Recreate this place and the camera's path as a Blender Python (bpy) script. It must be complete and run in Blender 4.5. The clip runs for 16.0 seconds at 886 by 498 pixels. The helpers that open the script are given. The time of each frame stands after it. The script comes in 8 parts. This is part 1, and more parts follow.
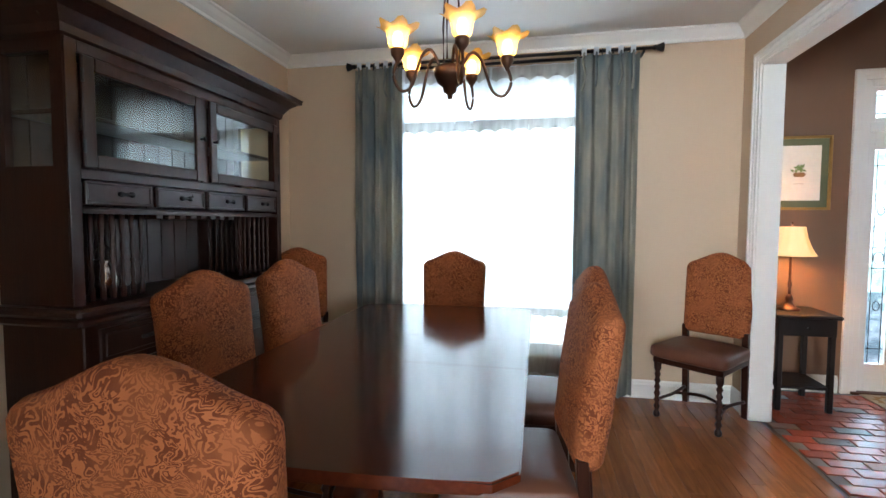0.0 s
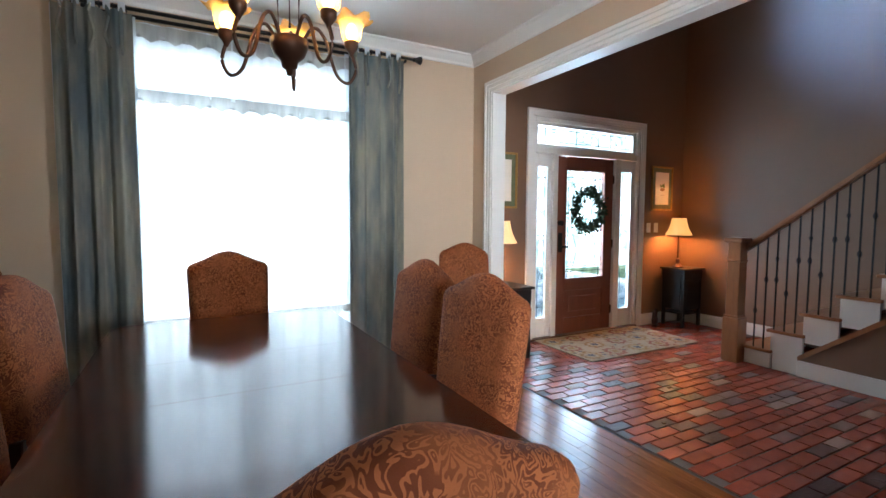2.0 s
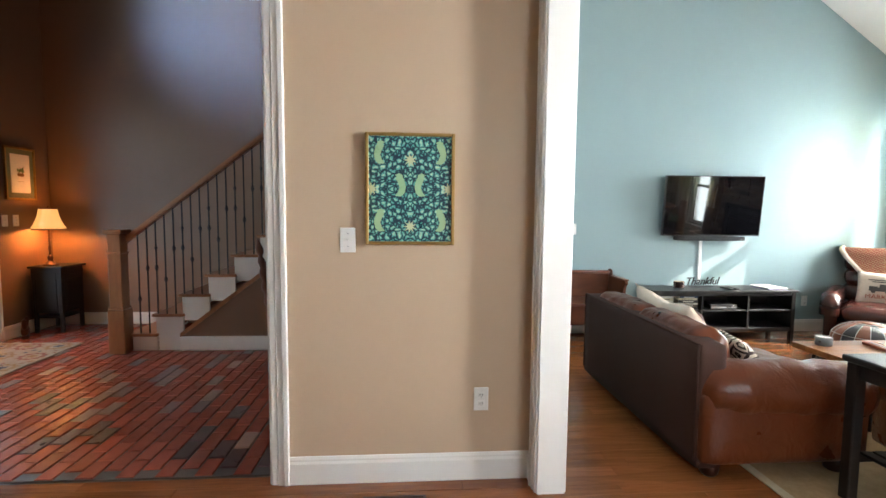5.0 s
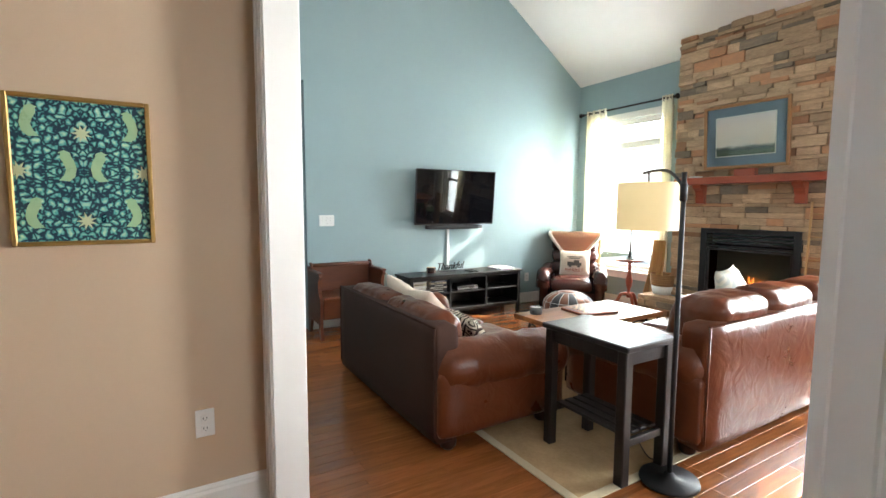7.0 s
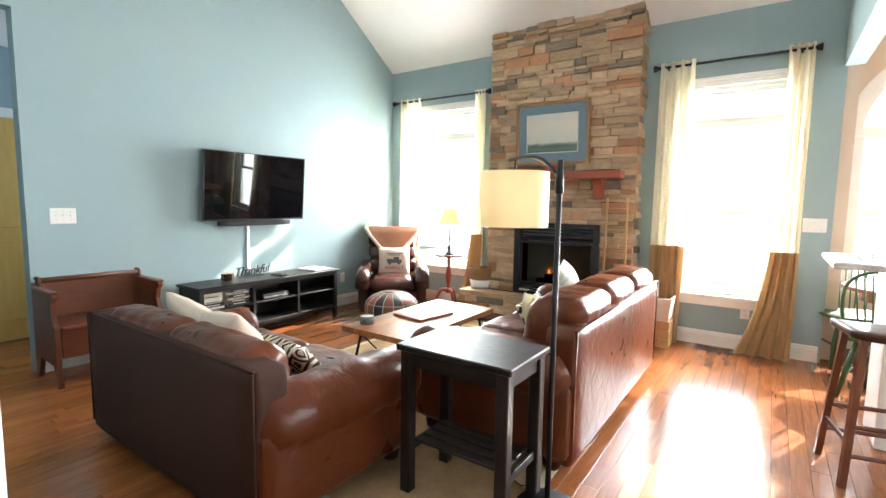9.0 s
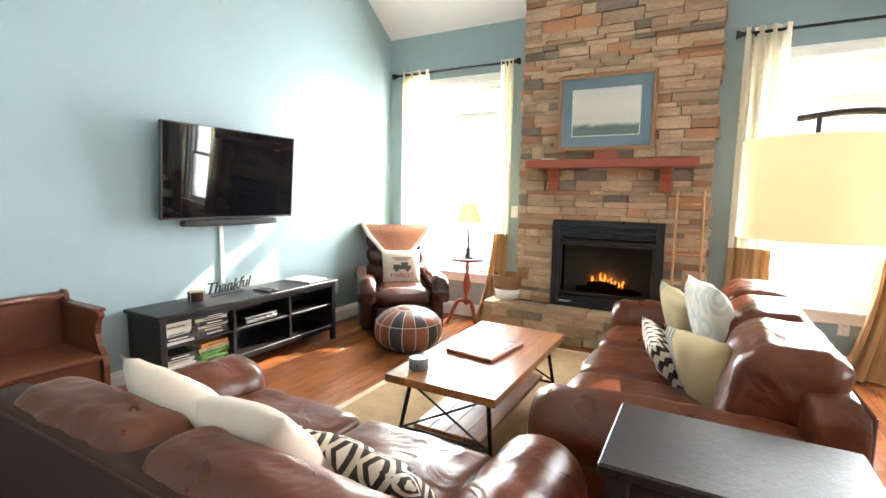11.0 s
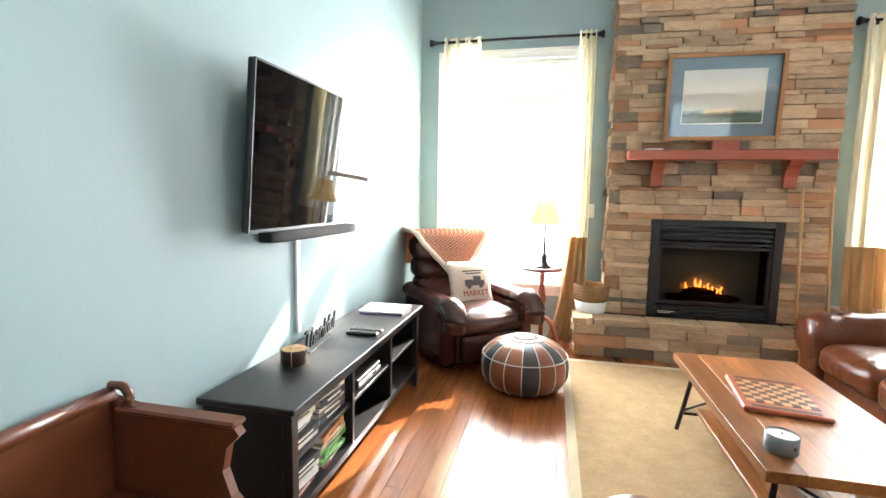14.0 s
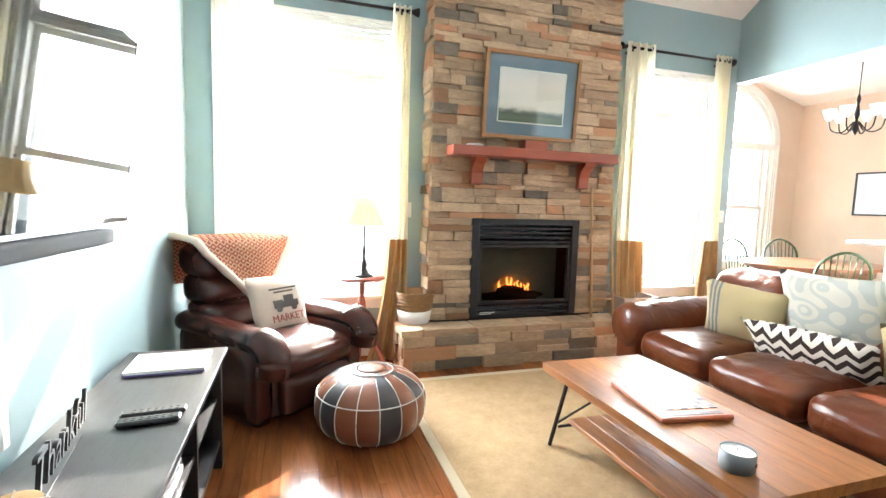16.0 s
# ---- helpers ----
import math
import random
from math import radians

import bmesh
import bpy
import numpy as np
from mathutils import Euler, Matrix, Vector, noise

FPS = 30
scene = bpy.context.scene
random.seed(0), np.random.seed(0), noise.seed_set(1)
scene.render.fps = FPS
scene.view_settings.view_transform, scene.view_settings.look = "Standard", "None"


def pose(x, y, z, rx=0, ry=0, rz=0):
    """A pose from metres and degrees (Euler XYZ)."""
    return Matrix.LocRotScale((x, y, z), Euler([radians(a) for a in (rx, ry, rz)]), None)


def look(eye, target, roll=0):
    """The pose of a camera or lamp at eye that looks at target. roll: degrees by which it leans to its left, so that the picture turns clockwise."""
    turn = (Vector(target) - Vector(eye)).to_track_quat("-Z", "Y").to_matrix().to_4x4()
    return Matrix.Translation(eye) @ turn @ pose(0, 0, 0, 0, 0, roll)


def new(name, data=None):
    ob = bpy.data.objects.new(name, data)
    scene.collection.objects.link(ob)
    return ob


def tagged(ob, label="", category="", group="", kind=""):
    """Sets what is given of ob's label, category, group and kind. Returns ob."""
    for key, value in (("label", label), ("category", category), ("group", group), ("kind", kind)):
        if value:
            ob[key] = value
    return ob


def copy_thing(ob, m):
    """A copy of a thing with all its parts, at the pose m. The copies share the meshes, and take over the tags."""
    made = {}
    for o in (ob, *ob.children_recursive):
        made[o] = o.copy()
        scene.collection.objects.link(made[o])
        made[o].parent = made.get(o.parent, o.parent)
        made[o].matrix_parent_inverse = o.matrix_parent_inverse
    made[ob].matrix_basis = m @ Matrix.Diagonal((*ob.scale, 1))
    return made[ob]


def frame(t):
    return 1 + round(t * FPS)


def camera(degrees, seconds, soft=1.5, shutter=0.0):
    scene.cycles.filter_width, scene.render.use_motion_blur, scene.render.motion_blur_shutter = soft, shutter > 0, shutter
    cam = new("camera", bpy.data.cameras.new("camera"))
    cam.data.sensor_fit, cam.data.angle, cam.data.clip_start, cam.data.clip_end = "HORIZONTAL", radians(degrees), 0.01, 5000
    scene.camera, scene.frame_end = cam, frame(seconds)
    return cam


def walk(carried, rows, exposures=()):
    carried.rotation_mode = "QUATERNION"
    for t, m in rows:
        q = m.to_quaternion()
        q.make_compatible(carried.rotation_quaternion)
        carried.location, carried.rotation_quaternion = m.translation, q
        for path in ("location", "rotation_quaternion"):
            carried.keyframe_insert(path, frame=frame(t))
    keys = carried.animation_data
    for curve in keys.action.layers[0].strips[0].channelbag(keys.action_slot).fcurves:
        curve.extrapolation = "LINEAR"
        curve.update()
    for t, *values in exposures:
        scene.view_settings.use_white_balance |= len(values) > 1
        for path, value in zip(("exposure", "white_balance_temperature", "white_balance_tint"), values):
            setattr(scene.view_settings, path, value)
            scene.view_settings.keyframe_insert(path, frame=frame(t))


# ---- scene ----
cam = camera(86.5, 16.0)
PATH = [
    (0, (0.335, 0.303, 1.348), (-0.058, 2.261, 1.235), 0.2),
    (0.5, (0.165, 0.24, 1.342), (0.01, 2.231, 1.228), 0.1),
    (1, (-0.041, 0.298, 1.342), (0.116, 2.288, 1.221), 0.0),
    (1.5, (-0.292, 0.399, 1.35), (0.259, 2.318, 1.227), -0.2),
    (2, (-0.468, 0.496, 1.352), (0.476, 2.255, 1.22), 0.3),
    (2.5, (-0.506, 0.552, 1.381), (0.836, 2.028, 1.236), 0.6),
    (3, (-0.609, 0.509, 1.374), (1.062, 1.601, 1.24), 0.7),
    (3.5, (-0.614, 0.506, 1.368), (1.258, 1.199, 1.237), 0.4),
    (4, (-0.579, 0.472, 1.353), (1.381, 0.853, 1.223), 0.45),
    (4.5, (-0.548, 0.432, 1.361), (1.444, 0.535, 1.216), 0.45),
    (5, (-0.538, 0.355, 1.361), (1.45, 0.212, 1.208), 0.5),
    (5.2, (-0.532, 0.32, 1.355), (1.446, 0.075, 1.204), 0.7),
    (7.3, (-0.37, 0.107, 1.355), (1.267, -1.028, 1.173), 0.5),
    (7.5, (-0.32, 0.11, 1.351), (1.262, -1.1, 1.171), 0.7),
    (8, (-0.173, 0.115, 1.354), (1.25, -1.279, 1.168), 0.6),
    (8.5, (-0.02, -0.001, 1.348), (1.246, -1.537, 1.158), 1.1),
    (8.7, (0.052, -0.058, 1.345), (1.262, -1.638, 1.152), 1.0),
    (10.8, (1.237, -0.558, 1.33), (2.192, -2.301, 1.109), 1.3),
    (11, (1.354, -0.608, 1.328), (2.312, -2.35, 1.105), 1.1),
    (11.5, (1.674, -0.73, 1.329), (2.627, -2.473, 1.096), 1.0),
    (12, (2.04, -0.774, 1.318), (2.97, -2.529, 1.083), 0.9),
    (12.5, (2.384, -0.801, 1.314), (3.293, -2.567, 1.075), 0.8),
    (13, (2.749, -0.808, 1.295), (3.573, -2.616, 1.068), 0.5),
    (13.5, (3.078, -0.81, 1.288), (3.741, -2.683, 1.06), 0.9),
    (14, (3.408, -0.859, 1.289), (3.853, -2.796, 1.066), 1.0),
    (14.5, (3.683, -1.0, 1.287), (3.901, -2.976, 1.067), 1.3),
    (15, (3.844, -1.2, 1.269), (3.837, -3.189, 1.061), 1.3),
    (15.5, (3.9, -1.395, 1.252), (3.637, -3.367, 1.051), 1.4),
    (16, (3.937, -1.563, 1.242), (3.338, -3.461, 1.048), 1.7),
]
EXPOSURES = [(0, 1.70, 6000, 10), (1.5, 1.74, 5850, 10), (3, 1.72, 5950, 10), (5, 1.68, 6350, 11), (7.5, 1.58, 6500, 12), (8.5, 1.75, 6550, 13), (11, 2.06, 6650, 15), (12.5, 2.06, 6650, 15), (16, 2.28, 6400, 14)]
walk(cam, [(t, look(eye, target, roll)) for t, eye, target, roll in PATH], EXPOSURES)

# ---- light ----
world = bpy.data.worlds.new("world")
scene.world = world
world.use_nodes = True
SUN_DIR = Vector((0.30, 0.84, -0.57)).normalized()
sky = world.node_tree.nodes.new("ShaderNodeTexSky")
sky.sky_type = "NISHITA"
sky.sun_disc = False
sky.sun_elevation = math.asin(-SUN_DIR.z)
sky.sun_rotation = math.atan2(-SUN_DIR.x, -SUN_DIR.y)
world.node_tree.links.new(sky.outputs[0], world.node_tree.nodes["Background"].inputs[0])
world.node_tree.nodes["Background"].inputs[1].default_value = 0.15


def lamp(name, kind, m, energy, color, **extra):
    data = bpy.data.lights.new(name, kind)
    data.energy, data.color = energy, color
    for key, value in extra.items():
        if key == "size":
            data.size = value
        elif key == "size_y":
            data.shape, data.size_y = "RECTANGLE", value
        elif key == "angle":
            data.angle = value
        elif key == "radius":
            data.shadow_soft_size = value
        elif key == "spread":
            data.spread = value
    ob = new(name, data)
    ob.matrix_world = m
    return ob


lamp("sun", "SUN", look((0, 0, 0), SUN_DIR), 5.0, (1.0, 0.93, 0.82), angle=radians(0.5))
DAY = (0.91, 0.965, 1.0)
# skylight standing in the window openings
lamp("dining_window_light", "AREA", look((-0.08, 4.38, 1.35), (-0.08, 0, 1.2)), 36, (0.93, 0.97, 1.0), size=1.7, size_y=2.3)
lamp("door_light", "AREA", look((3.6, 4.95, 1.3), (3.6, 0, 1.0)), 72, (0.80, 0.90, 1.0), size=1.5, size_y=2.2)
lamp("foyer_high_window_light", "AREA", look((3.4, 4.75, 3.9), (5.3, 2.0, 3.6)), 14, (0.27, 0.50, 1.0), size=0.9, size_y=0.8, spread=radians(50))
lamp("living_window_light", "AREA", look((3.83, -5.5, 1.55), (3.6, 0, 1.1)), 115, DAY, size=1.1, size_y=2.0)
lamp("living_window_light", "AREA", look((0.5, -5.5, 1.5), (0.8, 0, 1.1)), 88, DAY, size=1.1, size_y=2.0)
lamp("breakfast_window_light", "AREA", look((-1.35, -6.25, 1.6), (-0.1, -3, 1.3)), 62, DAY, size=1.3, size_y=2.0, spread=radians(75))
# fill added from the west: the kitchen window is unseen, only assumed
lamp("kitchen_fill_light", "AREA", look((-3.9, -2.2, 1.7), (0.5, -3.2, 0.9)), 24, DAY, size=2.2, size_y=1.6)
# hall has no window opening: fill lamp added to brighten its blue walls
lamp("hall_fill_light", "AREA", look((5.3, -2.38, 1.6), (5.3, 0, 1.4)), 5, (0.6, 0.78, 1.0), size=0.8, size_y=1.2)

# ---- materials ----
def node(nt, kind, **values):
    n = nt.nodes.new(kind)
    for key, value in values.items():
        n.inputs[key.replace("_", " ")].default_value = value
    return n


def surf(name, c1, c2=None, scale=6.0, rough=0.5, bump=0.0, bump_scale=None, stretch=(1, 1, 1), metal=0.0, detail=4.0,
         rough_var=0.1, spec=0.5, coat=0.0, per_object=0.0, distort=0.0, sheen=0.0, sub=0.0):
    """A plain surface: two colours mixed by noise at two scales, uneven gloss, fine relief."""
    m = bpy.data.materials.new(name)
    m.use_nodes = True
    nt = m.node_tree
    L = nt.links.new
    b = nt.nodes["Principled BSDF"]
    tc = node(nt, "ShaderNodeTexCoord")
    mp = node(nt, "ShaderNodeMapping", Scale=stretch)
    L(tc.outputs["Object"], mp.inputs[0])
    vec = mp.outputs[0]
    if per_object:
        info = node(nt, "ShaderNodeObjectInfo")
        mul = nt.nodes.new("ShaderNodeVectorMath")
        mul.operation = "SCALE"
        mul.inputs[0].default_value = (17.0, 29.0, 41.0)
        L(info.outputs["Random"], mul.inputs["Scale"])
        add = nt.nodes.new("ShaderNodeVectorMath")
        L(vec, add.inputs[0])
        L(mul.outputs[0], add.inputs[1])
        vec = add.outputs[0]
    n1 = node(nt, "ShaderNodeTexNoise", Scale=scale, Detail=detail, Roughness=0.6, Distortion=distort)
    L(vec, n1.inputs["Vector"])
    n2 = node(nt, "ShaderNodeTexNoise", Scale=scale * 0.17, Detail=2.0)
    L(vec, n2.inputs["Vector"])
    mixf = nt.nodes.new("ShaderNodeMath")
    mixf.operation = "MULTIPLY_ADD"
    mixf.inputs[1].default_value = 0.6
    mixf.inputs[2].default_value = -0.05
    L(n1.outputs[0], mixf.inputs[0])
    ad = nt.nodes.new("ShaderNodeMath")
    ad.operation = "MULTIPLY_ADD"
    ad.inputs[1].default_value = 0.5
    L(n2.outputs[0], ad.inputs[0])
    L(mixf.outputs[0], ad.inputs[2])
    ramp = node(nt, "ShaderNodeValToRGB")
    ramp.color_ramp.elements[0].position, ramp.color_ramp.elements[1].position = 0.3, 0.72
    c2 = c2 or tuple(v * 0.88 for v in c1)
    ramp.color_ramp.elements[0].color, ramp.color_ramp.elements[1].color = (*c2, 1), (*c1, 1)
    L(ad.outputs[0], ramp.inputs[0])
    col = ramp.outputs[0]
    if per_object:
        hsv = node(nt, "ShaderNodeHueSaturation")
        mr = node(nt, "ShaderNodeMapRange", To_Min=1 - per_object, To_Max=1 + per_object)
        L(info.outputs["Random"], mr.inputs[0])
        L(mr.outputs[0], hsv.inputs["Value"])
        L(col, hsv.inputs["Color"])
        col = hsv.outputs[0]
    L(col, b.inputs["Base Color"])
    rr = node(nt, "ShaderNodeMapRange", To_Min=max(0.02, rough - rough_var), To_Max=min(1, rough + rough_var))
    L(n1.outputs[0], rr.inputs[0])
    L(rr.outputs[0], b.inputs["Roughness"])
    b.inputs["Metallic"].default_value = metal
    b.inputs["Specular IOR Level"].default_value = spec
    b.inputs["Coat Weight"].default_value = coat
    b.inputs["Coat Roughness"].default_value = 0.15
    b.inputs["Sheen Weight"].default_value = sheen
    if bump:
        n3 = node(nt, "ShaderNodeTexNoise", Scale=bump_scale or scale * 3, Detail=6.0, Roughness=0.65)
        L(vec, n3.inputs["Vector"])
        bp = node(nt, "ShaderNodeBump", Strength=min(1.0, bump), Distance=0.004)
        L(n3.outputs[0], bp.inputs["Height"])
        L(bp.outputs[0], b.inputs["Normal"])
    return m


def bsdf(m):
    return m.node_tree.nodes["Principled BSDF"]


def glow(name, color, strength, base=(0.8, 0.7, 0.5)):
    """A lit lampshade or flame: gives off light by itself."""
    m = surf(name, base, rough=0.7)
    bsdf(m).inputs["Emission Color"].default_value = (*color, 1)
    bsdf(m).inputs["Emission Strength"].default_value = strength
    return m


def glass(name, tint=(0.95, 0.98, 0.97), rough=0.02, gloss=0.05):
    m = bpy.data.materials.new(name)
    m.use_nodes = True
    nt = m.node_tree
    out = nt.nodes["Material Output"]
    nt.nodes.remove(nt.nodes["Principled BSDF"])
    tr = nt.nodes.new("ShaderNodeBsdfTransparent")
    tr.inputs[0].default_value = (*tint, 1)
    gl = nt.nodes.new("ShaderNodeBsdfGlossy")
    gl.inputs["Roughness"].default_value = rough
    lw = nt.nodes.new("ShaderNodeLayerWeight")
    lw.inputs[0].default_value = 0.5
    pw = nt.nodes.new("ShaderNodeMath")
    pw.operation = "POWER"
    pw.inputs[1].default_value = 4.0
    nt.links.new(lw.outputs["Facing"], pw.inputs[0])
    mr = node(nt, "ShaderNodeMapRange", To_Min=gloss, To_Max=0.5)
    nt.links.new(pw.outputs[0], mr.inputs[0])
    mx = nt.nodes.new("ShaderNodeMixShader")
    nt.links.new(mr.outputs[0], mx.inputs[0])
    nt.links.new(tr.outputs[0], mx.inputs[1])
    nt.links.new(gl.outputs[0], mx.inputs[2])
    nt.links.new(mx.outputs[0], out.inputs[0])
    return m


def cloth(name, color, thin=0.5, c2=None, weave=900.0, see=0.0, stretch=(3, 3, 0.6)):
    """Woven cloth that lets part of the light through; see: share of open weave."""
    m = bpy.data.materials.new(name)
    m.use_nodes = True
    nt = m.node_tree
    L = nt.links.new
    out = nt.nodes["Material Output"]
    nt.nodes.remove(nt.nodes["Principled BSDF"])
    tc = node(nt, "ShaderNodeTexCoord")
    n = node(nt, "ShaderNodeTexNoise", Scale=7.0, Detail=5.0)
    mp = node(nt, "ShaderNodeMapping", Scale=stretch)
    L(tc.outputs["Object"], mp.inputs[0])
    L(mp.outputs[0], n.inputs["Vector"])
    ramp = node(nt, "ShaderNodeValToRGB")
    c2 = c2 or tuple(v * 0.8 for v in color)
    ramp.color_ramp.elements[0].color, ramp.color_ramp.elements[1].color = (*c2, 1), (*color, 1)
    ramp.color_ramp.elements[0].position, ramp.color_ramp.elements[1].position = 0.35, 0.65
    L(n.outputs[0], ramp.inputs[0])
    d = nt.nodes.new("ShaderNodeBsdfDiffuse")
    t = nt.nodes.new("ShaderNodeBsdfTranslucent")
    L(ramp.outputs[0], d.inputs[0])
    L(ramp.outputs[0], t.inputs[0])
    fine = node(nt, "ShaderNodeTexNoise", Scale=weave, Detail=1.0)
    L(tc.outputs["Object"], fine.inputs["Vector"])
    bp = node(nt, "ShaderNodeBump", Strength=0.15, Distance=0.001)
    L(fine.outputs[0], bp.inputs["Height"])
    L(bp.outputs[0], d.inputs["Normal"])
    mx = nt.nodes.new("ShaderNodeMixShader")
    mx.inputs[0].default_value = thin
    L(d.outputs[0], mx.inputs[1])
    L(t.outputs[0], mx.inputs[2])
    last = mx
    if see:
        tr = nt.nodes.new("ShaderNodeBsdfTransparent")
        last = nt.nodes.new("ShaderNodeMixShader")
        last.inputs[0].default_value = see
        L(mx.outputs[0], last.inputs[1])
        L(tr.outputs[0], last.inputs[2])
    L(last.outputs[0], out.inputs[0])
    return m


def damask(name, c1, c2, scale=14.0, rough=0.75):
    """Patterned chenille: swirling scrolls in two tones."""
    m = surf(name, c1, c2, scale=30, rough=rough, bump=0.5, bump_scale=350, spec=0.15)
    nt = m.node_tree
    L = nt.links.new
    tc = node(nt, "ShaderNodeTexCoord")
    warp = node(nt, "ShaderNodeTexNoise", Scale=scale * 0.45, Detail=1.5, Distortion=1.2)
    L(tc.outputs["Object"], warp.inputs["Vector"])
    add = nt.nodes.new("ShaderNodeMixRGB")
    add.blend_type = "LINEAR_LIGHT"
    add.inputs[0].default_value = 0.055
    L(tc.outputs["Object"], add.inputs[1])
    L(warp.outputs["Color"], add.inputs[2])
    vor = node(nt, "ShaderNodeTexVoronoi", Scale=scale)
    vor.feature = "SMOOTH_F1"
    L(add.outputs[0], vor.inputs["Vector"])
    sine = nt.nodes.new("ShaderNodeMath")
    sine.operation = "MULTIPLY"
    sine.inputs[1].default_value = 26.0
    L(vor.outputs["Distance"], sine.inputs[0])
    s2 = nt.nodes.new("ShaderNodeMath")
    s2.operation = "SINE"
    L(sine.outputs[0], s2.inputs[0])
    r = node(nt, "ShaderNodeValToRGB")
    r.color_ramp.elements[0].position, r.color_ramp.elements[1].position = 0.42, 0.6
    r.color_ramp.elements[0].color, r.color_ramp.elements[1].color = (*c2, 1), (*c1, 1)
    mr = node(nt, "ShaderNodeMapRange", From_Min=-1.0, From_Max=1.0)
    L(s2.outputs[0], mr.inputs[0])
    L(mr.outputs[0], r.inputs[0])
    worn = node(nt, "ShaderNodeTexNoise", Scale=9.0, Detail=3.0)
    L(tc.outputs["Object"], worn.inputs["Vector"])
    wr = node(nt, "ShaderNodeMapRange", From_Min=0.46, From_Max=0.74)
    L(worn.outputs[0], wr.inputs[0])
    mx = nt.nodes.new("ShaderNodeMixRGB")
    mx.inputs[2].default_value = (*[a * 0.75 + b_ * 0.25 for a, b_ in zip(c1, c2)], 1)
    L(wr.outputs[0], mx.inputs[0])
    L(r.outputs[0], mx.inputs[1])
    L(mx.outputs[0], bsdf(m).inputs["Base Color"])
    return m


M = {}
M["tan"] = surf("tan_wall_paint", (0.565, 0.420, 0.285), (0.535, 0.396, 0.267), scale=3, rough=0.55, bump=0.12, bump_scale=160)
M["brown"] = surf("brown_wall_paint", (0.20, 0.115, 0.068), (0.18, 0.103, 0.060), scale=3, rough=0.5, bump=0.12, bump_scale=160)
M["blue"] = surf("blue_wall_paint", (0.297, 0.392, 0.400), (0.277, 0.368, 0.378), scale=3, rough=0.52, spec=0.35, bump=0.1, bump_scale=160)
M["peach"] = surf("peach_wall_paint", (0.72, 0.56, 0.43), scale=3, rough=0.55, bump=0.1, bump_scale=160)
M["white"] = surf("white_trim_paint", (0.80, 0.78, 0.73), (0.76, 0.74, 0.69), scale=8, rough=0.35, bump=0.02, bump_scale=80)
M["ceiling"] = surf("ceiling_paint", (0.80, 0.78, 0.74), (0.77, 0.75, 0.71), scale=4, rough=0.8, bump=0.2, bump_scale=220)
M["darkwood"] = surf("dark_stained_wood", (0.040, 0.011, 0.005), (0.015, 0.0045, 0.003), scale=5, rough=0.32, bump=0.2, stretch=(6, 6, 0.7), spec=0.25)
M["tablewood"] = surf("mahogany_table_top", (0.085, 0.018, 0.007), (0.042, 0.009, 0.004), scale=6, rough=0.125, rough_var=0.03, bump=0.02, stretch=(7, 0.6, 7), coat=0.0)
M["black_wood"] = surf("black_painted_wood", (0.012, 0.011, 0.011), (0.007, 0.006, 0.006), scale=8, rough=0.38, bump=0.25, stretch=(7, 0.8, 7))
M["espresso"] = surf("espresso_wood", (0.016, 0.011, 0.009), (0.009, 0.006, 0.005), scale=7, rough=0.46, spec=0.35, bump=0.25, stretch=(4, 4, 1))
M["benchwood"] = surf("bench_cherry_wood", (0.15, 0.040, 0.013), (0.08, 0.021, 0.008), scale=5, rough=0.35, bump=0.2, stretch=(6, 1, 6), distort=0.5)
M["redwood"] = surf("red_mantel_wood", (0.33, 0.075, 0.035), (0.24, 0.05, 0.024), scale=6, rough=0.4, bump=0.15, stretch=(1, 6, 6))
M["pine"] = surf("coffee_table_wood", (0.41, 0.165, 0.054), (0.15, 0.055, 0.018), scale=6, spec=0.3, rough=0.35, bump=0.3, stretch=(7, 0.8, 7), distort=0.8, per_object=0.2)
M["oakrail"] = surf("oak_rail", (0.36, 0.155, 0.06), (0.25, 0.10, 0.038), scale=6, rough=0.35, bump=0.15, stretch=(5, 5, 1.2))
M["doorwood"] = surf("front_door_wood", (0.27, 0.085, 0.042), (0.19, 0.056, 0.028), scale=5, rough=0.4, bump=0.2, stretch=(7, 7, 0.7))
M["leather"] = surf("brown_leather", (0.130, 0.031, 0.009), (0.088, 0.021, 0.007), scale=5, rough=0.30, rough_var=0.08, bump=0.10, bump_scale=120, spec=0.35, distort=0.6)
def creased(m, scale=10.0, strength=0.3):
    """Adds broad soft creases under the fine grain."""
    nt = m.node_tree
    tc = node(nt, "ShaderNodeTexCoord")
    n = node(nt, "ShaderNodeTexNoise", Scale=scale, Detail=3.0, Roughness=0.5, Distortion=1.6)
    nt.links.new(tc.outputs["Object"], n.inputs["Vector"])
    b2 = node(nt, "ShaderNodeBump", Strength=strength, Distance=0.02)
    nt.links.new(n.outputs[0], b2.inputs["Height"])
    first = [k for k in nt.nodes if k.type == "BUMP" and k != b2][0]
    nt.links.new(b2.outputs[0], first.inputs["Normal"])
    return m


creased(M["leather"], 7.0, 0.34)
M["leather_dark"] = surf("dark_leather", (0.058, 0.016, 0.010), (0.040, 0.011, 0.008), scale=5, rough=0.24, bump=0.2, bump_scale=140)
M["leather_back"] = surf("sofa_back_cloth", (0.060, 0.026, 0.017), (0.036, 0.015, 0.011), scale=5, rough=0.75, bump=0.4, bump_scale=260, spec=0.2)
M["seat_leather"] = surf("seat_leather", (0.13, 0.05, 0.027), (0.085, 0.03, 0.017), scale=6, rough=0.4, bump=0.3, bump_scale=200)
M["chenille"] = damask("patterned_chenille", (0.36, 0.116, 0.040), (0.14, 0.033, 0.012), scale=42.0)
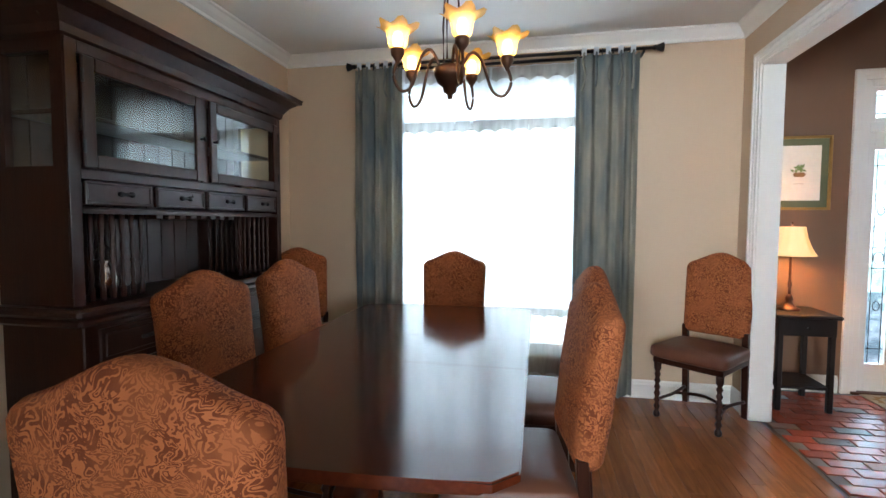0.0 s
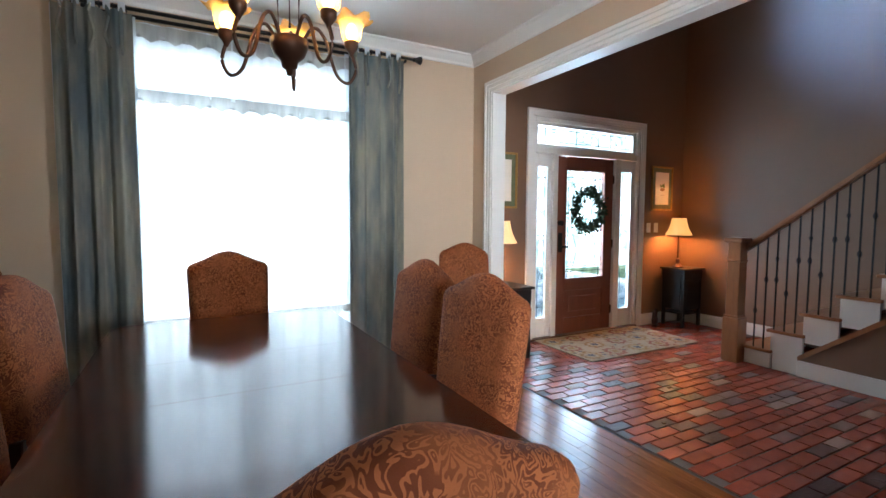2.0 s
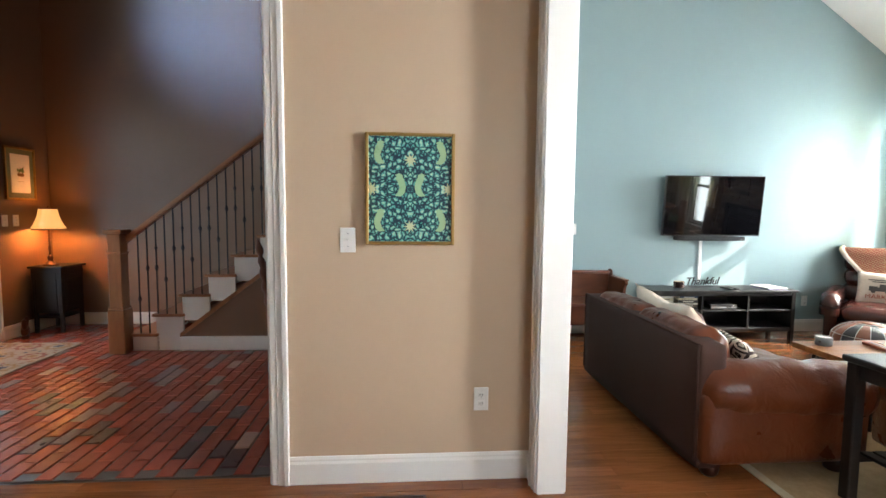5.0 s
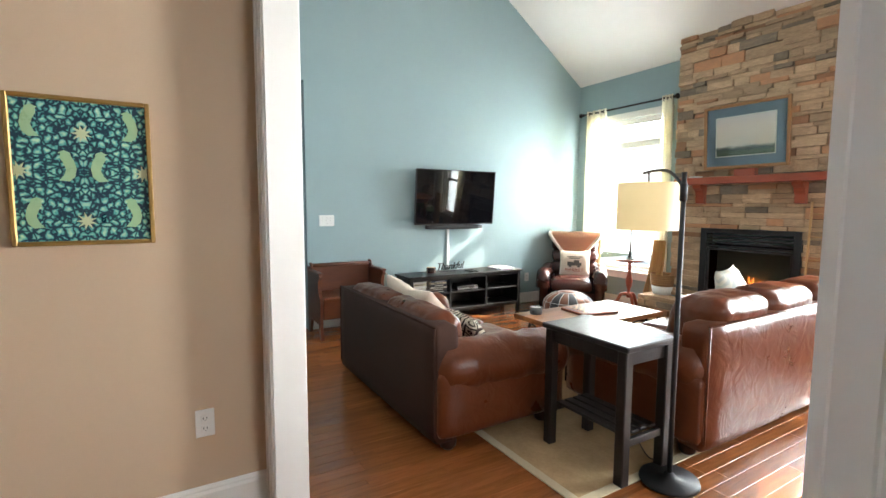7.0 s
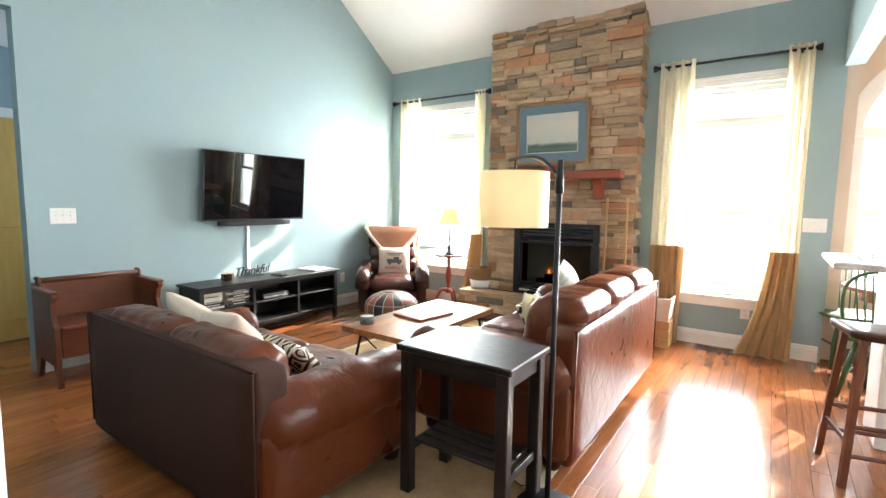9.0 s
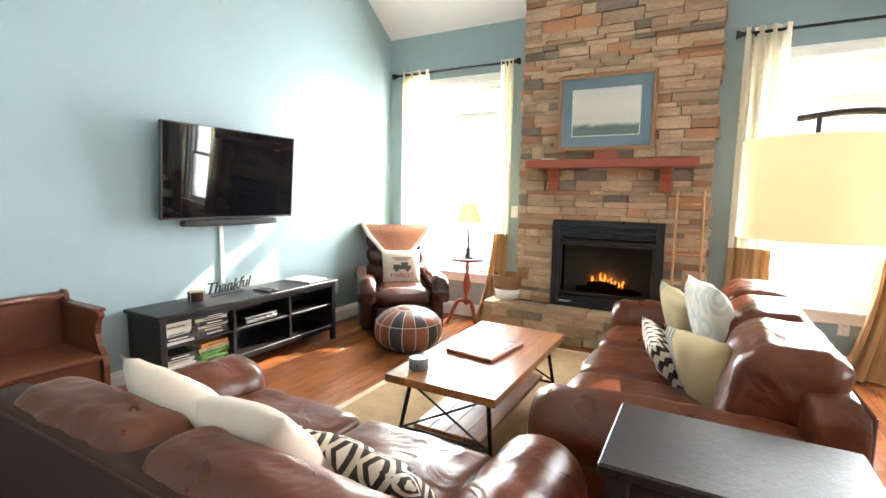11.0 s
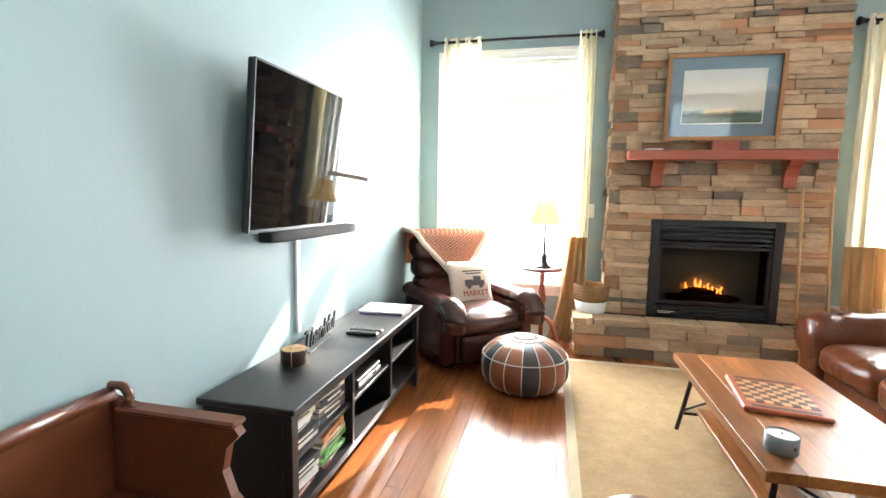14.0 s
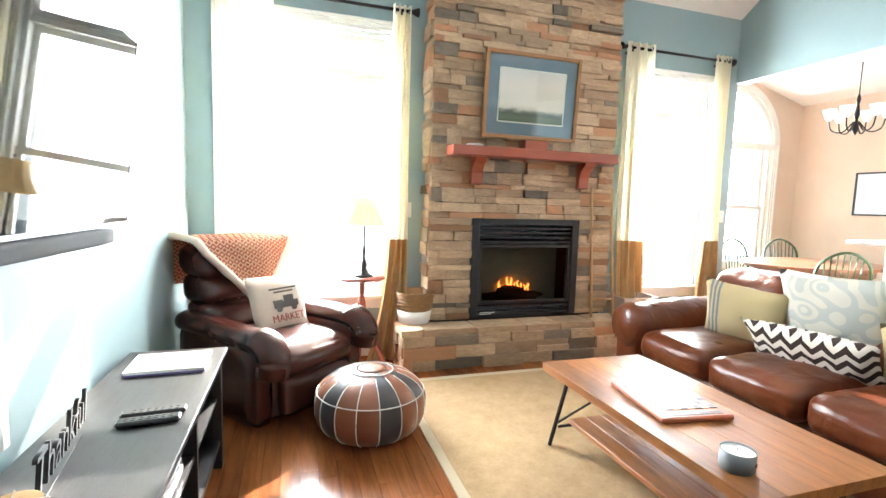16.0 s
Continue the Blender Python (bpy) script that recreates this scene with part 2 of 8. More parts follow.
M["iron"] = surf("dark_iron", (0.02, 0.017, 0.016), scale=20, rough=0.45, metal=0.6, bump=0.15)
M["bronze"] = surf("bronze", (0.11, 0.05, 0.028), (0.06, 0.028, 0.017), scale=15, rough=0.4, metal=0.7, bump=0.15)
M["black"] = surf("black_plastic", (0.012, 0.012, 0.013), scale=30, rough=0.35, bump=0.08)
M["matte_black"] = surf("matte_black_steel", (0.018, 0.018, 0.02), scale=30, rough=0.5, metal=0.3, bump=0.2)
M["screen"] = surf("screen_glass", (0.004, 0.004, 0.005), scale=3, rough=0.03, rough_var=0.01, spec=0.35)
M["gold"] = surf("gilt_frame", (0.45, 0.28, 0.09), (0.32, 0.19, 0.06), scale=20, rough=0.35, metal=0.6, bump=0.2)
M["sage"] = surf("green_mat_frame", (0.15, 0.17, 0.09), (0.11, 0.13, 0.07), scale=15, rough=0.5)
M["paper"] = surf("mat_paper", (0.80, 0.77, 0.68), scale=20, rough=0.8)
M["plate"] = surf("white_plastic_plate", (0.80, 0.79, 0.75), scale=20, rough=0.35)
M["slot"] = surf("dark_slot", (0.05, 0.045, 0.04), scale=20, rough=0.6)
M["jute"] = surf("jute_weave", (0.47, 0.325, 0.18), (0.34, 0.225, 0.115), scale=60, rough=0.95, bump=1.0, bump_scale=240, spec=0.15)
M["jute_edge"] = surf("jute_binding", (0.55, 0.45, 0.30), scale=60, rough=0.9, bump=0.5, bump_scale=300)
M["cream"] = surf("cream_linen", (0.66, 0.53, 0.425), (0.58, 0.46, 0.365), scale=20, rough=0.9, bump=0.5, bump_scale=420, sheen=0.1)
M["mustard"] = surf("mustard_linen", (0.48, 0.38, 0.20), (0.42, 0.32, 0.16), scale=20, rough=0.9, bump=0.5, bump_scale=420)
M["wicker"] = surf("wicker", (0.34, 0.19, 0.075), (0.2, 0.1, 0.04), scale=50, rough=0.75, bump=1.0, bump_scale=90)
M["woodraw"] = surf("light_raw_wood", (0.55, 0.33, 0.14), (0.42, 0.24, 0.10), scale=5, rough=0.6, bump=0.3, stretch=(6, 6, 1))
M["flame"] = glow("fire_glow", (1.0, 0.24, 0.04), 1.9)
M["shade_amber"] = cloth("amber_glass_shade", (1.0, 0.60, 0.14), 0.7, (0.95, 0.48, 0.08), see=0.22)
M["bulb"] = glow("bulb_glow", (1.0, 0.80, 0.5), 20.0)
M["shade_lamp"] = glow("lit_lampshade", (1.0, 0.42, 0.10), 0.36, (0.75, 0.6, 0.4))
M["shade_drum"] = glow("lit_drum_shade", (1.0, 0.70, 0.28), 0.14, (0.75, 0.62, 0.38))
M["shade_off"] = cloth("parchment_shade", (0.60, 0.42, 0.20), 0.30)
M["glass"] = glass("window_glass")
M["leaded"] = glass("leaded_glass", (0.9, 0.96, 0.94), 0.08)
lg = M["leaded"].node_tree
lgc = node(lg, "ShaderNodeTexCoord")
lgn = node(lg, "ShaderNodeTexNoise", Scale=9.0, Detail=4.0, Distortion=1.0)
lgr = node(lg, "ShaderNodeValToRGB")
lgr.color_ramp.elements[0].position, lgr.color_ramp.elements[1].position = 0.40, 0.64
lgr.color_ramp.elements[0].color, lgr.color_ramp.elements[1].color = (0.58, 0.68, 0.72, 1), (0.92, 0.97, 1.0, 1)
lg.links.new(lgc.outputs["Object"], lgn.inputs["Vector"])
lg.links.new(lgn.outputs[0], lgr.inputs[0])
lg.links.new(lgr.outputs[0], [k for k in lg.nodes if k.type == "BSDF_TRANSPARENT"][0].inputs[0])
M["curtain_grey"] = cloth("grey_satin_curtain", (0.36, 0.335, 0.265), 0.20, (0.15, 0.185, 0.195), stretch=(0.9, 0.9, 0.25))
M["sheer"] = cloth("white_sheer", (0.86, 0.89, 0.92), 0.6, (0.74, 0.78, 0.82), see=0.16)
M["lace"] = cloth("sheer_lace_band", (0.66, 0.65, 0.62), 0.55, (0.50, 0.49, 0.46), see=0.22)
M["curtain_cream"] = cloth("cream_curtain", (0.92, 0.88, 0.77), 0.68, (0.89, 0.84, 0.70))
M["curtain_tan"] = cloth("tan_curtain_hem", (0.50, 0.33, 0.17), 0.30, (0.44, 0.28, 0.14))
M["leaf"] = surf("wreath_leaf", (0.035, 0.075, 0.028), (0.02, 0.045, 0.018), scale=20, rough=0.6)
M["green_paint"] = surf("green_chair_paint", (0.038, 0.095, 0.028), (0.025, 0.065, 0.02), scale=12, rough=0.4)
M["tabletop2"] = surf("breakfast_table_wood", (0.30, 0.115, 0.05), (0.2, 0.07, 0.03), scale=5, rough=0.3, stretch=(1, 6, 6))
M["granite"] = surf("pale_counter", (0.62, 0.58, 0.52), (0.4, 0.36, 0.32), scale=60, rough=0.2)
M["yellow_door"] = surf("pine_door", (0.62, 0.38, 0.10), (0.5, 0.29, 0.07), scale=5, rough=0.45, stretch=(6, 6, 0.8))
M["brick"] = surf("floor_brick", (0.40, 0.095, 0.055), (0.24, 0.058, 0.036), scale=12, rough=0.23, rough_var=0.08, bump=0.45, bump_scale=70, per_object=0.2)
M["mortar"] = surf("dark_mortar", (0.10, 0.075, 0.06), scale=30, rough=0.6, bump=0.6)
M["oak"] = surf("oak_floorboard", (0.37, 0.130, 0.040), (0.165, 0.050, 0.015), scale=3.5, rough=0.20, rough_var=0.08, spec=0.6, bump=0.12, stretch=(9, 0.8, 9), distort=1.2, per_object=0.13, coat=0.0)
M["stone"] = surf("ledge_stone", (0.60, 0.42, 0.26), (0.31, 0.205, 0.125), scale=7, rough=0.85, bump=1.0, bump_scale=40, per_object=0.25)
M["stone_grey"] = surf("grey_ledge_stone", (0.27, 0.21, 0.15), (0.14, 0.108, 0.08), scale=9, rough=0.85, bump=1.0, bump_scale=40, per_object=0.3)
M["stone_rust"] = surf("rust_ledge_stone", (0.48, 0.235, 0.115), (0.33, 0.18, 0.10), scale=9, rough=0.85, bump=1.0, bump_scale=40, per_object=0.3)
M["stone_joint"] = surf("stone_joint", (0.05, 0.038, 0.028), scale=20, rough=0.95, bump=0.8)
M["dim_glass"] = glass("fire_glass", (0.62, 0.58, 0.54), 0.05, 0.003)

# ---- mesh helpers ----
def part(name, bm, material, parent=None, label="", smooth=False, kind=""):
    me = bpy.data.meshes.new(name)
    bmesh.ops.recalc_face_normals(bm, faces=bm.faces)
    bm.to_mesh(me)
    bm.free()
    for mt in material if isinstance(material, (list, tuple)) else [material]:
        me.materials.append(mt)
    if smooth:
        me.polygons.foreach_set("use_smooth", [True] * len(me.polygons))
    ob = new(name, me)
    ob.parent = parent
    return tagged(ob, label=label, kind=kind)


def thing(name, m, label, category, group=""):
    ob = new(name)
    ob.empty_display_size = 0.1
    ob.matrix_world = m
    return tagged(ob, label, category, group)


def box(bm, lo, hi, bev=0.0, seg=1):
    r = bmesh.ops.create_cube(bm, size=1.0)["verts"]
    for v in r:
        v.co = Vector([(lo[i] + hi[i]) / 2 + v.co[i] * (hi[i] - lo[i]) for i in range(3)])
    if bev:
        edges = list({e for v in r for e in v.link_edges})
        bmesh.ops.bevel(bm, geom=edges, offset=bev, segments=seg, affect="EDGES", profile=0.5)
    return bm


def boxes(*items, bev=0.0):
    bm = bmesh.new()
    for lo, hi in items:
        box(bm, lo, hi, bev)
    return bm


def lathe(bm, profile, center=(0, 0, 0), seg=20):
    rings = []
    for r, z in profile:
        rings.append([bm.verts.new((center[0] + r * math.cos(2 * math.pi * i / seg), center[1] + r * math.sin(2 * math.pi * i / seg), center[2] + z)) for i in range(seg)])
    for a, b in zip(rings, rings[1:]):
        for i in range(seg):
            bm.faces.new((a[i], a[(i + 1) % seg], b[(i + 1) % seg], b[i]))
    for ring in (rings[0], rings[-1]):
        if (ring[0].co - ring[seg // 2].co).length > 1e-4:
            bm.faces.new(ring)
    return bm


def turned(profile, center=(0, 0, 0), seg=20):
    return lathe(bmesh.new(), profile, center, seg)


def tube(bm, pts, r, seg=8):
    pts = [Vector(p) for p in pts]
    rings = []
    for i, p in enumerate(pts):
        d = (pts[min(i + 1, len(pts) - 1)] - pts[max(i - 1, 0)]).normalized()
        u = d.cross(Vector((0, 0, 1)))
        u = u.normalized() if u.length > 1e-3 else Vector((1, 0, 0))
        w = u.cross(d).normalized()
        rad = r[i] if isinstance(r, (list, tuple)) else r
        rings.append([bm.verts.new(p + rad * (math.cos(2 * math.pi * k / seg) * u + math.sin(2 * math.pi * k / seg) * w)) for k in range(seg)])
    for a, b in zip(rings, rings[1:]):
        for k in range(seg):
            bm.faces.new((a[k], a[(k + 1) % seg], b[(k + 1) % seg], b[k]))
    bm.faces.new(rings[0])
    bm.faces.new(rings[-1])
    return bm


def curve(points, n=8):
    """A smooth line through the points (Catmull-Rom)."""
    P = [Vector(p) for p in points]
    P = [2 * P[0] - P[1], *P, 2 * P[-1] - P[-2]]
    out = []
    for i in range(1, len(P) - 2):
        for k in range(n):
            t = k / n
            a, b, c, d = P[i - 1:i + 3]
            out.append(0.5 * ((2 * b) + (c - a) * t + (2 * a - 5 * b + 4 * c - d) * t * t + (3 * b - a - 3 * c + d) * t ** 3))
    return out + [P[-2]]


def prism(bm, poly, axis, a, b):
    """A polygon in the plane across axis, drawn out from a to b."""
    def at(p, s):
        return {"x": (s, p[0], p[1]), "y": (p[0], s, p[1]), "z": (p[0], p[1], s)}[axis]
    lo = [bm.verts.new(at(p, a)) for p in poly]
    hi = [bm.verts.new(at(p, b)) for p in poly]
    bm.faces.new(lo)
    bm.faces.new(hi)
    for i in range(len(poly)):
        j = (i + 1) % len(poly)
        bm.faces.new((lo[i], lo[j], hi[j], hi[i]))
    return bm


def pad(bm, lo, hi, r, n=8, puff=(0, 0, 0), wrinkle=0.0, seed=0, rough=6.0):
    """A stuffed block: rounded box, bulged on its faces, with creases."""
    half = [(hi[i] - lo[i]) / 2 for i in range(3)]
    mid = Vector([(hi[i] + lo[i]) / 2 for i in range(3)])
    r = min(r, *half)
    made = {}
    def vert(u):
        key = tuple(round(c, 4) for c in u)
        if key not in made:
            p = [u[i] * half[i] for i in range(3)]
            q = Vector([max(-(half[i] - r), min(half[i] - r, p[i])) for i in range(3)])
            d = Vector(p) - q
            s = q + (d.normalized() * r if d.length > 1e-6 else d)
            for i in range(3):
                j, k = (i + 1) % 3, (i + 2) % 3
                s[i] += puff[i] * u[i] * (1 - u[j] ** 2) * (1 - u[k] ** 2)
            if wrinkle:
                w = noise.noise(Vector(s) * rough + Vector((seed * 3.1, seed, 0))) + 0.5 * noise.noise(Vector(s) * rough * 2.7 + Vector((seed, 7, seed)))
                s += d.normalized() * wrinkle * w if d.length > 1e-6 else Vector((0, 0, wrinkle * w))
            made[key] = bm.verts.new(mid + s)
        return made[key]
    steps = [-1 + 2 * i / n for i in range(n + 1)]
    for ax in range(3):
        for side in (-1, 1):
            for i in range(n):
                for j in range(n):
                    quad = []
                    for a, b in ((i, j), (i + 1, j), (i + 1, j + 1), (i, j + 1)):
                        u = [0, 0, 0]
                        u[ax], u[(ax + 1) % 3], u[(ax + 2) % 3] = side, steps[a], steps[b]
                        quad.append(vert(u))
                    if len(set(quad)) > 2:
                        bm.faces.new(quad)
    return bm


def wall(name, axis, c0, c1, a0, a1, z0, z1, holes, mats, top=None):
    """A wall with openings through it. It runs along axis from a0 to a1 and is c0 to c1 thick; mats: its low side, its high side."""
    bm = bmesh.new()
    A = sorted({a0, a1, *[v for h in holes for v in h[:2]]})
    Z = sorted({z0, z1, *[v for h in holes for v in h[2:]]})
    def at(a, c, z):
        return (a, c, z) if axis == "x" else (c, a, z)
    solid = lambda i, k: 0 <= i < len(A) - 1 and 0 <= k < len(Z) - 1 and not any(
        h[0] - 1e-6 <= A[i] and A[i + 1] <= h[1] + 1e-6 and h[2] - 1e-6 <= Z[k] and Z[k + 1] <= h[3] + 1e-6 for h in holes)
    made = {}
    def vert(*p):
        key = tuple(round(q, 5) for q in p)
        if key not in made:
            made[key] = bm.verts.new(p)
        return made[key]
    def quad(slot, *ps):
        f = bm.faces.new([vert(*p) for p in ps])
        f.material_index = slot
    for i in range(len(A) - 1):
        for k in range(len(Z) - 1):
            if not solid(i, k):
                continue
            l, r, b, t = A[i], A[i + 1], Z[k], Z[k + 1]
            quad(0, at(l, c0, b), at(r, c0, b), at(r, c0, t), at(l, c0, t))
            quad(len(mats) - 1, at(l, c1, b), at(r, c1, b), at(r, c1, t), at(l, c1, t))
            for ok, p, q in ((solid(i - 1, k), (l, b), (l, t)), (solid(i + 1, k), (r, b), (r, t)), (solid(i, k - 1), (l, b), (r, b)), (solid(i, k + 1), (l, t), (r, t))):
                if not ok:
                    quad(0, at(p[0], c0, p[1]), at(q[0], c0, q[1]), at(q[0], c1, q[1]), at(p[0], c1, p[1]))
    return part(name, bm, mats, kind="structure")


def strip(name, profile, start, end, out, material):
    """A moulding: profile (depth off the wall, height) drawn from start to end along a wall; out: the way it stands off."""
    bm = bmesh.new()
    s, e, o = Vector(start), Vector(end), Vector(out)
    rings = [[bm.verts.new(p + o * d + Vector((0, 0, h))) for d, h in profile] for p in (s, e)]
    n = len(profile)
    for i in range(n):
        bm.faces.new((rings[0][i], rings[0][(i + 1) % n], rings[1][(i + 1) % n], rings[1][i]))
    bm.faces.new(rings[0])
    bm.faces.new(rings[1])
    return part(name, bm, material, kind="structure")

# ---- the house ----
XL, XR, XF = -1.81, 1.775, 1.90          # dining side walls, foyer face
YW, YB, YL = 4.115, -0.27, -0.40         # dining window wall, dining back wall, living face of it
YF, XS = 4.54, 5.30                      # foyer front wall, stair wall
XT, YP = 4.66, -5.28                     # television wall, fireplace wall
XB = -0.22                               # header to the breakfast room
DINING_TOP, FOYER_TOP, EAVE, RIDGE = 2.76, 5.2, 3.10, 4.77

wall("wall_dining_window", "x", YW, YW + 0.15, XL - 0.15, XR, 0, DINING_TOP, [(-1.0, 0.85, 0.30, 2.45)], [M["tan"]])
wall("wall_dining_side", "y", XL - 0.15, XL, YB, YW, 0, DINING_TOP, [], [M["tan"]])
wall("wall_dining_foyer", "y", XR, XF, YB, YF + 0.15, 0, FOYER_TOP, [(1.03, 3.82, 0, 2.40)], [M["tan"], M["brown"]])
wall("wall_dining_living", "x", YL, YB, XL - 0.15, XR, 0, 3.4, [(-0.30, 1.625, 0, 2.40)], [M["blue"], M["tan"]])
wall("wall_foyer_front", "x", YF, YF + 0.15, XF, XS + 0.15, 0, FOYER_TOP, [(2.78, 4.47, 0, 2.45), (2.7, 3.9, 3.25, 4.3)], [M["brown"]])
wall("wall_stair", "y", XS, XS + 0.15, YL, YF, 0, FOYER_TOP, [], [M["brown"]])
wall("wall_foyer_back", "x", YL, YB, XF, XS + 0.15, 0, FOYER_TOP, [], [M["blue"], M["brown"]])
wall("wall_fireplace", "x", YP - 0.15, YP, XB - 0.02, XT + 0.15, 0, EAVE + 0.1, [(3.24, 4.40, 0.50, 2.52), (0.10, 0.92, 0.50, 2.45)], [M["blue"]])

bm = bmesh.new()
mid = (YP + YL) / 2
prism(bm, [(YP, 0), (-1.22, 0), (-1.22, 2.66), (YL, 2.66), (YL, EAVE), (mid, RIDGE), (YP, EAVE)], "x", XT, XT + 0.13)
part("wall_television", bm, M["blue"], kind="structure")
wall("wall_hall_side", "x", -2.6, -2.5, XT + 0.13, 5.9, 0, 2.66, [], [M["blue"]])
wall("wall_hall_far", "x", YL, YL + 0.1, XT + 0.13, 5.9, 0, 2.66, [], [M["blue"]])
wall("wall_hall_end", "y", 5.9, 6.0, -2.6, YL + 0.1, 0, 2.66, [], [M["blue"]])
part("ceiling_hall", boxes(((XT + 0.131, -2.6, 2.66), (6.0, YL + 0.1, 2.76))), M["ceiling"], kind="structure")

# header between the living room and the breakfast room
bm = bmesh.new()
prism(bm, [(YP, 2.50), (YL, 2.50), (YL, EAVE), (mid, RIDGE), (YP, EAVE)], "x", XB - 0.13, XB)
part("wall_breakfast_header", bm, M["blue"], kind="structure")
wall("wall_breakfast_window", "x", -6.15, -6.0, -2.15, XB - 0.0, 0, 3.6, [(-1.70, -0.40, 0.55, 2.70)], [M["peach"]])
bm = bmesh.new()
for s_ in (-1, 1):
    prism(bm, [(-1.05 + s_ * 0.65, 2.05), (-1.05 + s_ * 0.65, 2.705), (-1.05, 2.705)] + [(-1.05 + s_ * 0.65 * math.sin(a * math.pi / 20), 2.05 + 0.65 * math.cos(a * math.pi / 20)) for a in range(1, 10)], "y", -6.149, -6.001)
part("wall_breakfast_arch", bm, M["peach"], kind="structure")
wall("wall_breakfast_return", "y", XB - 0.12, XB, -6.0, YP - 0.15, 0, 3.6, [], [M["peach"]])
wall("wall_breakfast_side", "y", -2.27, -2.15, -6.15, -4.0, 0, 3.6, [], [M["peach"]])
wall("wall_kitchen_side", "y", -4.3, -4.15, -4.0, YL, 0, 3.6, [(-3.6, -0.9, 0.95, 2.4)], [M["peach"]])
wall("wall_kitchen_end", "x", -4.12, -4.0, -4.3, -2.27, 0, 3.6, [], [M["peach"]])
wall("wall_kitchen_back", "x", YL, YB, -4.3, XL - 0.15, 0, 3.6, [], [M["peach"]])
bm = bmesh.new()
prism(bm, [(-4.3, 2.55), (-2.27, 2.55), (XB - 0.13, 3.05), (XB - 0.13, 3.65), (-4.3, 3.65)], "y", -6.15, YL)
part("ceiling_breakfast", bm, M["ceiling"], kind="structure")

part("ceiling_dining", boxes(((XL - 0.15, YB, DINING_TOP), (XR, YW + 0.15, DINING_TOP + 0.1))), M["ceiling"], kind="structure")
part("ceiling_foyer", boxes(((XF, YL, FOYER_TOP), (XS + 0.15, YF + 0.15, FOYER_TOP + 0.1))), M["ceiling"], kind="structure")
bm = bmesh.new()
prism(bm, [(YP - 0.15, EAVE - 0.10), (mid, RIDGE), (YL, EAVE), (YL, EAVE + 0.12), (mid, RIDGE + 0.12), (YP - 0.15, EAVE + 0.02)], "x", XB - 0.13, XT + 0.13)
part("ceiling_living", bm, M["ceiling"], kind="structure")

# ground outside, and backdrops whose own glow stands in for a sunlit garden
part("ground", boxes(((-400, -400, -0.45), (400, 400, -0.40))), surf("lawn", (0.10, 0.13, 0.05), (0.06, 0.09, 0.03), scale=0.8, rough=0.9), kind="structure")
bd = bpy.data.materials.new("glowing_garden_backdrop")
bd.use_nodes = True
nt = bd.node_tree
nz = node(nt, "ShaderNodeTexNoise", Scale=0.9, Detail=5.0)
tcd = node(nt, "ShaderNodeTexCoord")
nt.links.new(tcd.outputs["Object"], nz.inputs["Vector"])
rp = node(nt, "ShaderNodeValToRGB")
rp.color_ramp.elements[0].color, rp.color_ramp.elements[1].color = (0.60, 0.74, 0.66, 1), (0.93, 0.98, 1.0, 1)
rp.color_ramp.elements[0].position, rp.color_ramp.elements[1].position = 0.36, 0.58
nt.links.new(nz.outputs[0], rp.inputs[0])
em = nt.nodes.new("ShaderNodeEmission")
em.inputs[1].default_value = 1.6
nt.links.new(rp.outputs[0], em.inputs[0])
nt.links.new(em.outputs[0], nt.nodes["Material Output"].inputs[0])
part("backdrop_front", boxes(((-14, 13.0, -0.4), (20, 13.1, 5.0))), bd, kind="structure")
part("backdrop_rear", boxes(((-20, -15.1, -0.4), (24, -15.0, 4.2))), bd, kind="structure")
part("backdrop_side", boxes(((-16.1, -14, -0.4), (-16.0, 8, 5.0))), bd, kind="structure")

# unseen pale slabs, added so the ground past the windows washes out white
part("rear_bright_slab", boxes(((-9, -13.0, -0.40), (9, YP - 0.8, -0.12))), surf("bright_slab_rear_paint", (0.62, 0.60, 0.55), (0.5, 0.48, 0.44), scale=3, rough=0.8, bump=0.3), kind="structure")
part("front_bright_slab", boxes(((-6, YF + 0.6, -0.40), (9, 12.0, -0.12))), surf("bright_slab_front_paint", (0.62, 0.60, 0.55), (0.5, 0.48, 0.44), scale=3, rough=0.8, bump=0.3), kind="structure")

# mouldings
BASE = [(0, 0), (0.016, 0), (0.016, 0.105), (0.011, 0.118), (0.011, 0.126), (0.005, 0.138), (0, 0.14)]
CROWN = [(0, 0), (0.012, 0.004), (0.016, 0.022), (0.04, 0.045), (0.062, 0.07), (0.078, 0.078), (0.08, 0.09), (0, 0.09)]
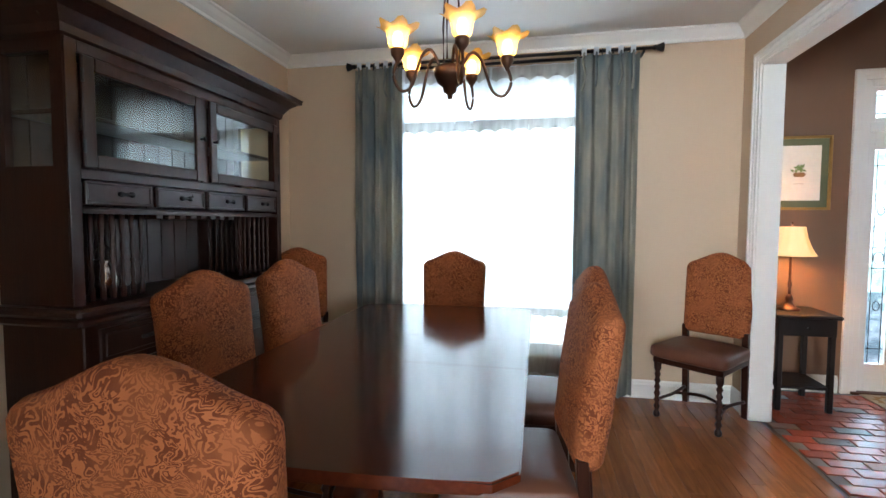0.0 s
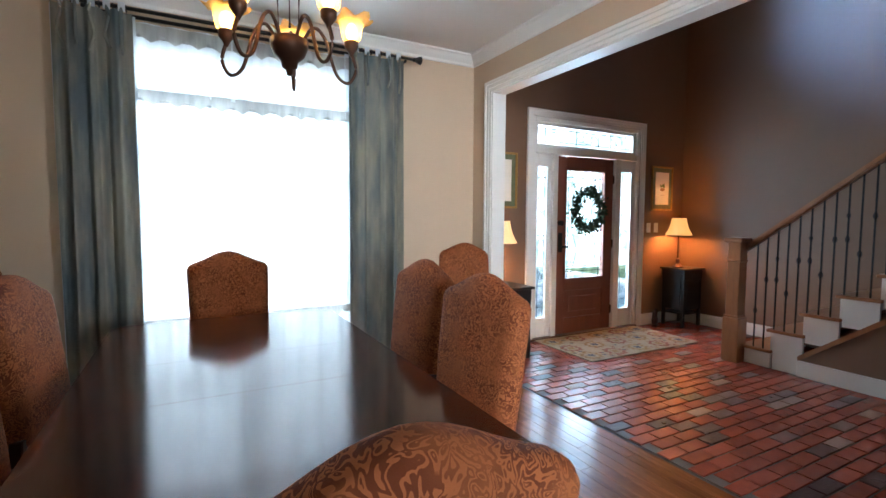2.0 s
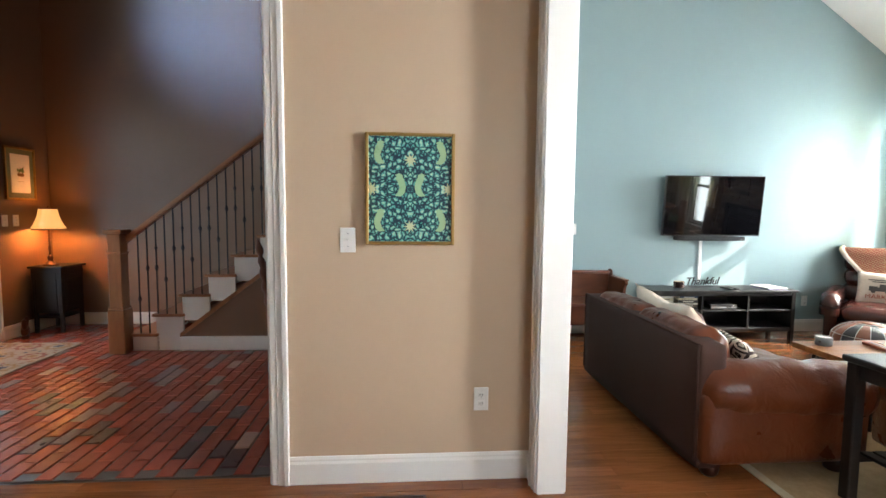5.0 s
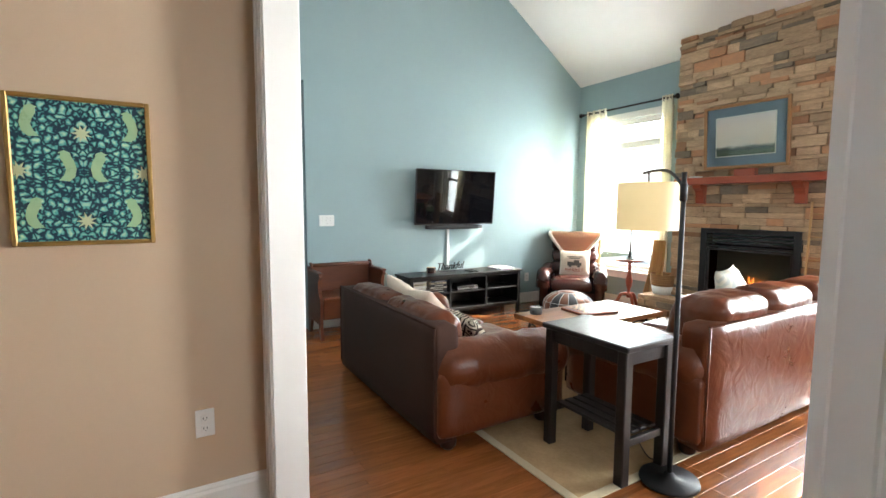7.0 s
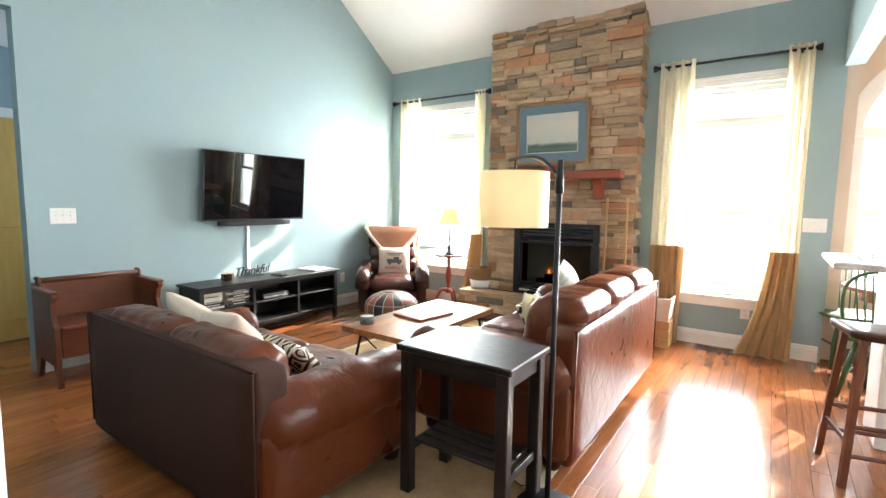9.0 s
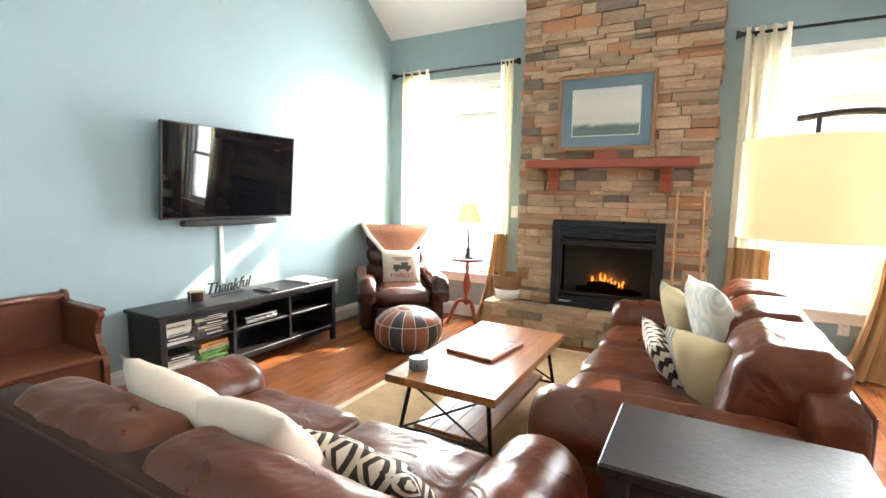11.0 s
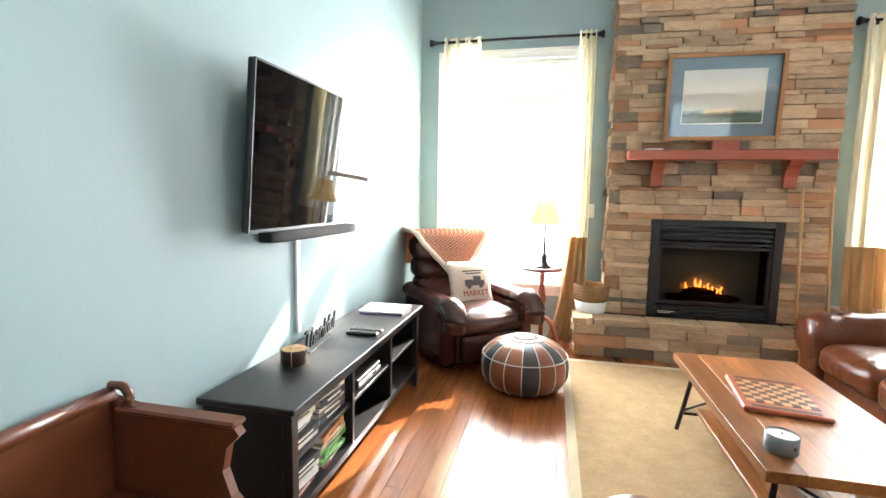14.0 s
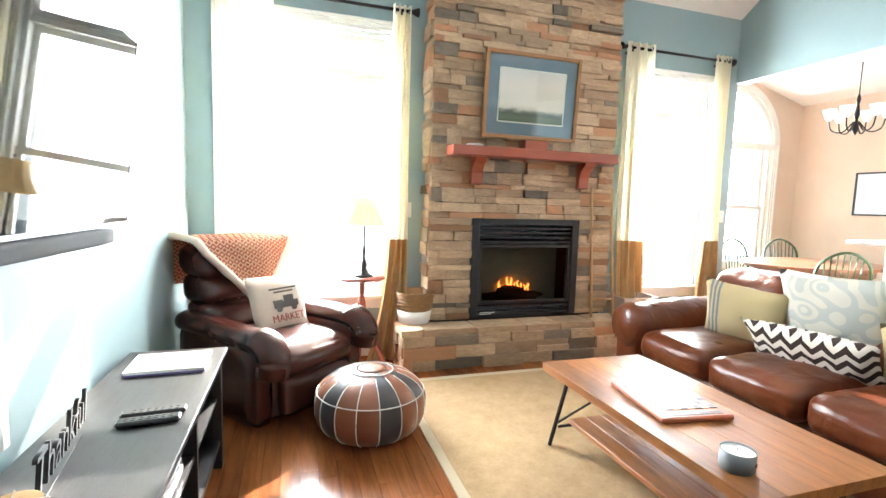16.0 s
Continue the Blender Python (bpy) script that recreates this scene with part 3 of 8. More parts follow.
for s, e, o in (((XL, YW, 0), (XR, YW, 0), (0, -1, 0)), ((XL, YB, 0), (XL, YW, 0), (1, 0, 0)), ((XR, YB, 0), (XR, 0.945, 0), (-1, 0, 0)),
                ((XR, 3.905, 0), (XR, YW, 0), (-1, 0, 0)), ((XL, YB, 0), (-0.385, YB, 0), (0, 1, 0)), ((1.69, YB, 0), (XR, YB, 0), (0, 1, 0)),
                ((XF, 3.82, 0), (XF, YF, 0), (1, 0, 0)), ((XF, YF, 0), (2.69, YF, 0), (0, -1, 0)), ((4.56, YF, 0), (XS, YF, 0), (0, -1, 0)),
                ((XS, 3.05, 0), (XS, YF, 0), (-1, 0, 0)), ((XT, YP, 0), (XT, -1.22, 0), (-1, 0, 0)), ((2.95, YP, 0), (XT, YP, 0), (0, 1, 0)),
                ((XB, YP, 0), (1.28, YP, 0), (0, 1, 0)), ((5.9, -2.5, 0), (5.9, -2.04, 0), (-1, 0, 0)), ((5.9, -1.12, 0), (5.9, YL, 0), (-1, 0, 0)), ((-2.15, -6.0, 0), (XB - 0.12, -6.0, 0), (0, 1, 0))):
    strip("baseboard", BASE, s, e, o, M["white"])
for s, e, o in (((XL, YW, 2.67), (XR, YW, 2.67), (0, -1, 0)), ((XL, YB, 2.67), (XL, YW, 2.67), (1, 0, 0)), ((XR, YB, 2.67), (XR, YW, 2.67), (-1, 0, 0)), ((XL, YB, 2.67), (XR, YB, 2.67), (0, 1, 0))):
    strip("trim_crown", CROWN, s, e, o, M["white"])


def casing(name, axis, face, way, a0, a1, ztop, w=0.085, zb=0.0, sill=False):
    """A stepped casing round an opening, on one face of a wall."""
    bm = bmesh.new()
    def at(a, d, z):
        return (a, face + way * d, z) if axis == "x" else (face + way * d, a, z)
    def bar(a, b, z0, z1, d):
        p, q = at(a, 0, z0), at(b, d, z1)
        box(bm, [min(u, v) for u, v in zip(p, q)], [max(u, v) for u, v in zip(p, q)], 0.003)
    for k, (i, o, d) in enumerate(((0.0, 0.03, 0.014), (0.03, 0.06, 0.019), (0.06, w, 0.027))):
        bar(a0 - o, a0 - i, zb, ztop + o, d)
        bar(a1 + i, a1 + o, zb, ztop + o, d)
        bar(a0 - i, a1 + i, ztop + i, ztop + o, d)
    if sill:
        bar(a0 - w - 0.02, a1 + w + 0.02, zb - 0.03, zb, 0.06)
        bar(a0 - w, a1 + w, zb - 0.11, zb - 0.03, 0.018)
    return part(name, bm, M["white"], kind="structure")


def lining(name, axis, c0, c1, a0, a1, ztop, zb=0.0, t=0.012):
    """Flat boards that line the inside of an opening."""
    bm = bmesh.new()
    for a, b, z0, z1 in ((a0, a0 + t, zb, ztop), (a1 - t, a1, zb, ztop), (a0 + t, a1 - t, ztop - t, ztop)):
        box(bm, (a, c0, z0) if axis == "x" else (c0, a, z0), (b, c1, z1) if axis == "x" else (c1, b, z1))
    return part(name, bm, M["white"], kind="structure")


casing("trim_opening_dining", "y", XR, -1, 1.03, 3.82, 2.40)
casing("trim_opening_foyer", "y", XF, 1, 1.03, 3.82, 2.40)
lining("trim_lining_foyer", "y", XR - 0.003, XF + 0.003, 1.03, 3.82, 2.40)
casing("trim_opening_living", "x", YB, 1, -0.30, 1.625, 2.40, w=0.068)
casing("trim_opening_rear", "x", YL, -1, -0.30, 1.625, 2.40)
lining("trim_lining_living", "x", YL - 0.003, YB + 0.003, -0.30, 1.625, 2.40)


def sash_window(name, face, way, x0, x1, z0, z1, transom=0.0, split=True, cols=1):
    """A window in an opening along x: frame, sill, two sashes with panes and, above, a transom light."""
    w = thing(name, Matrix(), "tall white-painted sash window with clear panes", "window")
    tagged(w, kind="structure")
    yo, yi = face - way * 0.11, face - way * 0.04
    y0, y1 = min(yo, yi), max(yo, yi)
    def bars(nm, a0, a1, b0, b1, t, d0, d1):
        bm = boxes(((a0, d0, b0), (a0 + t, d1, b1)), ((a1 - t, d0, b0), (a1, d1, b1)), ((a0 + t, d0, b0), (a1 - t, d1, b0 + t)), ((a0 + t, d0, b1 - t), (a1 - t, d1, b1)))
        return part(nm, bm, M["white"], w)
    bars("window_frame", x0, x1, z0, z1, 0.035, y0 - 0.02, y1 + 0.02)
    top = z1 - transom if transom else z1 - 0.035
    if transom:
        part("transom_bar", boxes(((x0 + 0.035, y0 - 0.01, top - 0.05), (x1 - 0.035, y1 + 0.015, top)), bev=0.004), M["white"], w)
        f = bars("transom_light", x0 + 0.035, x1 - 0.035, top, z1 - 0.035, 0.04, y0, y1)
        p = part("pane", boxes(((x0 + 0.07, y0 + 0.03, top + 0.03), (x1 - 0.07, y0 + 0.036, z1 - 0.07))), M["glass"], f)
        p.visible_shadow = False
        top -= 0.05
    n = cols
    step = (x1 - x0 - 0.07) / n
    midz = (z0 + top) / 2
    for i in range(n):
        a, b = x0 + 0.035 + i * step, x0 + 0.035 + (i + 1) * step
        for lo, hi, d in (((z0 + 0.035), midz + 0.02, 0.03), (midz - 0.02, top, 0.0)):
            s = bars("sash", a, b, lo, hi, 0.045, y0 + d, y0 + d + 0.03)
            p = part("pane", boxes(((a + 0.04, y0 + d + 0.012, lo + 0.04), (b - 0.04, y0 + d + 0.018, hi - 0.04))), M["glass"], s)
            p.visible_shadow = False
    return w


sash_window("window_1", YW, -1, -1.0, 0.85, 0.30, 2.45, 0.0, cols=2)
casing("trim_window", "x", YW, -1, -1.0, 0.85, 2.45, zb=0.30, sill=True)
sash_window("window_2", YP, 1, 3.24, 4.40, 0.50, 2.52, 0.33)
casing("trim_window", "x", YP, 1, 3.24, 4.40, 2.52, zb=0.50, sill=True)
sash_window("window_3", YP, 1, 0.10, 0.92, 0.50, 2.45, 0.33)
casing("trim_window", "x", YP, 1, 0.10, 0.92, 2.45, zb=0.50, sill=True)
sash_window("window_4", -6.0, 1, -1.70, -0.40, 0.55, 2.08, 0.0, cols=2)
casing("trim_window_arch", "x", -6.0, 1, -1.70, -0.40, 2.0, zb=0.55, w=0.085)
bm = bmesh.new()
for r0, r1, d in ((0.65, 0.735, 0.024), (0.60, 0.65, -0.03)):
    n = 20
    arcs = [[(-1.05 + r * math.cos(math.pi * i / n), 2.05 + r * math.sin(math.pi * i / n)) for i in range(n + 1)] for r in (r0, r1)]
    prism(bm, arcs[0] + arcs[1][::-1], "y", -6.0 + min(0, d), -6.0 + max(0.0005, d))
part("trim_arch", bm, M["white"], kind="structure")

# ---- dining room ----
def shear_y(bm, z0, k):
    for v in bm.verts:
        v.co.y -= max(0, v.co.z - z0) * k
    return bm


def dining_chair(m, label):
    """High camel-back side chair: patterned back, leather seat, twisted front legs."""
    c = thing("dining_chair", m, label, "chair", "dining chairs")
    bm = bmesh.new()
    pad(bm, (-0.234, -0.275, 0.55), (0.234, -0.175, 1.065), 0.045, n=16, puff=(0, 0.018, 0), wrinkle=0.003, seed=5)
    for v in bm.verts:
        u = max(0.0, (v.co.z - 0.80) / 0.265)
        v.co.z += 0.072 * u * (0.5 + 0.5 * math.cos(math.pi * min(1, abs(v.co.x) / 0.225)))
        v.co.x *= 0.93 + 0.07 * (v.co.z - 0.55) / 0.5
    part("backrest", shear_y(bm, 0.55, 0.12), M["chenille"], c, "patterned gold and rust chenille", True)
    bm = bmesh.new()
    pad(bm, (-0.245, -0.20, 0.42), (0.245, 0.25, 0.515), 0.035, n=10, puff=(0, 0, 0.02))
    part("seat", bm, M["seat_leather"], c, "brown leather seat", True)
    part("seat_frame", boxes(((-0.225, -0.2, 0.385), (0.225, 0.225, 0.425)), bev=0.006), M["darkwood"], c)
    for sx in (-1, 1):
        bm = bmesh.new()
        prof = [(0.014, 0), (0.022, 0.01), (0.022, 0.03), (0.012, 0.045)]
        for k in range(6):
            z = 0.055 + k * 0.045
            prof += [(0.013, z), (0.022, z + 0.02), (0.013, z + 0.04)]
        prof += [(0.022, 0.335), (0.024, 0.345), (0.024, 0.39)]
        lathe(bm, prof, (sx * 0.20, 0.20, 0), 12)
        part("leg", bm, M["darkwood"], c, "turned dark wood leg", True)
        bm = boxes(((sx * 0.20 - 0.02, -0.225, 0.0), (sx * 0.20 + 0.02, -0.185, 0.60)), bev=0.004)
        for v in bm.verts:
            if v.co.z < 0.2:
                v.co.y -= 0.04
        part("leg", bm, M["darkwood"], c)
        part("stretcher", tube(bmesh.new(), curve([(sx * 0.2, -0.225, 0.12), (sx * 0.17, 0.0, 0.13), (sx * 0.2, 0.2, 0.12)]), 0.011, 8), M["darkwood"], c, "", True)
    part("stretcher", tube(bmesh.new(), curve([(-0.175, 0, 0.13), (0, -0.03, 0.15), (0.175, 0, 0.13)]), 0.011, 8), M["darkwood"], c, "", True)
    return c


LBL = "camel-back dining chair in gold and rust patterned chenille, at the table"
chair = dining_chair(pose(-0.29, 1.215, 0, 0, 0, 2), LBL)
for x, y, a in ((-0.81, 2.04, -102), (-0.765, 2.69, -98), (0.255, 1.99, 97), (0.32, 2.665, 96), (-0.262, 3.43, 180)):
    copy_thing(chair, pose(x, y, 0, 0, 0, a))
for x, y, a, s in ((1.45, 3.785, 140, "beside the wide opening"), (-1.42, 3.66, -140, "in the corner")):
    tagged(copy_thing(chair, pose(x, y, 0, 0, 0, a)), "camel-back dining chair with brown leather seat " + s)

# table: a long top with clipped corners on a pedestal base
table = thing("dining_table", pose(-0.27, 2.395, 0), "long dark mahogany dining table with clipped corners, bare", "table")
def table_top(bm, x, y, c, z0, z1, bev):
    bow = [(-x + c + (2 * x - 2 * c) * i / 8, 0.03 * math.sin(math.pi * i / 8)) for i in range(9)]
    poly = [(p, -y - q) for p, q in bow] + [(x, -y + c), (x, y - c)] + [(-p, y + q) for p, q in bow] + [(-x, y - c), (-x, -y + c)]
    prism(bm, poly, "z", z0, z1)
    bmesh.ops.bevel(bm, geom=[e for e in bm.edges if abs(e.verts[0].co.z - e.verts[1].co.z) < 1e-5], offset=bev, segments=2, affect="EDGES")
    return bm
for y0, y1 in ((-1.06, -0.235), (-0.233, 0.233), (0.235, 1.06)):
    bm = table_top(bmesh.new(), 0.575, 1.075, 0.06, 0.742, 0.77, 0.005)
    for co, no in (((0, y0, 0), (0, -1, 0)), ((0, y1, 0), (0, 1, 0))):
        if abs(co[1]) < 1:
            g = bmesh.ops.bisect_plane(bm, geom=bm.verts[:] + bm.edges[:] + bm.faces[:], plane_co=co, plane_no=no, clear_outer=True)
            bmesh.ops.edgeloop_fill(bm, edges=[e for e in g["geom_cut"] if isinstance(e, bmesh.types.BMEdge)])
    part("tabletop", bm, M["tablewood"], table, "dark polished mahogany leaf")
part("apron", table_top(bmesh.new(), 0.53, 0.95, 0.06, 0.66, 0.741, 0.004), M["tablewood"], table)
for y in (-0.6, 0.6):
    part("pedestal", turned([(0.10, 0.08), (0.11, 0.12), (0.07, 0.18), (0.06, 0.25), (0.10, 0.36), (0.09, 0.44), (0.06, 0.5), (0.08, 0.58), (0.14, 0.63), (0.14, 0.66)], (0, y, 0), 20), M["tablewood"], table, "", True)
    for sx in (-1, 1):
        part("foot", tube(bmesh.new(), curve([(0, y, 0.14), (sx * 0.2, y, 0.12), (sx * 0.36, y, 0.04), (sx * 0.44, y, 0.03)]), [0.05] * 16 + [0.04] * 9, 8), M["tablewood"], table, "", True)

# hutch: local x runs along the front, y to the wall
hutch = thing("hutch", pose(-1.455, 2.58, 0, 0, 0, 90) @ Matrix.Diagonal((1, 1, 1.028, 1)), "tall dark-stained wooden hutch with glass doors and plate racks", "hutch")
HW = 0.765
D = 0.352
part("base", boxes(((-HW - 0.03, -0.08, 0.0), (HW + 0.03, D, 0.10)), ((-HW, -0.05, 0.10), (HW, D, 0.94)), bev=0.006), M["darkwood"], hutch)
part("counter", boxes(((-HW - 0.05, -0.09, 0.94), (HW + 0.05, D, 0.98)), bev=0.012), M["darkwood"], hutch)
part("waist_moulding", boxes(((-HW - 0.035, -0.075, 0.905), (HW + 0.035, D, 0.938)), bev=0.01), M["darkwood"], hutch)
for i in range(3):
    a = -HW + 0.06 + i * (2 * HW - 0.12) / 3
    b = a + (2 * HW - 0.12) / 3 - 0.03
    d = part("drawer", boxes(((a, -0.065, 0.75), (b, -0.048, 0.885)), ((a + 0.02, -0.072, 0.77), (b - 0.02, -0.062, 0.865)), bev=0.004), M["darkwood"], hutch)
    part("pull", tube(bmesh.new(), [((a + b) / 2 - 0.04, -0.09, 0.818), ((a + b) / 2 + 0.04, -0.09, 0.818)], 0.009, 8), M["iron"], d, "dark iron pull", True)
    d = part("door", boxes(((a, -0.065, 0.14), (a + 0.06, -0.048, 0.72)), ((b - 0.06, -0.065, 0.14), (b, -0.048, 0.72)), ((a + 0.06, -0.065, 0.14), (b - 0.06, -0.048, 0.20)), ((a + 0.06, -0.065, 0.66), (b - 0.06, -0.048, 0.72)), ((a + 0.05, -0.056, 0.19), (b - 0.05, -0.05, 0.69)), bev=0.004), M["darkwood"], hutch)
    part("knob", tube(bmesh.new(), [(b - 0.03, -0.065, 0.50), (b - 0.03, -0.085, 0.50), (b - 0.03, -0.095, 0.50)], [0.006, 0.009, 0.015], 10), M["iron"], d, "dark iron knob", True)
for sx in (-1, 1):
    side = part("side_panel", boxes(((sx * HW - (0.03 if sx > 0 else 0), 0.0, 0.98), (sx * HW + (0.03 if sx < 0 else 0), 0.06, 2.03)), ((sx * HW - (0.03 if sx > 0 else 0), D - 0.06, 0.98), (sx * HW + (0.03 if sx < 0 else 0), D, 2.03)),
         ((sx * HW - (0.03 if sx > 0 else 0), 0.06, 0.98), (sx * HW + (0.03 if sx < 0 else 0), D - 0.06, 1.52)), ((sx * HW - (0.03 if sx > 0 else 0), 0.06, 1.95), (sx * HW + (0.03 if sx < 0 else 0), D - 0.06, 2.03))), M["darkwood"], hutch)
    part("side_pane", boxes(((sx * (HW - 0.018) - 0.003, 0.055, 1.51), (sx * (HW - 0.018) + 0.003, D - 0.055, 1.96))), M["glass"], side, "clear glass side pane").visible_shadow = False
for i in range(15):
    part("back_board", boxes(((-HW + 0.03 + i * 0.0994, D - 0.02, 0.98), (-HW + 0.127 + i * 0.0994, D - 0.005, 2.03)), bev=0.003), M["darkwood"], hutch)
part("shelf", boxes(((-HW + 0.03, 0.04, 1.345), (HW - 0.03, D - 0.02, 1.37)), ((-HW + 0.03, 0.04, 1.485), (HW - 0.03, D - 0.02, 1.505)), bev=0.003), M["darkwood"], hutch)
part("shelf", boxes(((-HW + 0.03, 0.06, 1.725), (HW - 0.03, D - 0.03, 1.745)), bev=0.003), M["darkwood"], hutch)
part("top_panel", boxes(((-HW, 0.0, 2.03), (HW, D, 2.06))), M["darkwood"], hutch)
bm = bmesh.new()
prof = [(0.0, 2.0), (0.02, 2.01), (0.025, 2.04), (0.06, 2.085), (0.10, 2.115), (0.12, 2.12), (0.125, 2.15), (0.0, 2.15)]
ring = [[(-HW - d, D, z), (-HW - d, -d, z), (HW + d, -d, z), (HW + d, D, z)] for d, z in prof]
vv = [[bm.verts.new(p) for p in r] for r in ring]
for i in range(len(vv)):
    for k in range(3):
        a, b = vv[i], vv[(i + 1) % len(vv)]
        bm.faces.new((a[k], a[k + 1], b[k + 1], b[k]))
part("crown", bm, M["darkwood"], hutch)
part("crown_top", boxes(((-HW - 0.11, -0.11, 2.135), (HW + 0.11, D, 2.146))), M["darkwood"], hutch)
part("face_frame", boxes(((-HW, -0.012, 0.98), (-HW + 0.05, 0.0, 2.0)), ((HW - 0.05, -0.012, 0.98), (HW, 0.0, 2.0)), ((-HW + 0.05, -0.012, 1.955), (HW - 0.05, 0.0, 2.0)), ((-HW + 0.05, -0.012, 1.475), (HW - 0.05, 0.0, 1.515)),
     ((-0.025, -0.012, 1.515), (0.025, 0.0, 1.955)), ((-HW + 0.05, -0.012, 1.34), (HW - 0.05, 0.0, 1.36)), bev=0.002), M["darkwood"], hutch)
for sx, a, b in ((-1, -HW + 0.055, -0.028), (1, 0.028, HW - 0.055)):
    fr = boxes(((a, -0.03, 1.52), (a + 0.055, -0.013, 1.95)), ((b - 0.055, -0.03, 1.52), (b, -0.013, 1.95)), ((a + 0.055, -0.03, 1.52), (b - 0.055, -0.013, 1.575)), ((a + 0.055, -0.03, 1.895), (b - 0.055, -0.013, 1.95)), bev=0.004)
    d = part("glass_door", fr, M["darkwood"], hutch)
    part("pane", boxes(((a + 0.05, -0.022, 1.57), (b - 0.05, -0.018, 1.90))), M["glass"], d, "glass pane").visible_shadow = False
    kx = b - 0.025 if sx < 0 else a + 0.025
    part("knob", tube(bmesh.new(), [(kx, -0.03, 1.735), (kx, -0.055, 1.735), (kx, -0.06, 1.735)], [0.006, 0.008, 0.014], 10), M["iron"], d, "dark iron knob", True)
    hx = a if sx < 0 else b
    for z in (1.60, 1.87):
        part("hinge", tube(bmesh.new(), [(hx, -0.03, z - 0.025), (hx, -0.03, z + 0.025)], 0.006, 8), M["iron"], d)
for i in range(4):
    a = -HW + 0.06 + i * (2 * HW - 0.12) / 4
    b = a + (2 * HW - 0.12) / 4 - 0.03
    d = part("drawer", boxes(((a, -0.022, 1.375), (b, -0.002, 1.47)), bev=0.004), M["darkwood"], hutch)
    part("drawer_frame", boxes(((a, -0.03, 1.375), (b, -0.0222, 1.388)), ((a, -0.03, 1.457), (b, -0.0222, 1.47)), ((a, -0.03, 1.388), (a + 0.013, -0.0222, 1.457)), ((b - 0.013, -0.03, 1.388), (b, -0.0222, 1.457)), bev=0.003), M["darkwood"], d)
    cx = (a + b) / 2
    part("pull", tube(bmesh.new(), [(cx - 0.035, -0.05, 1.422), (cx - 0.025, -0.05, 1.422), (cx - 0.02, -0.05, 1.422), (cx + 0.02, -0.05, 1.422), (cx + 0.025, -0.05, 1.422), (cx + 0.035, -0.05, 1.422)], [0.01, 0.012, 0.006, 0.006, 0.012, 0.01], 8), M["iron"], d, "dark iron pull", True)
for side in (-1, 1):
    for i in range(7):
        for y in (0.05, 0.25):
            part("spindle", turned([(0.012, 0), (0.012, 0.05), (0.007, 0.065), (0.011, 0.10), (0.007, 0.145), (0.012, 0.158), (0.007, 0.17), (0.011, 0.22), (0.007, 0.26), (0.012, 0.31), (0.012, 0.365)], (side * (HW - 0.08 - i * 0.052), y, 0.98), 8), M["darkwood"], hutch, "", True)
for i in range(8):
    part("stemware_rail", boxes(((-0.30 + i * 0.078, 0.03, 1.322), (-0.255 + i * 0.078, 0.3, 1.346)), bev=0.003), M["darkwood"], hutch)

# silver pitcher on the hutch counter
pitcher = thing("pitcher", pose(-1.56, 2.055, 1.009), "small polished silver ribbed pitcher with a tall looped handle", "pitcher")
silver = surf("polished_silver", (0.75, 0.73, 0.70), scale=30, rough=0.18, metal=1.0)
part("body", turned([(0.03, 0), (0.04, 0.01), (0.055, 0.05), (0.058, 0.09), (0.048, 0.13), (0.04, 0.15), (0.045, 0.165), (0.042, 0.165), (0.036, 0.15)], seg=24), silver, pitcher, "", True)
part("handle", tube(bmesh.new(), curve([(-0.05, 0, 0.14), (-0.045, 0, 0.20), (0, 0, 0.235), (0.045, 0, 0.20), (0.05, 0, 0.14)]), 0.004, 8), silver, pitcher, "", True)

# glasses behind the hutch doors
for x, y in ((-1.63, 2.85), (-1.66, 2.98), (-1.63, 3.1), (-1.64, 2.3), (-1.67, 2.45)):
    g = thing("wine_glass", pose(x, y, 1.549), "clear stemmed wine glass inside the hutch", "glass", "glasses in the hutch")
    part("bowl", turned([(0.03, 0), (0.03, 0.003), (0.004, 0.008), (0.004, 0.07), (0.03, 0.09), (0.036, 0.13), (0.03, 0.17)], seg=14), M["glass"], g, "", True)

# curtain hardware and curtains
def drape(bm, x0, x1, y, z0, z1, folds, depth, flare=0.0, seed=0, nx=90, nz=26, thick=0.004, gather=None):
    """A hanging cloth with folds that wander on the way down."""
    grid = []
    for j in range(nz + 1):
        v = j / nz
        z = z1 + (z0 - z1) * v
        row = []
        for i in range(nx + 1):
            u = i / nx
            w = noise.noise(Vector((u * 5 + seed, v * 1.5, seed)))
            k = 1.0 + flare * v ** 5
            g = gather(v) if gather else 1.0
            x = (x0 + x1) / 2 + (u - 0.5) * (x1 - x0) * k * g + 0.006 * w
            ph = 2 * math.pi * folds * u + 1.2 * w * v
            d = depth * (0.75 + 0.5 * noise.noise(Vector((u * 9, seed, v)))) * (math.sin(ph) + 0.3 * math.sin(2.3 * ph + seed))
            row.append((x, y + d, z))
        grid.append(row)
    for s in (0, thick):
        vs = [[bm.verts.new((p[0], p[1] + s, p[2])) for p in row] for row in grid]
        for a, b in zip(vs, vs[1:]):
            for i in range(nx):
                bm.faces.new((a[i], a[i + 1], b[i + 1], b[i]))
    return bm


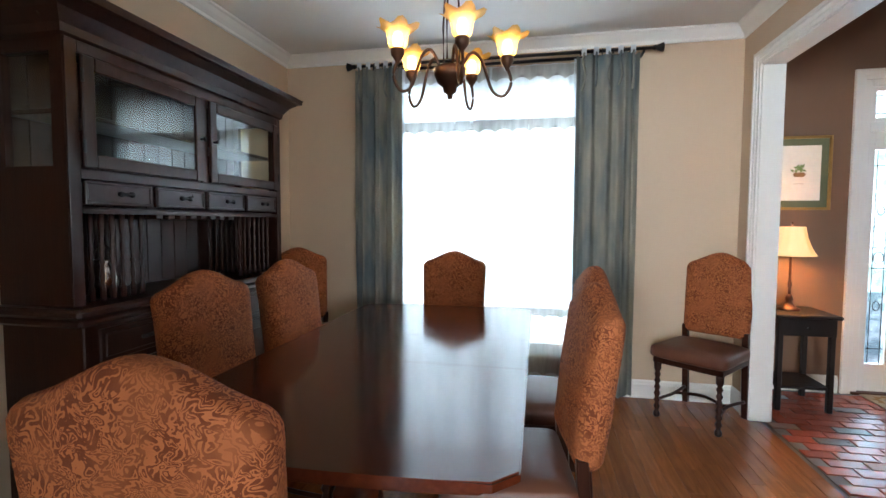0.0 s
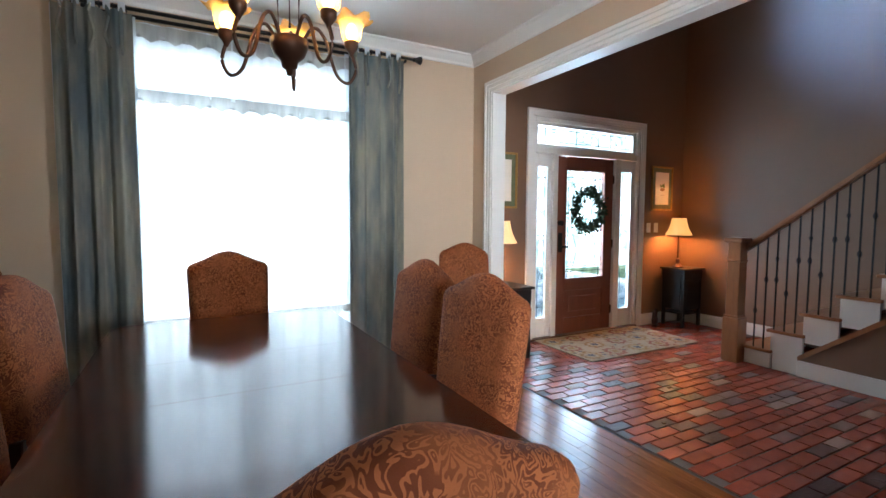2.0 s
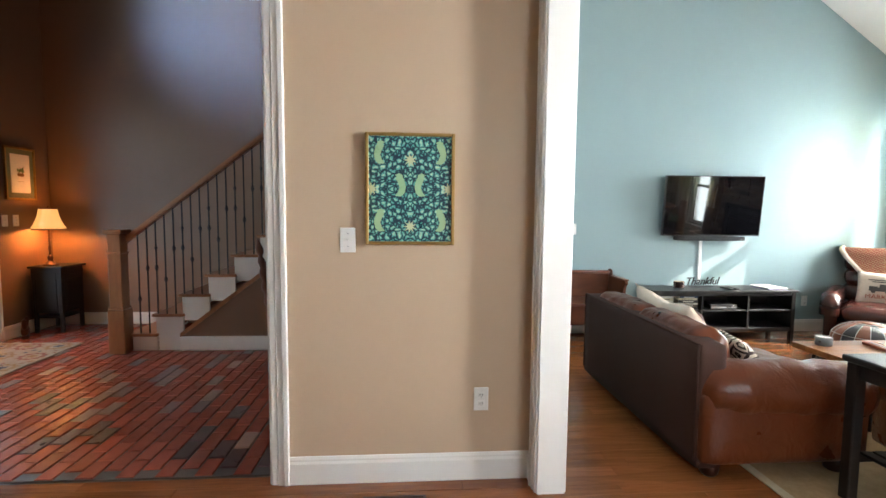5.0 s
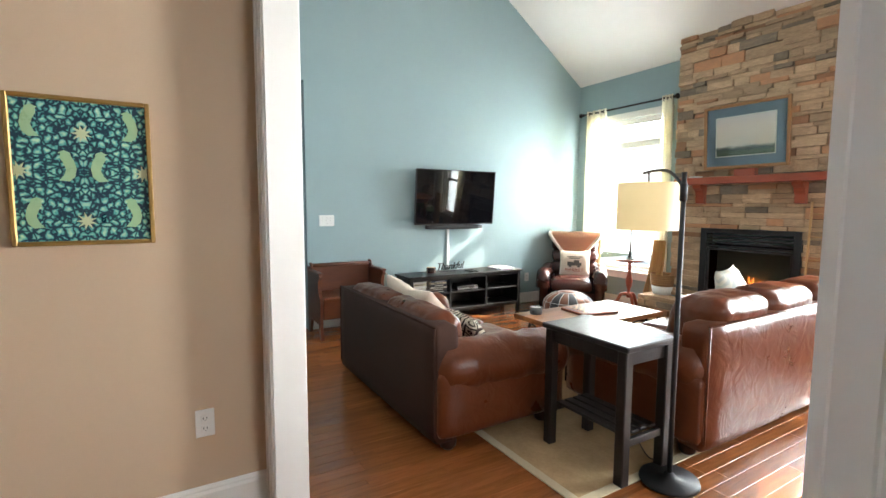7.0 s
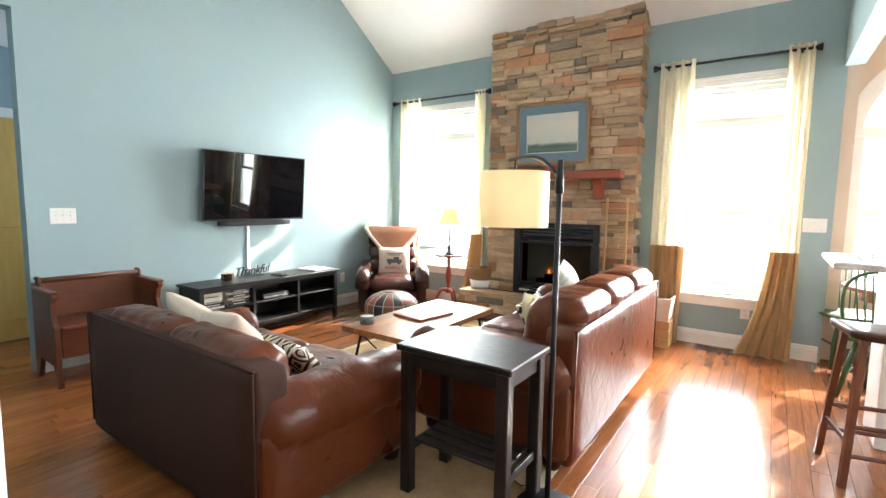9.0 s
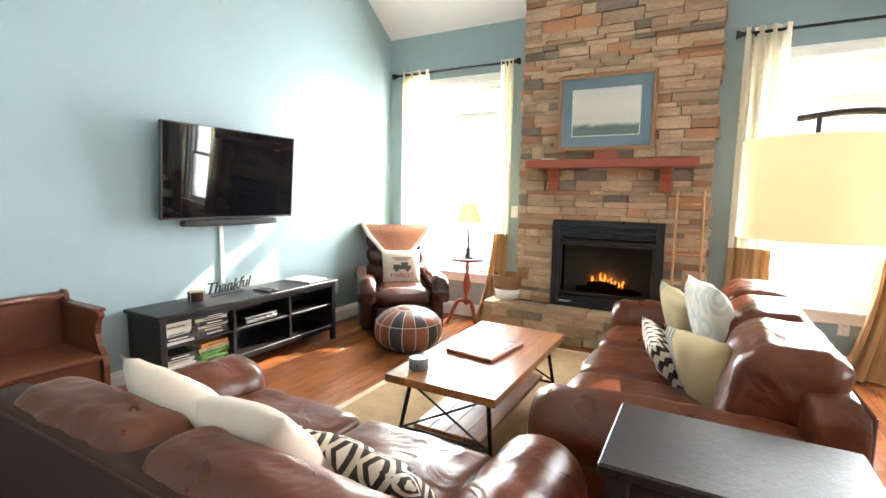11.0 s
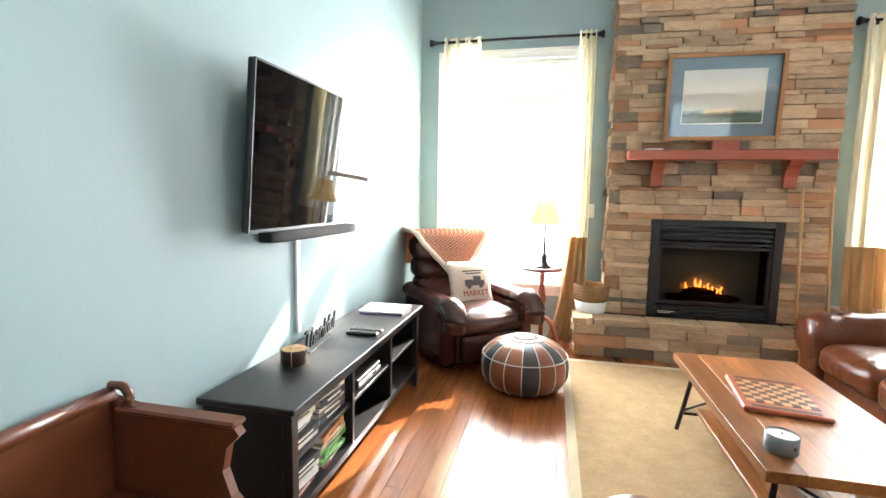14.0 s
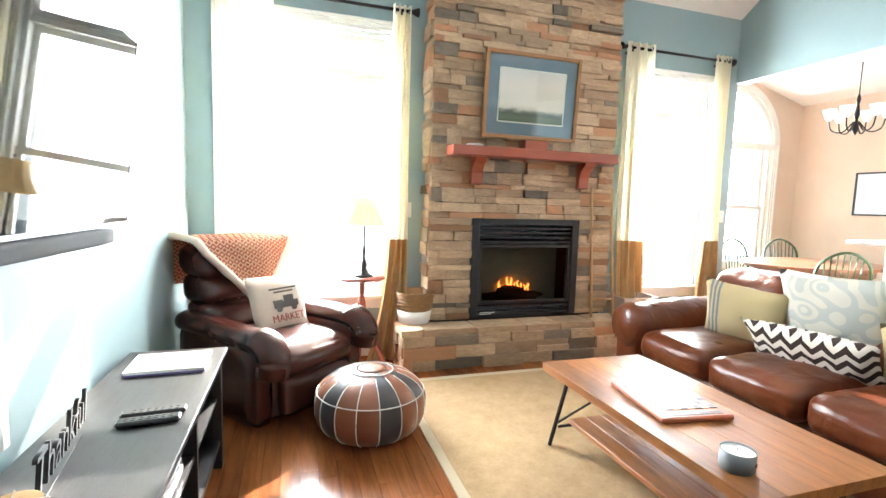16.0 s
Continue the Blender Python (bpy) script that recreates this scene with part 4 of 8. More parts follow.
def rod(name, x0, x1, y, z, label, wall_y):
    r = thing(name, pose((x0 + x1) / 2, y, z), label, "curtain rod")
    h = (x1 - x0) / 2
    part("pole", tube(bmesh.new(), [(-h + 0.05, 0, 0), (h - 0.05, 0, 0)], 0.012, 10), M["iron"], r, "", True)
    for s in (-1, 1):
        part("finial", tube(bmesh.new(), [(s * (h - 0.07), 0, 0), (s * (h - 0.055), 0, 0), (s * (h - 0.05), 0, 0), (s * (h - 0.02), 0, 0), (s * h, 0, 0), (s * (h + 0.004), 0, 0)], [0.012, 0.02, 0.014, 0.028, 0.034, 0.026], 12), M["iron"], r, "", True)
        part("bracket", boxes(((s * (h - 0.13) - 0.008, min(0, wall_y - y), -0.03), (s * (h - 0.13) + 0.008, max(0, wall_y - y), -0.012)), bev=0.002), M["iron"], r)
    return r


rod("curtain_rod", -1.207, 1.20, 4.0, 2.61, "dark iron double curtain rod with flared finials", YW)
rod("sheer_rod", -1.0, 1.0, 4.055, 2.585, "thin dark iron rod for the sheer curtain", YW)
for x0, x1, s in ((-1.14, -0.745, 1), (0.60, 1.04, 4)):
    c = thing("curtain", Matrix(), "grey-blue satin curtain panel hanging in soft folds", "curtain", "dining room curtains")
    part("panel", drape(bmesh.new(), x0, x1, 3.985, 0.04, 2.58, 3.5, 0.045, 0.03, s), M["curtain_grey"], c, "", True)
    part("lining", drape(bmesh.new(), x0 - 0.012, x1 + 0.012, 4.042, 0.06, 2.58, 4, 0.006, 0.0, s + 2), M["sheer"], c, "white lining edge", True)
    for i in range(5):
        xx = x0 + 0.05 + (x1 - x0 - 0.10) * i / 4
        dx = 0.012 * math.sin(i * 2.1 + s)
        part("tie", tube(bmesh.new(), curve([(xx, 3.935, 2.585), (xx + dx, 3.93, 2.52), (xx - dx, 3.935, 2.42), (xx + dx * 1.5, 3.94, 2.31 + 0.03 * (i % 2))], 4), [0.004] + [0.009] * 11 + [0.007], 6), M["curtain_grey"], c, "", True)
        part("tab", boxes(((xx - 0.018, 3.955, 2.57), (xx + 0.018, 3.96, 2.625)), bev=0.001), M["sheer"], c, "white tab at the rod")
    for i in range(6):
        xx = x0 + 0.03 + (x1 - x0 - 0.06) * i / 5
        part("ring", tube(bmesh.new(), [(xx, 4.0 + 0.02 * math.cos(a * math.pi / 6), 2.605 + 0.02 * math.sin(a * math.pi / 6)) for a in range(13)], 0.003, 6), M["iron"], c)
sheer = thing("sheer_curtain", Matrix(), "white sheer curtain with lace bands over the dining window", "curtain")
part("panel", drape(bmesh.new(), -0.80, 0.66, 4.06, 2.13, 2.56, 9, 0.014, 0.0, 7, nx=140), M["sheer"], sheer, "", True)
part("panel", drape(bmesh.new(), -0.80, 0.66, 4.065, 0.12, 2.16, 8, 0.016, 0.0, 9, nx=140), M["sheer"], sheer, "", True)
for z0, z1, k in ((2.44, 2.55, 1), (2.05, 2.15, 2), (0.60, 0.68, 3), (0.14, 0.40, 4)):
    lace = drape(bmesh.new(), -0.80, 0.66, 4.045, z0, z1, 10, 0.006, 0.0, k + 40, nx=160, nz=4)
    for v in lace.verts:
        if v.co.z < z0 + 0.02:
            v.co.z += 0.03 * abs(math.sin(v.co.x * 24))
    part("lace_band", lace, M["lace"], sheer, "scalloped lace band", True)

# chandelier
ch = thing("chandelier", pose(-0.087, 2.56, DINING_TOP - 0.025), "bronze chandelier with five lit amber ruffled glass shades", "chandelier")
part("canopy", turned([(0.0, 0.025), (0.065, 0.025), (0.06, 0.015), (0.03, 0.0), (0.012, -0.01)], seg=20), M["bronze"], ch, "", True)
for a in range(3):
    an = a * 2 * math.pi / 3 + 0.4
    part("rod", tube(bmesh.new(), [(0.012 * math.cos(an), 0.012 * math.sin(an), -0.005), (0.05 * math.cos(an), 0.05 * math.sin(an), -0.45), (0.045 * math.cos(an), 0.045 * math.sin(an), -0.62)], 0.005, 8), M["bronze"], ch, "", True)
part("hub", turned([(0.0, -0.80), (0.012, -0.795), (0.014, -0.775), (0.03, -0.765), (0.035, -0.74), (0.06, -0.72), (0.075, -0.685), (0.078, -0.655), (0.05, -0.64), (0.02, -0.63), (0.0, -0.63)], seg=24), M["bronze"], ch, "", True)
for a in range(5):
    an = a * 2 * math.pi / 5 + 0.06
    u, w = math.cos(an), math.sin(an)
    arm = part("arm", tube(bmesh.new(), curve([(0.05 * u, 0.05 * w, -0.66), (0.10 * u, 0.10 * w, -0.585), (0.15 * u, 0.15 * w, -0.62), (0.20 * u, 0.20 * w, -0.76), (0.255 * u, 0.255 * w, -0.79), (0.29 * u, 0.29 * w, -0.73), (0.27 * u, 0.27 * w, -0.655)], 6), 0.0075, 8), M["bronze"], ch, "", True)
    part("cup", turned([(0.006, -0.66), (0.012, -0.645), (0.03, -0.62), (0.032, -0.595), (0.02, -0.585), (0.0, -0.585)], (0.27 * u, 0.27 * w, -0.015), 14), M["bronze"], arm, "", True)
    bm = bmesh.new()
    seg = 30
    rings = []
    for r, z, rf in ((0.026, -0.605, 0), (0.042, -0.575, 0), (0.047, -0.54, 0.0), (0.053, -0.515, 0.003), (0.076, -0.498, 0.010), (0.090, -0.496, 0.014)):
        rings.append([bm.verts.new((0.27 * u + (r + rf * math.cos(6 * 2 * math.pi * i / seg)) * math.cos(2 * math.pi * i / seg), 0.27 * w + (r + rf * math.cos(6 * 2 * math.pi * i / seg)) * math.sin(2 * math.pi * i / seg), z - 0.015 + rf * 0.8 * math.cos(6 * 2 * math.pi * i / seg + 0.6))) for i in range(seg)])
    for p, q in zip(rings, rings[1:]):
        for i in range(seg):
            bm.faces.new((p[i], p[(i + 1) % seg], q[(i + 1) % seg], q[i]))
    part("shade", bm, M["shade_amber"], arm, "lit amber ruffled glass shade", True)
    part("bulb", turned([(0.0, -0.59), (0.016, -0.58), (0.022, -0.55), (0.015, -0.525), (0.0, -0.515)], (0.27 * u, 0.27 * w, -0.015), 12), M["bulb"], arm, "", True)

# wall art beside the opening
art = thing("framed_art", pose(XR, 0.351, 1.473, 0, 0, -90), "gilt-framed teal print of paired pale green birds and foliage", "picture")
AW, AH = 0.215, 0.268
def frame_bars(w, h, t, d0, d1):
    return boxes(((-w, d0, -h), (-w + t, d1, h)), ((w - t, d0, -h), (w, d1, h)), ((-w + t, d0, h - t), (w - t, d1, h)), ((-w + t, d0, -h), (w - t, d1, -h + t)), bev=0.003)
part("frame", frame_bars(AW, AH, 0.016, -0.028, -0.002), M["gold"], art, "gilt frame")
am = surf("teal_foliage_print", (0.03, 0.10, 0.12), rough=0.3)
nt = am.node_tree
tca = node(nt, "ShaderNodeTexCoord")
mir = nt.nodes.new("ShaderNodeVectorMath")
mir.operation = "ABSOLUTE"
nt.links.new(tca.outputs["Object"], mir.inputs[0])
v1 = node(nt, "ShaderNodeTexVoronoi", Scale=42.0)
v1.feature = "DISTANCE_TO_EDGE"
wn = node(nt, "ShaderNodeTexNoise", Scale=30.0, Detail=2.0)
nt.links.new(mir.outputs[0], wn.inputs["Vector"])
mw = nt.nodes.new("ShaderNodeMixRGB")
mw.blend_type = "LINEAR_LIGHT"
mw.inputs[0].default_value = 0.02
nt.links.new(mir.outputs[0], mw.inputs[1])
nt.links.new(wn.outputs["Color"], mw.inputs[2])
nt.links.new(mw.outputs[0], v1.inputs["Vector"])
ra = node(nt, "ShaderNodeValToRGB")
ra.color_ramp.elements[0].position, ra.color_ramp.elements[1].position = 0.08, 0.42
ra.color_ramp.elements[0].color, ra.color_ramp.elements[1].color = (0.008, 0.03, 0.055, 1), (0.58, 0.72, 0.50, 1)
e = ra.color_ramp.elements.new(0.20)
e.color = (0.12, 0.42, 0.36, 1)
nt.links.new(v1.outputs["Distance"], ra.inputs[0])
nt.links.new(ra.outputs[0], bsdf(am).inputs["Base Color"])
part("print", boxes(((-AW + 0.014, -0.014, -AH + 0.014), (AW - 0.014, -0.006, AH - 0.014))), am, art, "teal foliage print")
pale = surf("pale_green_print", (0.42, 0.58, 0.32), (0.34, 0.50, 0.28), scale=30, rough=0.3)
cream_p = surf("cream_print", (0.62, 0.62, 0.36), scale=30, rough=0.3)
def bird(cx, cz, s):
    body = [(0.0, 0.06), (0.018, 0.052), (0.02, 0.04), (0.03, 0.02), (0.036, -0.01), (0.03, -0.04), (0.012, -0.058), (-0.02, -0.055), (-0.004, -0.035), (0.004, -0.012), (-0.004, 0.012), (-0.014, 0.03), (-0.012, 0.046), (-0.02, 0.05)]
    return prism(bmesh.new(), [(cx + s * p * 0.95, cz + q * 0.95) for p, q in body], "y", -0.0165, -0.0135)
for cx, cz, s in ((-0.14, 0.175, -1), (0.14, 0.175, 1), (-0.055, 0.02, 1), (0.055, 0.02, -1), (-0.14, -0.15, -1), (0.14, -0.15, 1)):
    part("bird_motif", bird(cx, cz, s), pale, art)
for cx, cz in ((0, 0.14), (0, -0.18), (-0.185, 0.0), (0.185, 0.0)):
    bm = bmesh.new()
    star = [((0.034 if i % 2 else 0.014) * math.cos(i * math.pi / 9), (0.034 if i % 2 else 0.014) * math.sin(i * math.pi / 9)) for i in range(18)]
    prism(bm, [(max(-AW + 0.018, min(AW - 0.018, cx + p)), cz + q) for p, q in star], "y", -0.0162, -0.0135)
    part("flower_motif", bm, cream_p, art)


def wall_plate(name, m, kind, label, cat):
    p = thing(name, m, label, cat)
    n = 1 if kind != "switch3" else 3
    w = 0.037 + 0.023 * (n - 1)
    part("plate", boxes(((-w, -0.006, -0.06), (w, 0.0, 0.06)), bev=0.002), M["plate"], p)
    if kind == "outlet":
        for z in (-0.022, 0.022):
            f = part("receptacle", boxes(((-0.017, -0.009, z - 0.015), (0.017, -0.005, z + 0.015)), bev=0.003), M["plate"], p)
            part("slots", boxes(((-0.008, -0.0098, z - 0.004), (-0.005, -0.0085, z + 0.006)), ((0.005, -0.0098, z - 0.004), (0.008, -0.0085, z + 0.006)), ((-0.002, -0.0098, z - 0.011), (0.002, -0.0085, z - 0.008))), M["slot"], f)
    else:
        for i in range(n):
            x = (i - (n - 1) / 2) * 0.046
            part("toggle", boxes(((x - 0.005, -0.018, -0.002), (x + 0.005, -0.005, 0.012)), bev=0.002), M["plate"], p)
            part("screw", boxes(((x - 0.003, -0.0075, 0.03), (x + 0.003, -0.006, 0.033)), ((x - 0.003, -0.0075, -0.033), (x + 0.003, -0.006, -0.03))), M["slot"], p)
    return p


wall_plate("light_switch", pose(XR, 0.652, 1.225, 0, 0, -90), "switch", "white toggle light switch on the tan wall", "light switch")
wall_plate("wall_outlet", pose(XR, -0.012, 0.42, 0, 0, -90), "outlet", "white wall outlet low on the tan wall", "outlet")
wall_plate("wall_outlet", pose(XL, 1.735, 0.60, 0, 0, 90), "outlet", "white wall outlet beside the dark hutch", "outlet")
vent = thing("floor_vent", pose(1.58, 0.42, 0.002, 0, 0, 90), "bronze slotted floor register in the oak floor", "floor vent")
part("frame", boxes(((-0.15, -0.055, 0), (0.15, -0.042, 0.004)), ((-0.15, 0.042, 0), (0.15, 0.055, 0.004)), ((-0.15, -0.042, 0), (-0.135, 0.042, 0.004)), ((0.135, -0.042, 0), (0.15, 0.042, 0.004))), M["bronze"], vent)
for i in range(18):
    part("slat", boxes(((-0.13 + i * 0.0148, -0.042, 0.0), (-0.123 + i * 0.0148, 0.042, 0.003))), M["bronze"], vent)

# ---- foyer ----
door = thing("door_1", pose(0, YF, 0), "front entrance set: mahogany door, leaded sidelights and transom", "door")
tagged(door, kind="structure")
y0, y1 = 0.0, 0.12
part("door_frame", boxes(((2.78, y0, 0), (2.83, y1, 2.45)), ((4.42, y0, 0), (4.47, y1, 2.45)), ((2.83, y0, 2.40), (4.42, y1, 2.45)), ((3.085, y0, 0), (3.155, y1, 2.06)), ((4.055, y0, 0), (4.125, y1, 2.06)), ((2.83, y0, 2.06), (4.42, y1, 2.13)), bev=0.004), M["white"], door)
part("threshold", boxes(((2.78, y0 - 0.03, 0.0), (4.47, y1, 0.02)), bev=0.004), M["bronze"], door)
for a, b in ((2.83, 3.085), (4.125, 4.42)):
    s = part("sidelight", boxes(((a, 0.03, 0.02), (a + 0.06, 0.08, 2.06)), ((b - 0.06, 0.03, 0.02), (b, 0.08, 2.06)), ((a + 0.06, 0.03, 0.02), (b - 0.06, 0.08, 0.24)), ((a + 0.06, 0.03, 1.92), (b - 0.06, 0.08, 2.06)), bev=0.004), M["white"], door, "white sidelight")
    part("pane", boxes(((a + 0.055, 0.05, 0.235), (b - 0.055, 0.056, 1.925))), M["leaded"], s, "leaded glass pane").visible_shadow = False
    c = (a + b) / 2
    lead = bmesh.new()
    for k in (-1, 1):
        tube(lead, [(c + k * (b - a - 0.12) * 0.3, 0.046, 0.24), (c + k * (b - a - 0.12) * 0.3, 0.046, 1.92)], 0.0035, 5)
    for z in (0.36, 1.0, 1.16, 1.80):
        tube(lead, [(a + 0.06, 0.046, z), (b - 0.06, 0.046, z)], 0.0035, 5)
    for z, r in ((1.08, 0.05), (0.7, 0.035), (1.45, 0.035)):
        tube(lead, [(c + r * 0.7 * math.cos(t * math.pi / 6), 0.046, z + r * math.sin(t * math.pi / 6)) for t in range(13)], 0.0035, 5)
    part("leading", lead, M["iron"], s)
tr = part("transom", boxes(((2.83, 0.03, 2.13), (2.88, 0.08, 2.40)), ((4.37, 0.03, 2.13), (4.42, 0.08, 2.40)), ((2.88, 0.03, 2.13), (4.37, 0.08, 2.165)), ((2.88, 0.03, 2.365), (4.37, 0.08, 2.40)), bev=0.004), M["white"], door, "white transom")
part("pane", boxes(((2.875, 0.05, 2.16), (4.375, 0.056, 2.37))), M["leaded"], tr, "leaded glass pane").visible_shadow = False
lead = bmesh.new()
for z in (2.20, 2.335):
    tube(lead, [(2.88, 0.046, z), (4.37, 0.046, z)], 0.004, 5)
for x in (3.0, 3.25, 3.45, 3.80, 4.0, 4.25):
    tube(lead, [(x, 0.046, 2.165), (x, 0.046, 2.365)], 0.004, 5)
for x, r in ((3.625, 0.06), (3.52, 0.04), (3.73, 0.04), (3.12, 0.04), (4.13, 0.04)):
    tube(lead, [(x + r * 1.3 * math.cos(t * math.pi / 6), 0.046, 2.267 + r * math.sin(t * math.pi / 6)) for t in range(13)], 0.004, 5)
part("leading", lead, M["iron"], tr)
leaf = part("door_leaf", boxes(((3.158, 0.035, 0.022), (3.305, 0.085, 2.055)), ((3.905, 0.035, 0.022), (4.052, 0.085, 2.055)), ((3.305, 0.035, 0.022), (3.905, 0.085, 0.20)), ((3.305, 0.035, 0.52), (3.905, 0.085, 0.66)), ((3.305, 0.035, 1.90), (3.905, 0.085, 2.055)), ((3.305, 0.05, 0.20), (3.905, 0.075, 0.52)), ((3.38, 0.04, 0.27), (3.83, 0.052, 0.45)), bev=0.005), M["doorwood"], door, "reddish mahogany door")
part("glass_moulding", boxes(((3.285, 0.025, 0.64), (3.31, 0.036, 1.92)), ((3.90, 0.025, 0.64), (3.925, 0.036, 1.92)), ((3.31, 0.025, 0.64), (3.90, 0.036, 0.665)), ((3.31, 0.025, 1.895), (3.90, 0.036, 1.92)), bev=0.003), M["doorwood"], leaf)
part("pane", boxes(((3.305, 0.058, 0.655), (3.905, 0.064, 1.905))), M["leaded"], leaf, "leaded glass pane").visible_shadow = False
lead = bmesh.new()
for x in (3.36, 3.85):
    tube(lead, [(x, 0.055, 0.66), (x, 0.055, 1.90)], 0.004, 5)
for z in (0.74, 0.80, 1.76, 1.82):
    tube(lead, [(3.305, 0.055, z), (3.905, 0.055, z)], 0.004, 5)
for x in (3.45, 3.76):
    tube(lead, curve([(x, 0.055, 0.80), (x + 0.04, 0.055, 1.0), (x - 0.04, 0.055, 1.3), (x, 0.055, 1.76)]), 0.004, 5)
part("leading", lead, M["iron"], leaf)
part("door_handle", boxes(((3.195, 0.012, 0.97), (3.245, 0.036, 1.19)), ((3.205, -0.02, 1.02), (3.225, 0.015, 1.04)), ((3.21, -0.03, 1.02), (3.30, -0.015, 1.045)), bev=0.004), M["iron"], leaf, "dark iron lever and lock")
part("deadbolt", tube(bmesh.new(), [(3.22, 0.036, 1.30), (3.22, 0.0, 1.30)], 0.03, 14), M["iron"], leaf)
for z in (0.25, 1.05, 1.82):
    part("hinge", tube(bmesh.new(), [(4.053, 0.03, z - 0.05), (4.053, 0.03, z + 0.05)], 0.008, 8), M["iron"], leaf)
casing("trim_front_door", "x", YF, -1, 2.78, 4.47, 2.45, w=0.075)

# wreath on the door glass
wreath = thing("wreath", pose(3.605, YF + 0.0, 1.45, 90), "round leafy green wreath hung on the front door", "wreath")
bm = bmesh.new()
tube(bm, [(0.19 * math.cos(a * math.pi / 12), 0.19 * math.sin(a * math.pi / 12), 0) for a in range(25)], 0.014, 6)
part("hoop", bm, M["leaf"], wreath)
bm = bmesh.new()
rl = random.Random(11)
for i in range(950):
    a = rl.uniform(0, 2 * math.pi)
    r = 0.20 + rl.gauss(0, 0.036)
    c = Vector((r * math.cos(a), r * math.sin(a), rl.uniform(-0.02, 0.05)))
    d = Vector((math.cos(a + rl.uniform(-1.4, 1.8)), math.sin(a + rl.uniform(-1.4, 1.8)), rl.uniform(-0.4, 0.6))).normalized() * rl.uniform(0.03, 0.06)
    s = d.cross(Vector((rl.uniform(-1, 1), rl.uniform(-1, 1), 1))).normalized() * 0.014
    bm.faces.new([bm.verts.new(p) for p in (c, c + d * 0.5 + s, c + d, c + d * 0.5 - s)])
part("leaves", bm, M["leaf"], wreath, "small dark green leaves")


def table_lamp(m, shade_mat, label, s=1.0, base=None):
    """Slim turned base with a bell shade."""
    base = base or M["bronze"]
    t = thing("table_lamp", m, label, "lamp", "table lamps")
    part("base", turned([(0.0, 0), (0.075 * s, 0), (0.075 * s, 0.012), (0.05 * s, 0.02), (0.03 * s, 0.045), (0.02 * s, 0.06), (0.028 * s, 0.085), (0.013 * s, 0.12)], seg=20), base, t, "", True)
    part("stem", turned([(0.012 * s, 0.11), (0.010 * s, 0.16), (0.015 * s, 0.19), (0.009 * s, 0.22), (0.009 * s, 0.34 * s + 0.08), (0.014 * s, 0.36 * s + 0.08), (0.0, 0.37 * s + 0.08)], seg=14), base, t, "", True)
    z0 = 0.33 * s + 0.08
    bm = bmesh.new()
    seg = 48
    rows = []
    for r, z in ((0.155, 0.0), (0.135, 0.035), (0.112, 0.085), (0.095, 0.14), (0.084, 0.20), (0.082, 0.215)):
        rows.append([bm.verts.new((s * r * (1 + 0.025 * math.cos(12 * 2 * math.pi * i / seg)) * math.cos(2 * math.pi * i / seg), s * r * (1 + 0.025 * math.cos(12 * 2 * math.pi * i / seg)) * math.sin(2 * math.pi * i / seg), z0 + z * s)) for i in range(seg)])
    for a, b in zip(rows, rows[1:]):
        for i in range(seg):
            bm.faces.new((a[i], a[(i + 1) % seg], b[(i + 1) % seg], b[i]))
    part("shade", bm, shade_mat, t, "pleated bell shade", True)
    part("finial", turned([(0.0, 0.025), (0.008, 0.015), (0.004, 0.0)], (0, 0, z0 + 0.225 * s), 10), base, t, "", True)
    return t


def side_table(m, w, d, h, label, shelf=True):
    t = thing("side_table", m, label, "table")
    part("top", boxes(((-w / 2, -d / 2, h - 0.025), (w / 2, d / 2, h)), bev=0.006), M["espresso"], t)
    part("drawer_box", boxes(((-w / 2 + 0.025, -d / 2 + 0.025, h - 0.15), (w / 2 - 0.025, d / 2 - 0.02, h - 0.026)), bev=0.003), M["espresso"], t)
    part("knob", tube(bmesh.new(), [(0, -d / 2 + 0.025, h - 0.09), (0, -d / 2 + 0.01, h - 0.09), (0, -d / 2 - 0.002, h - 0.09)], [0.005, 0.007, 0.012], 10), M["iron"], t)
    for sx in (-1, 1):
        for sy in (-1, 1):
            part("leg", boxes(((sx * (w / 2 - 0.045) - 0.018, sy * (d / 2 - 0.045) - 0.018, 0), (sx * (w / 2 - 0.045) + 0.018, sy * (d / 2 - 0.045) + 0.018, h - 0.026)), bev=0.004), M["espresso"], t)
    if shelf:
        part("shelf", boxes(((-w / 2 + 0.04, -d / 2 + 0.04, 0.16), (w / 2 - 0.04, d / 2 - 0.04, 0.18)), bev=0.003), M["espresso"], t)
    return t


side_table(pose(2.22, 4.24, 0), 0.42, 0.44, 0.70, "dark espresso wooden side table beside the front door")
table_lamp(pose(2.20, 4.27, 0.70), M["shade_lamp"], "lit brass table lamp with pleated cream bell shade")
lamp("table_lamp_light", "POINT", pose(2.20, 4.27, 1.20), 7, (1.0, 0.50, 0.18), radius=0.05)
cab = side_table(pose(5.05, 4.32, 0), 0.40, 0.36, 0.74, "black wooden side cabinet in the foyer corner", True)
part("body", boxes(((-0.168, -0.148, 0.22), (0.168, 0.155, 0.70)), bev=0.004), M["espresso"], cab)
part("door", boxes(((-0.115, -0.156, 0.25), (0.115, -0.149, 0.57)), ((-0.095, -0.160, 0.27), (0.095, -0.155, 0.55)), bev=0.002), M["espresso"], cab)
part("side_panel", boxes(((-0.176, -0.10, 0.25), (-0.169, 0.11, 0.67)), bev=0.002), M["espresso"], cab)
table_lamp(pose(4.98, 4.34, 0.74), M["shade_lamp"], "lit brass table lamp with pleated cream bell shade")
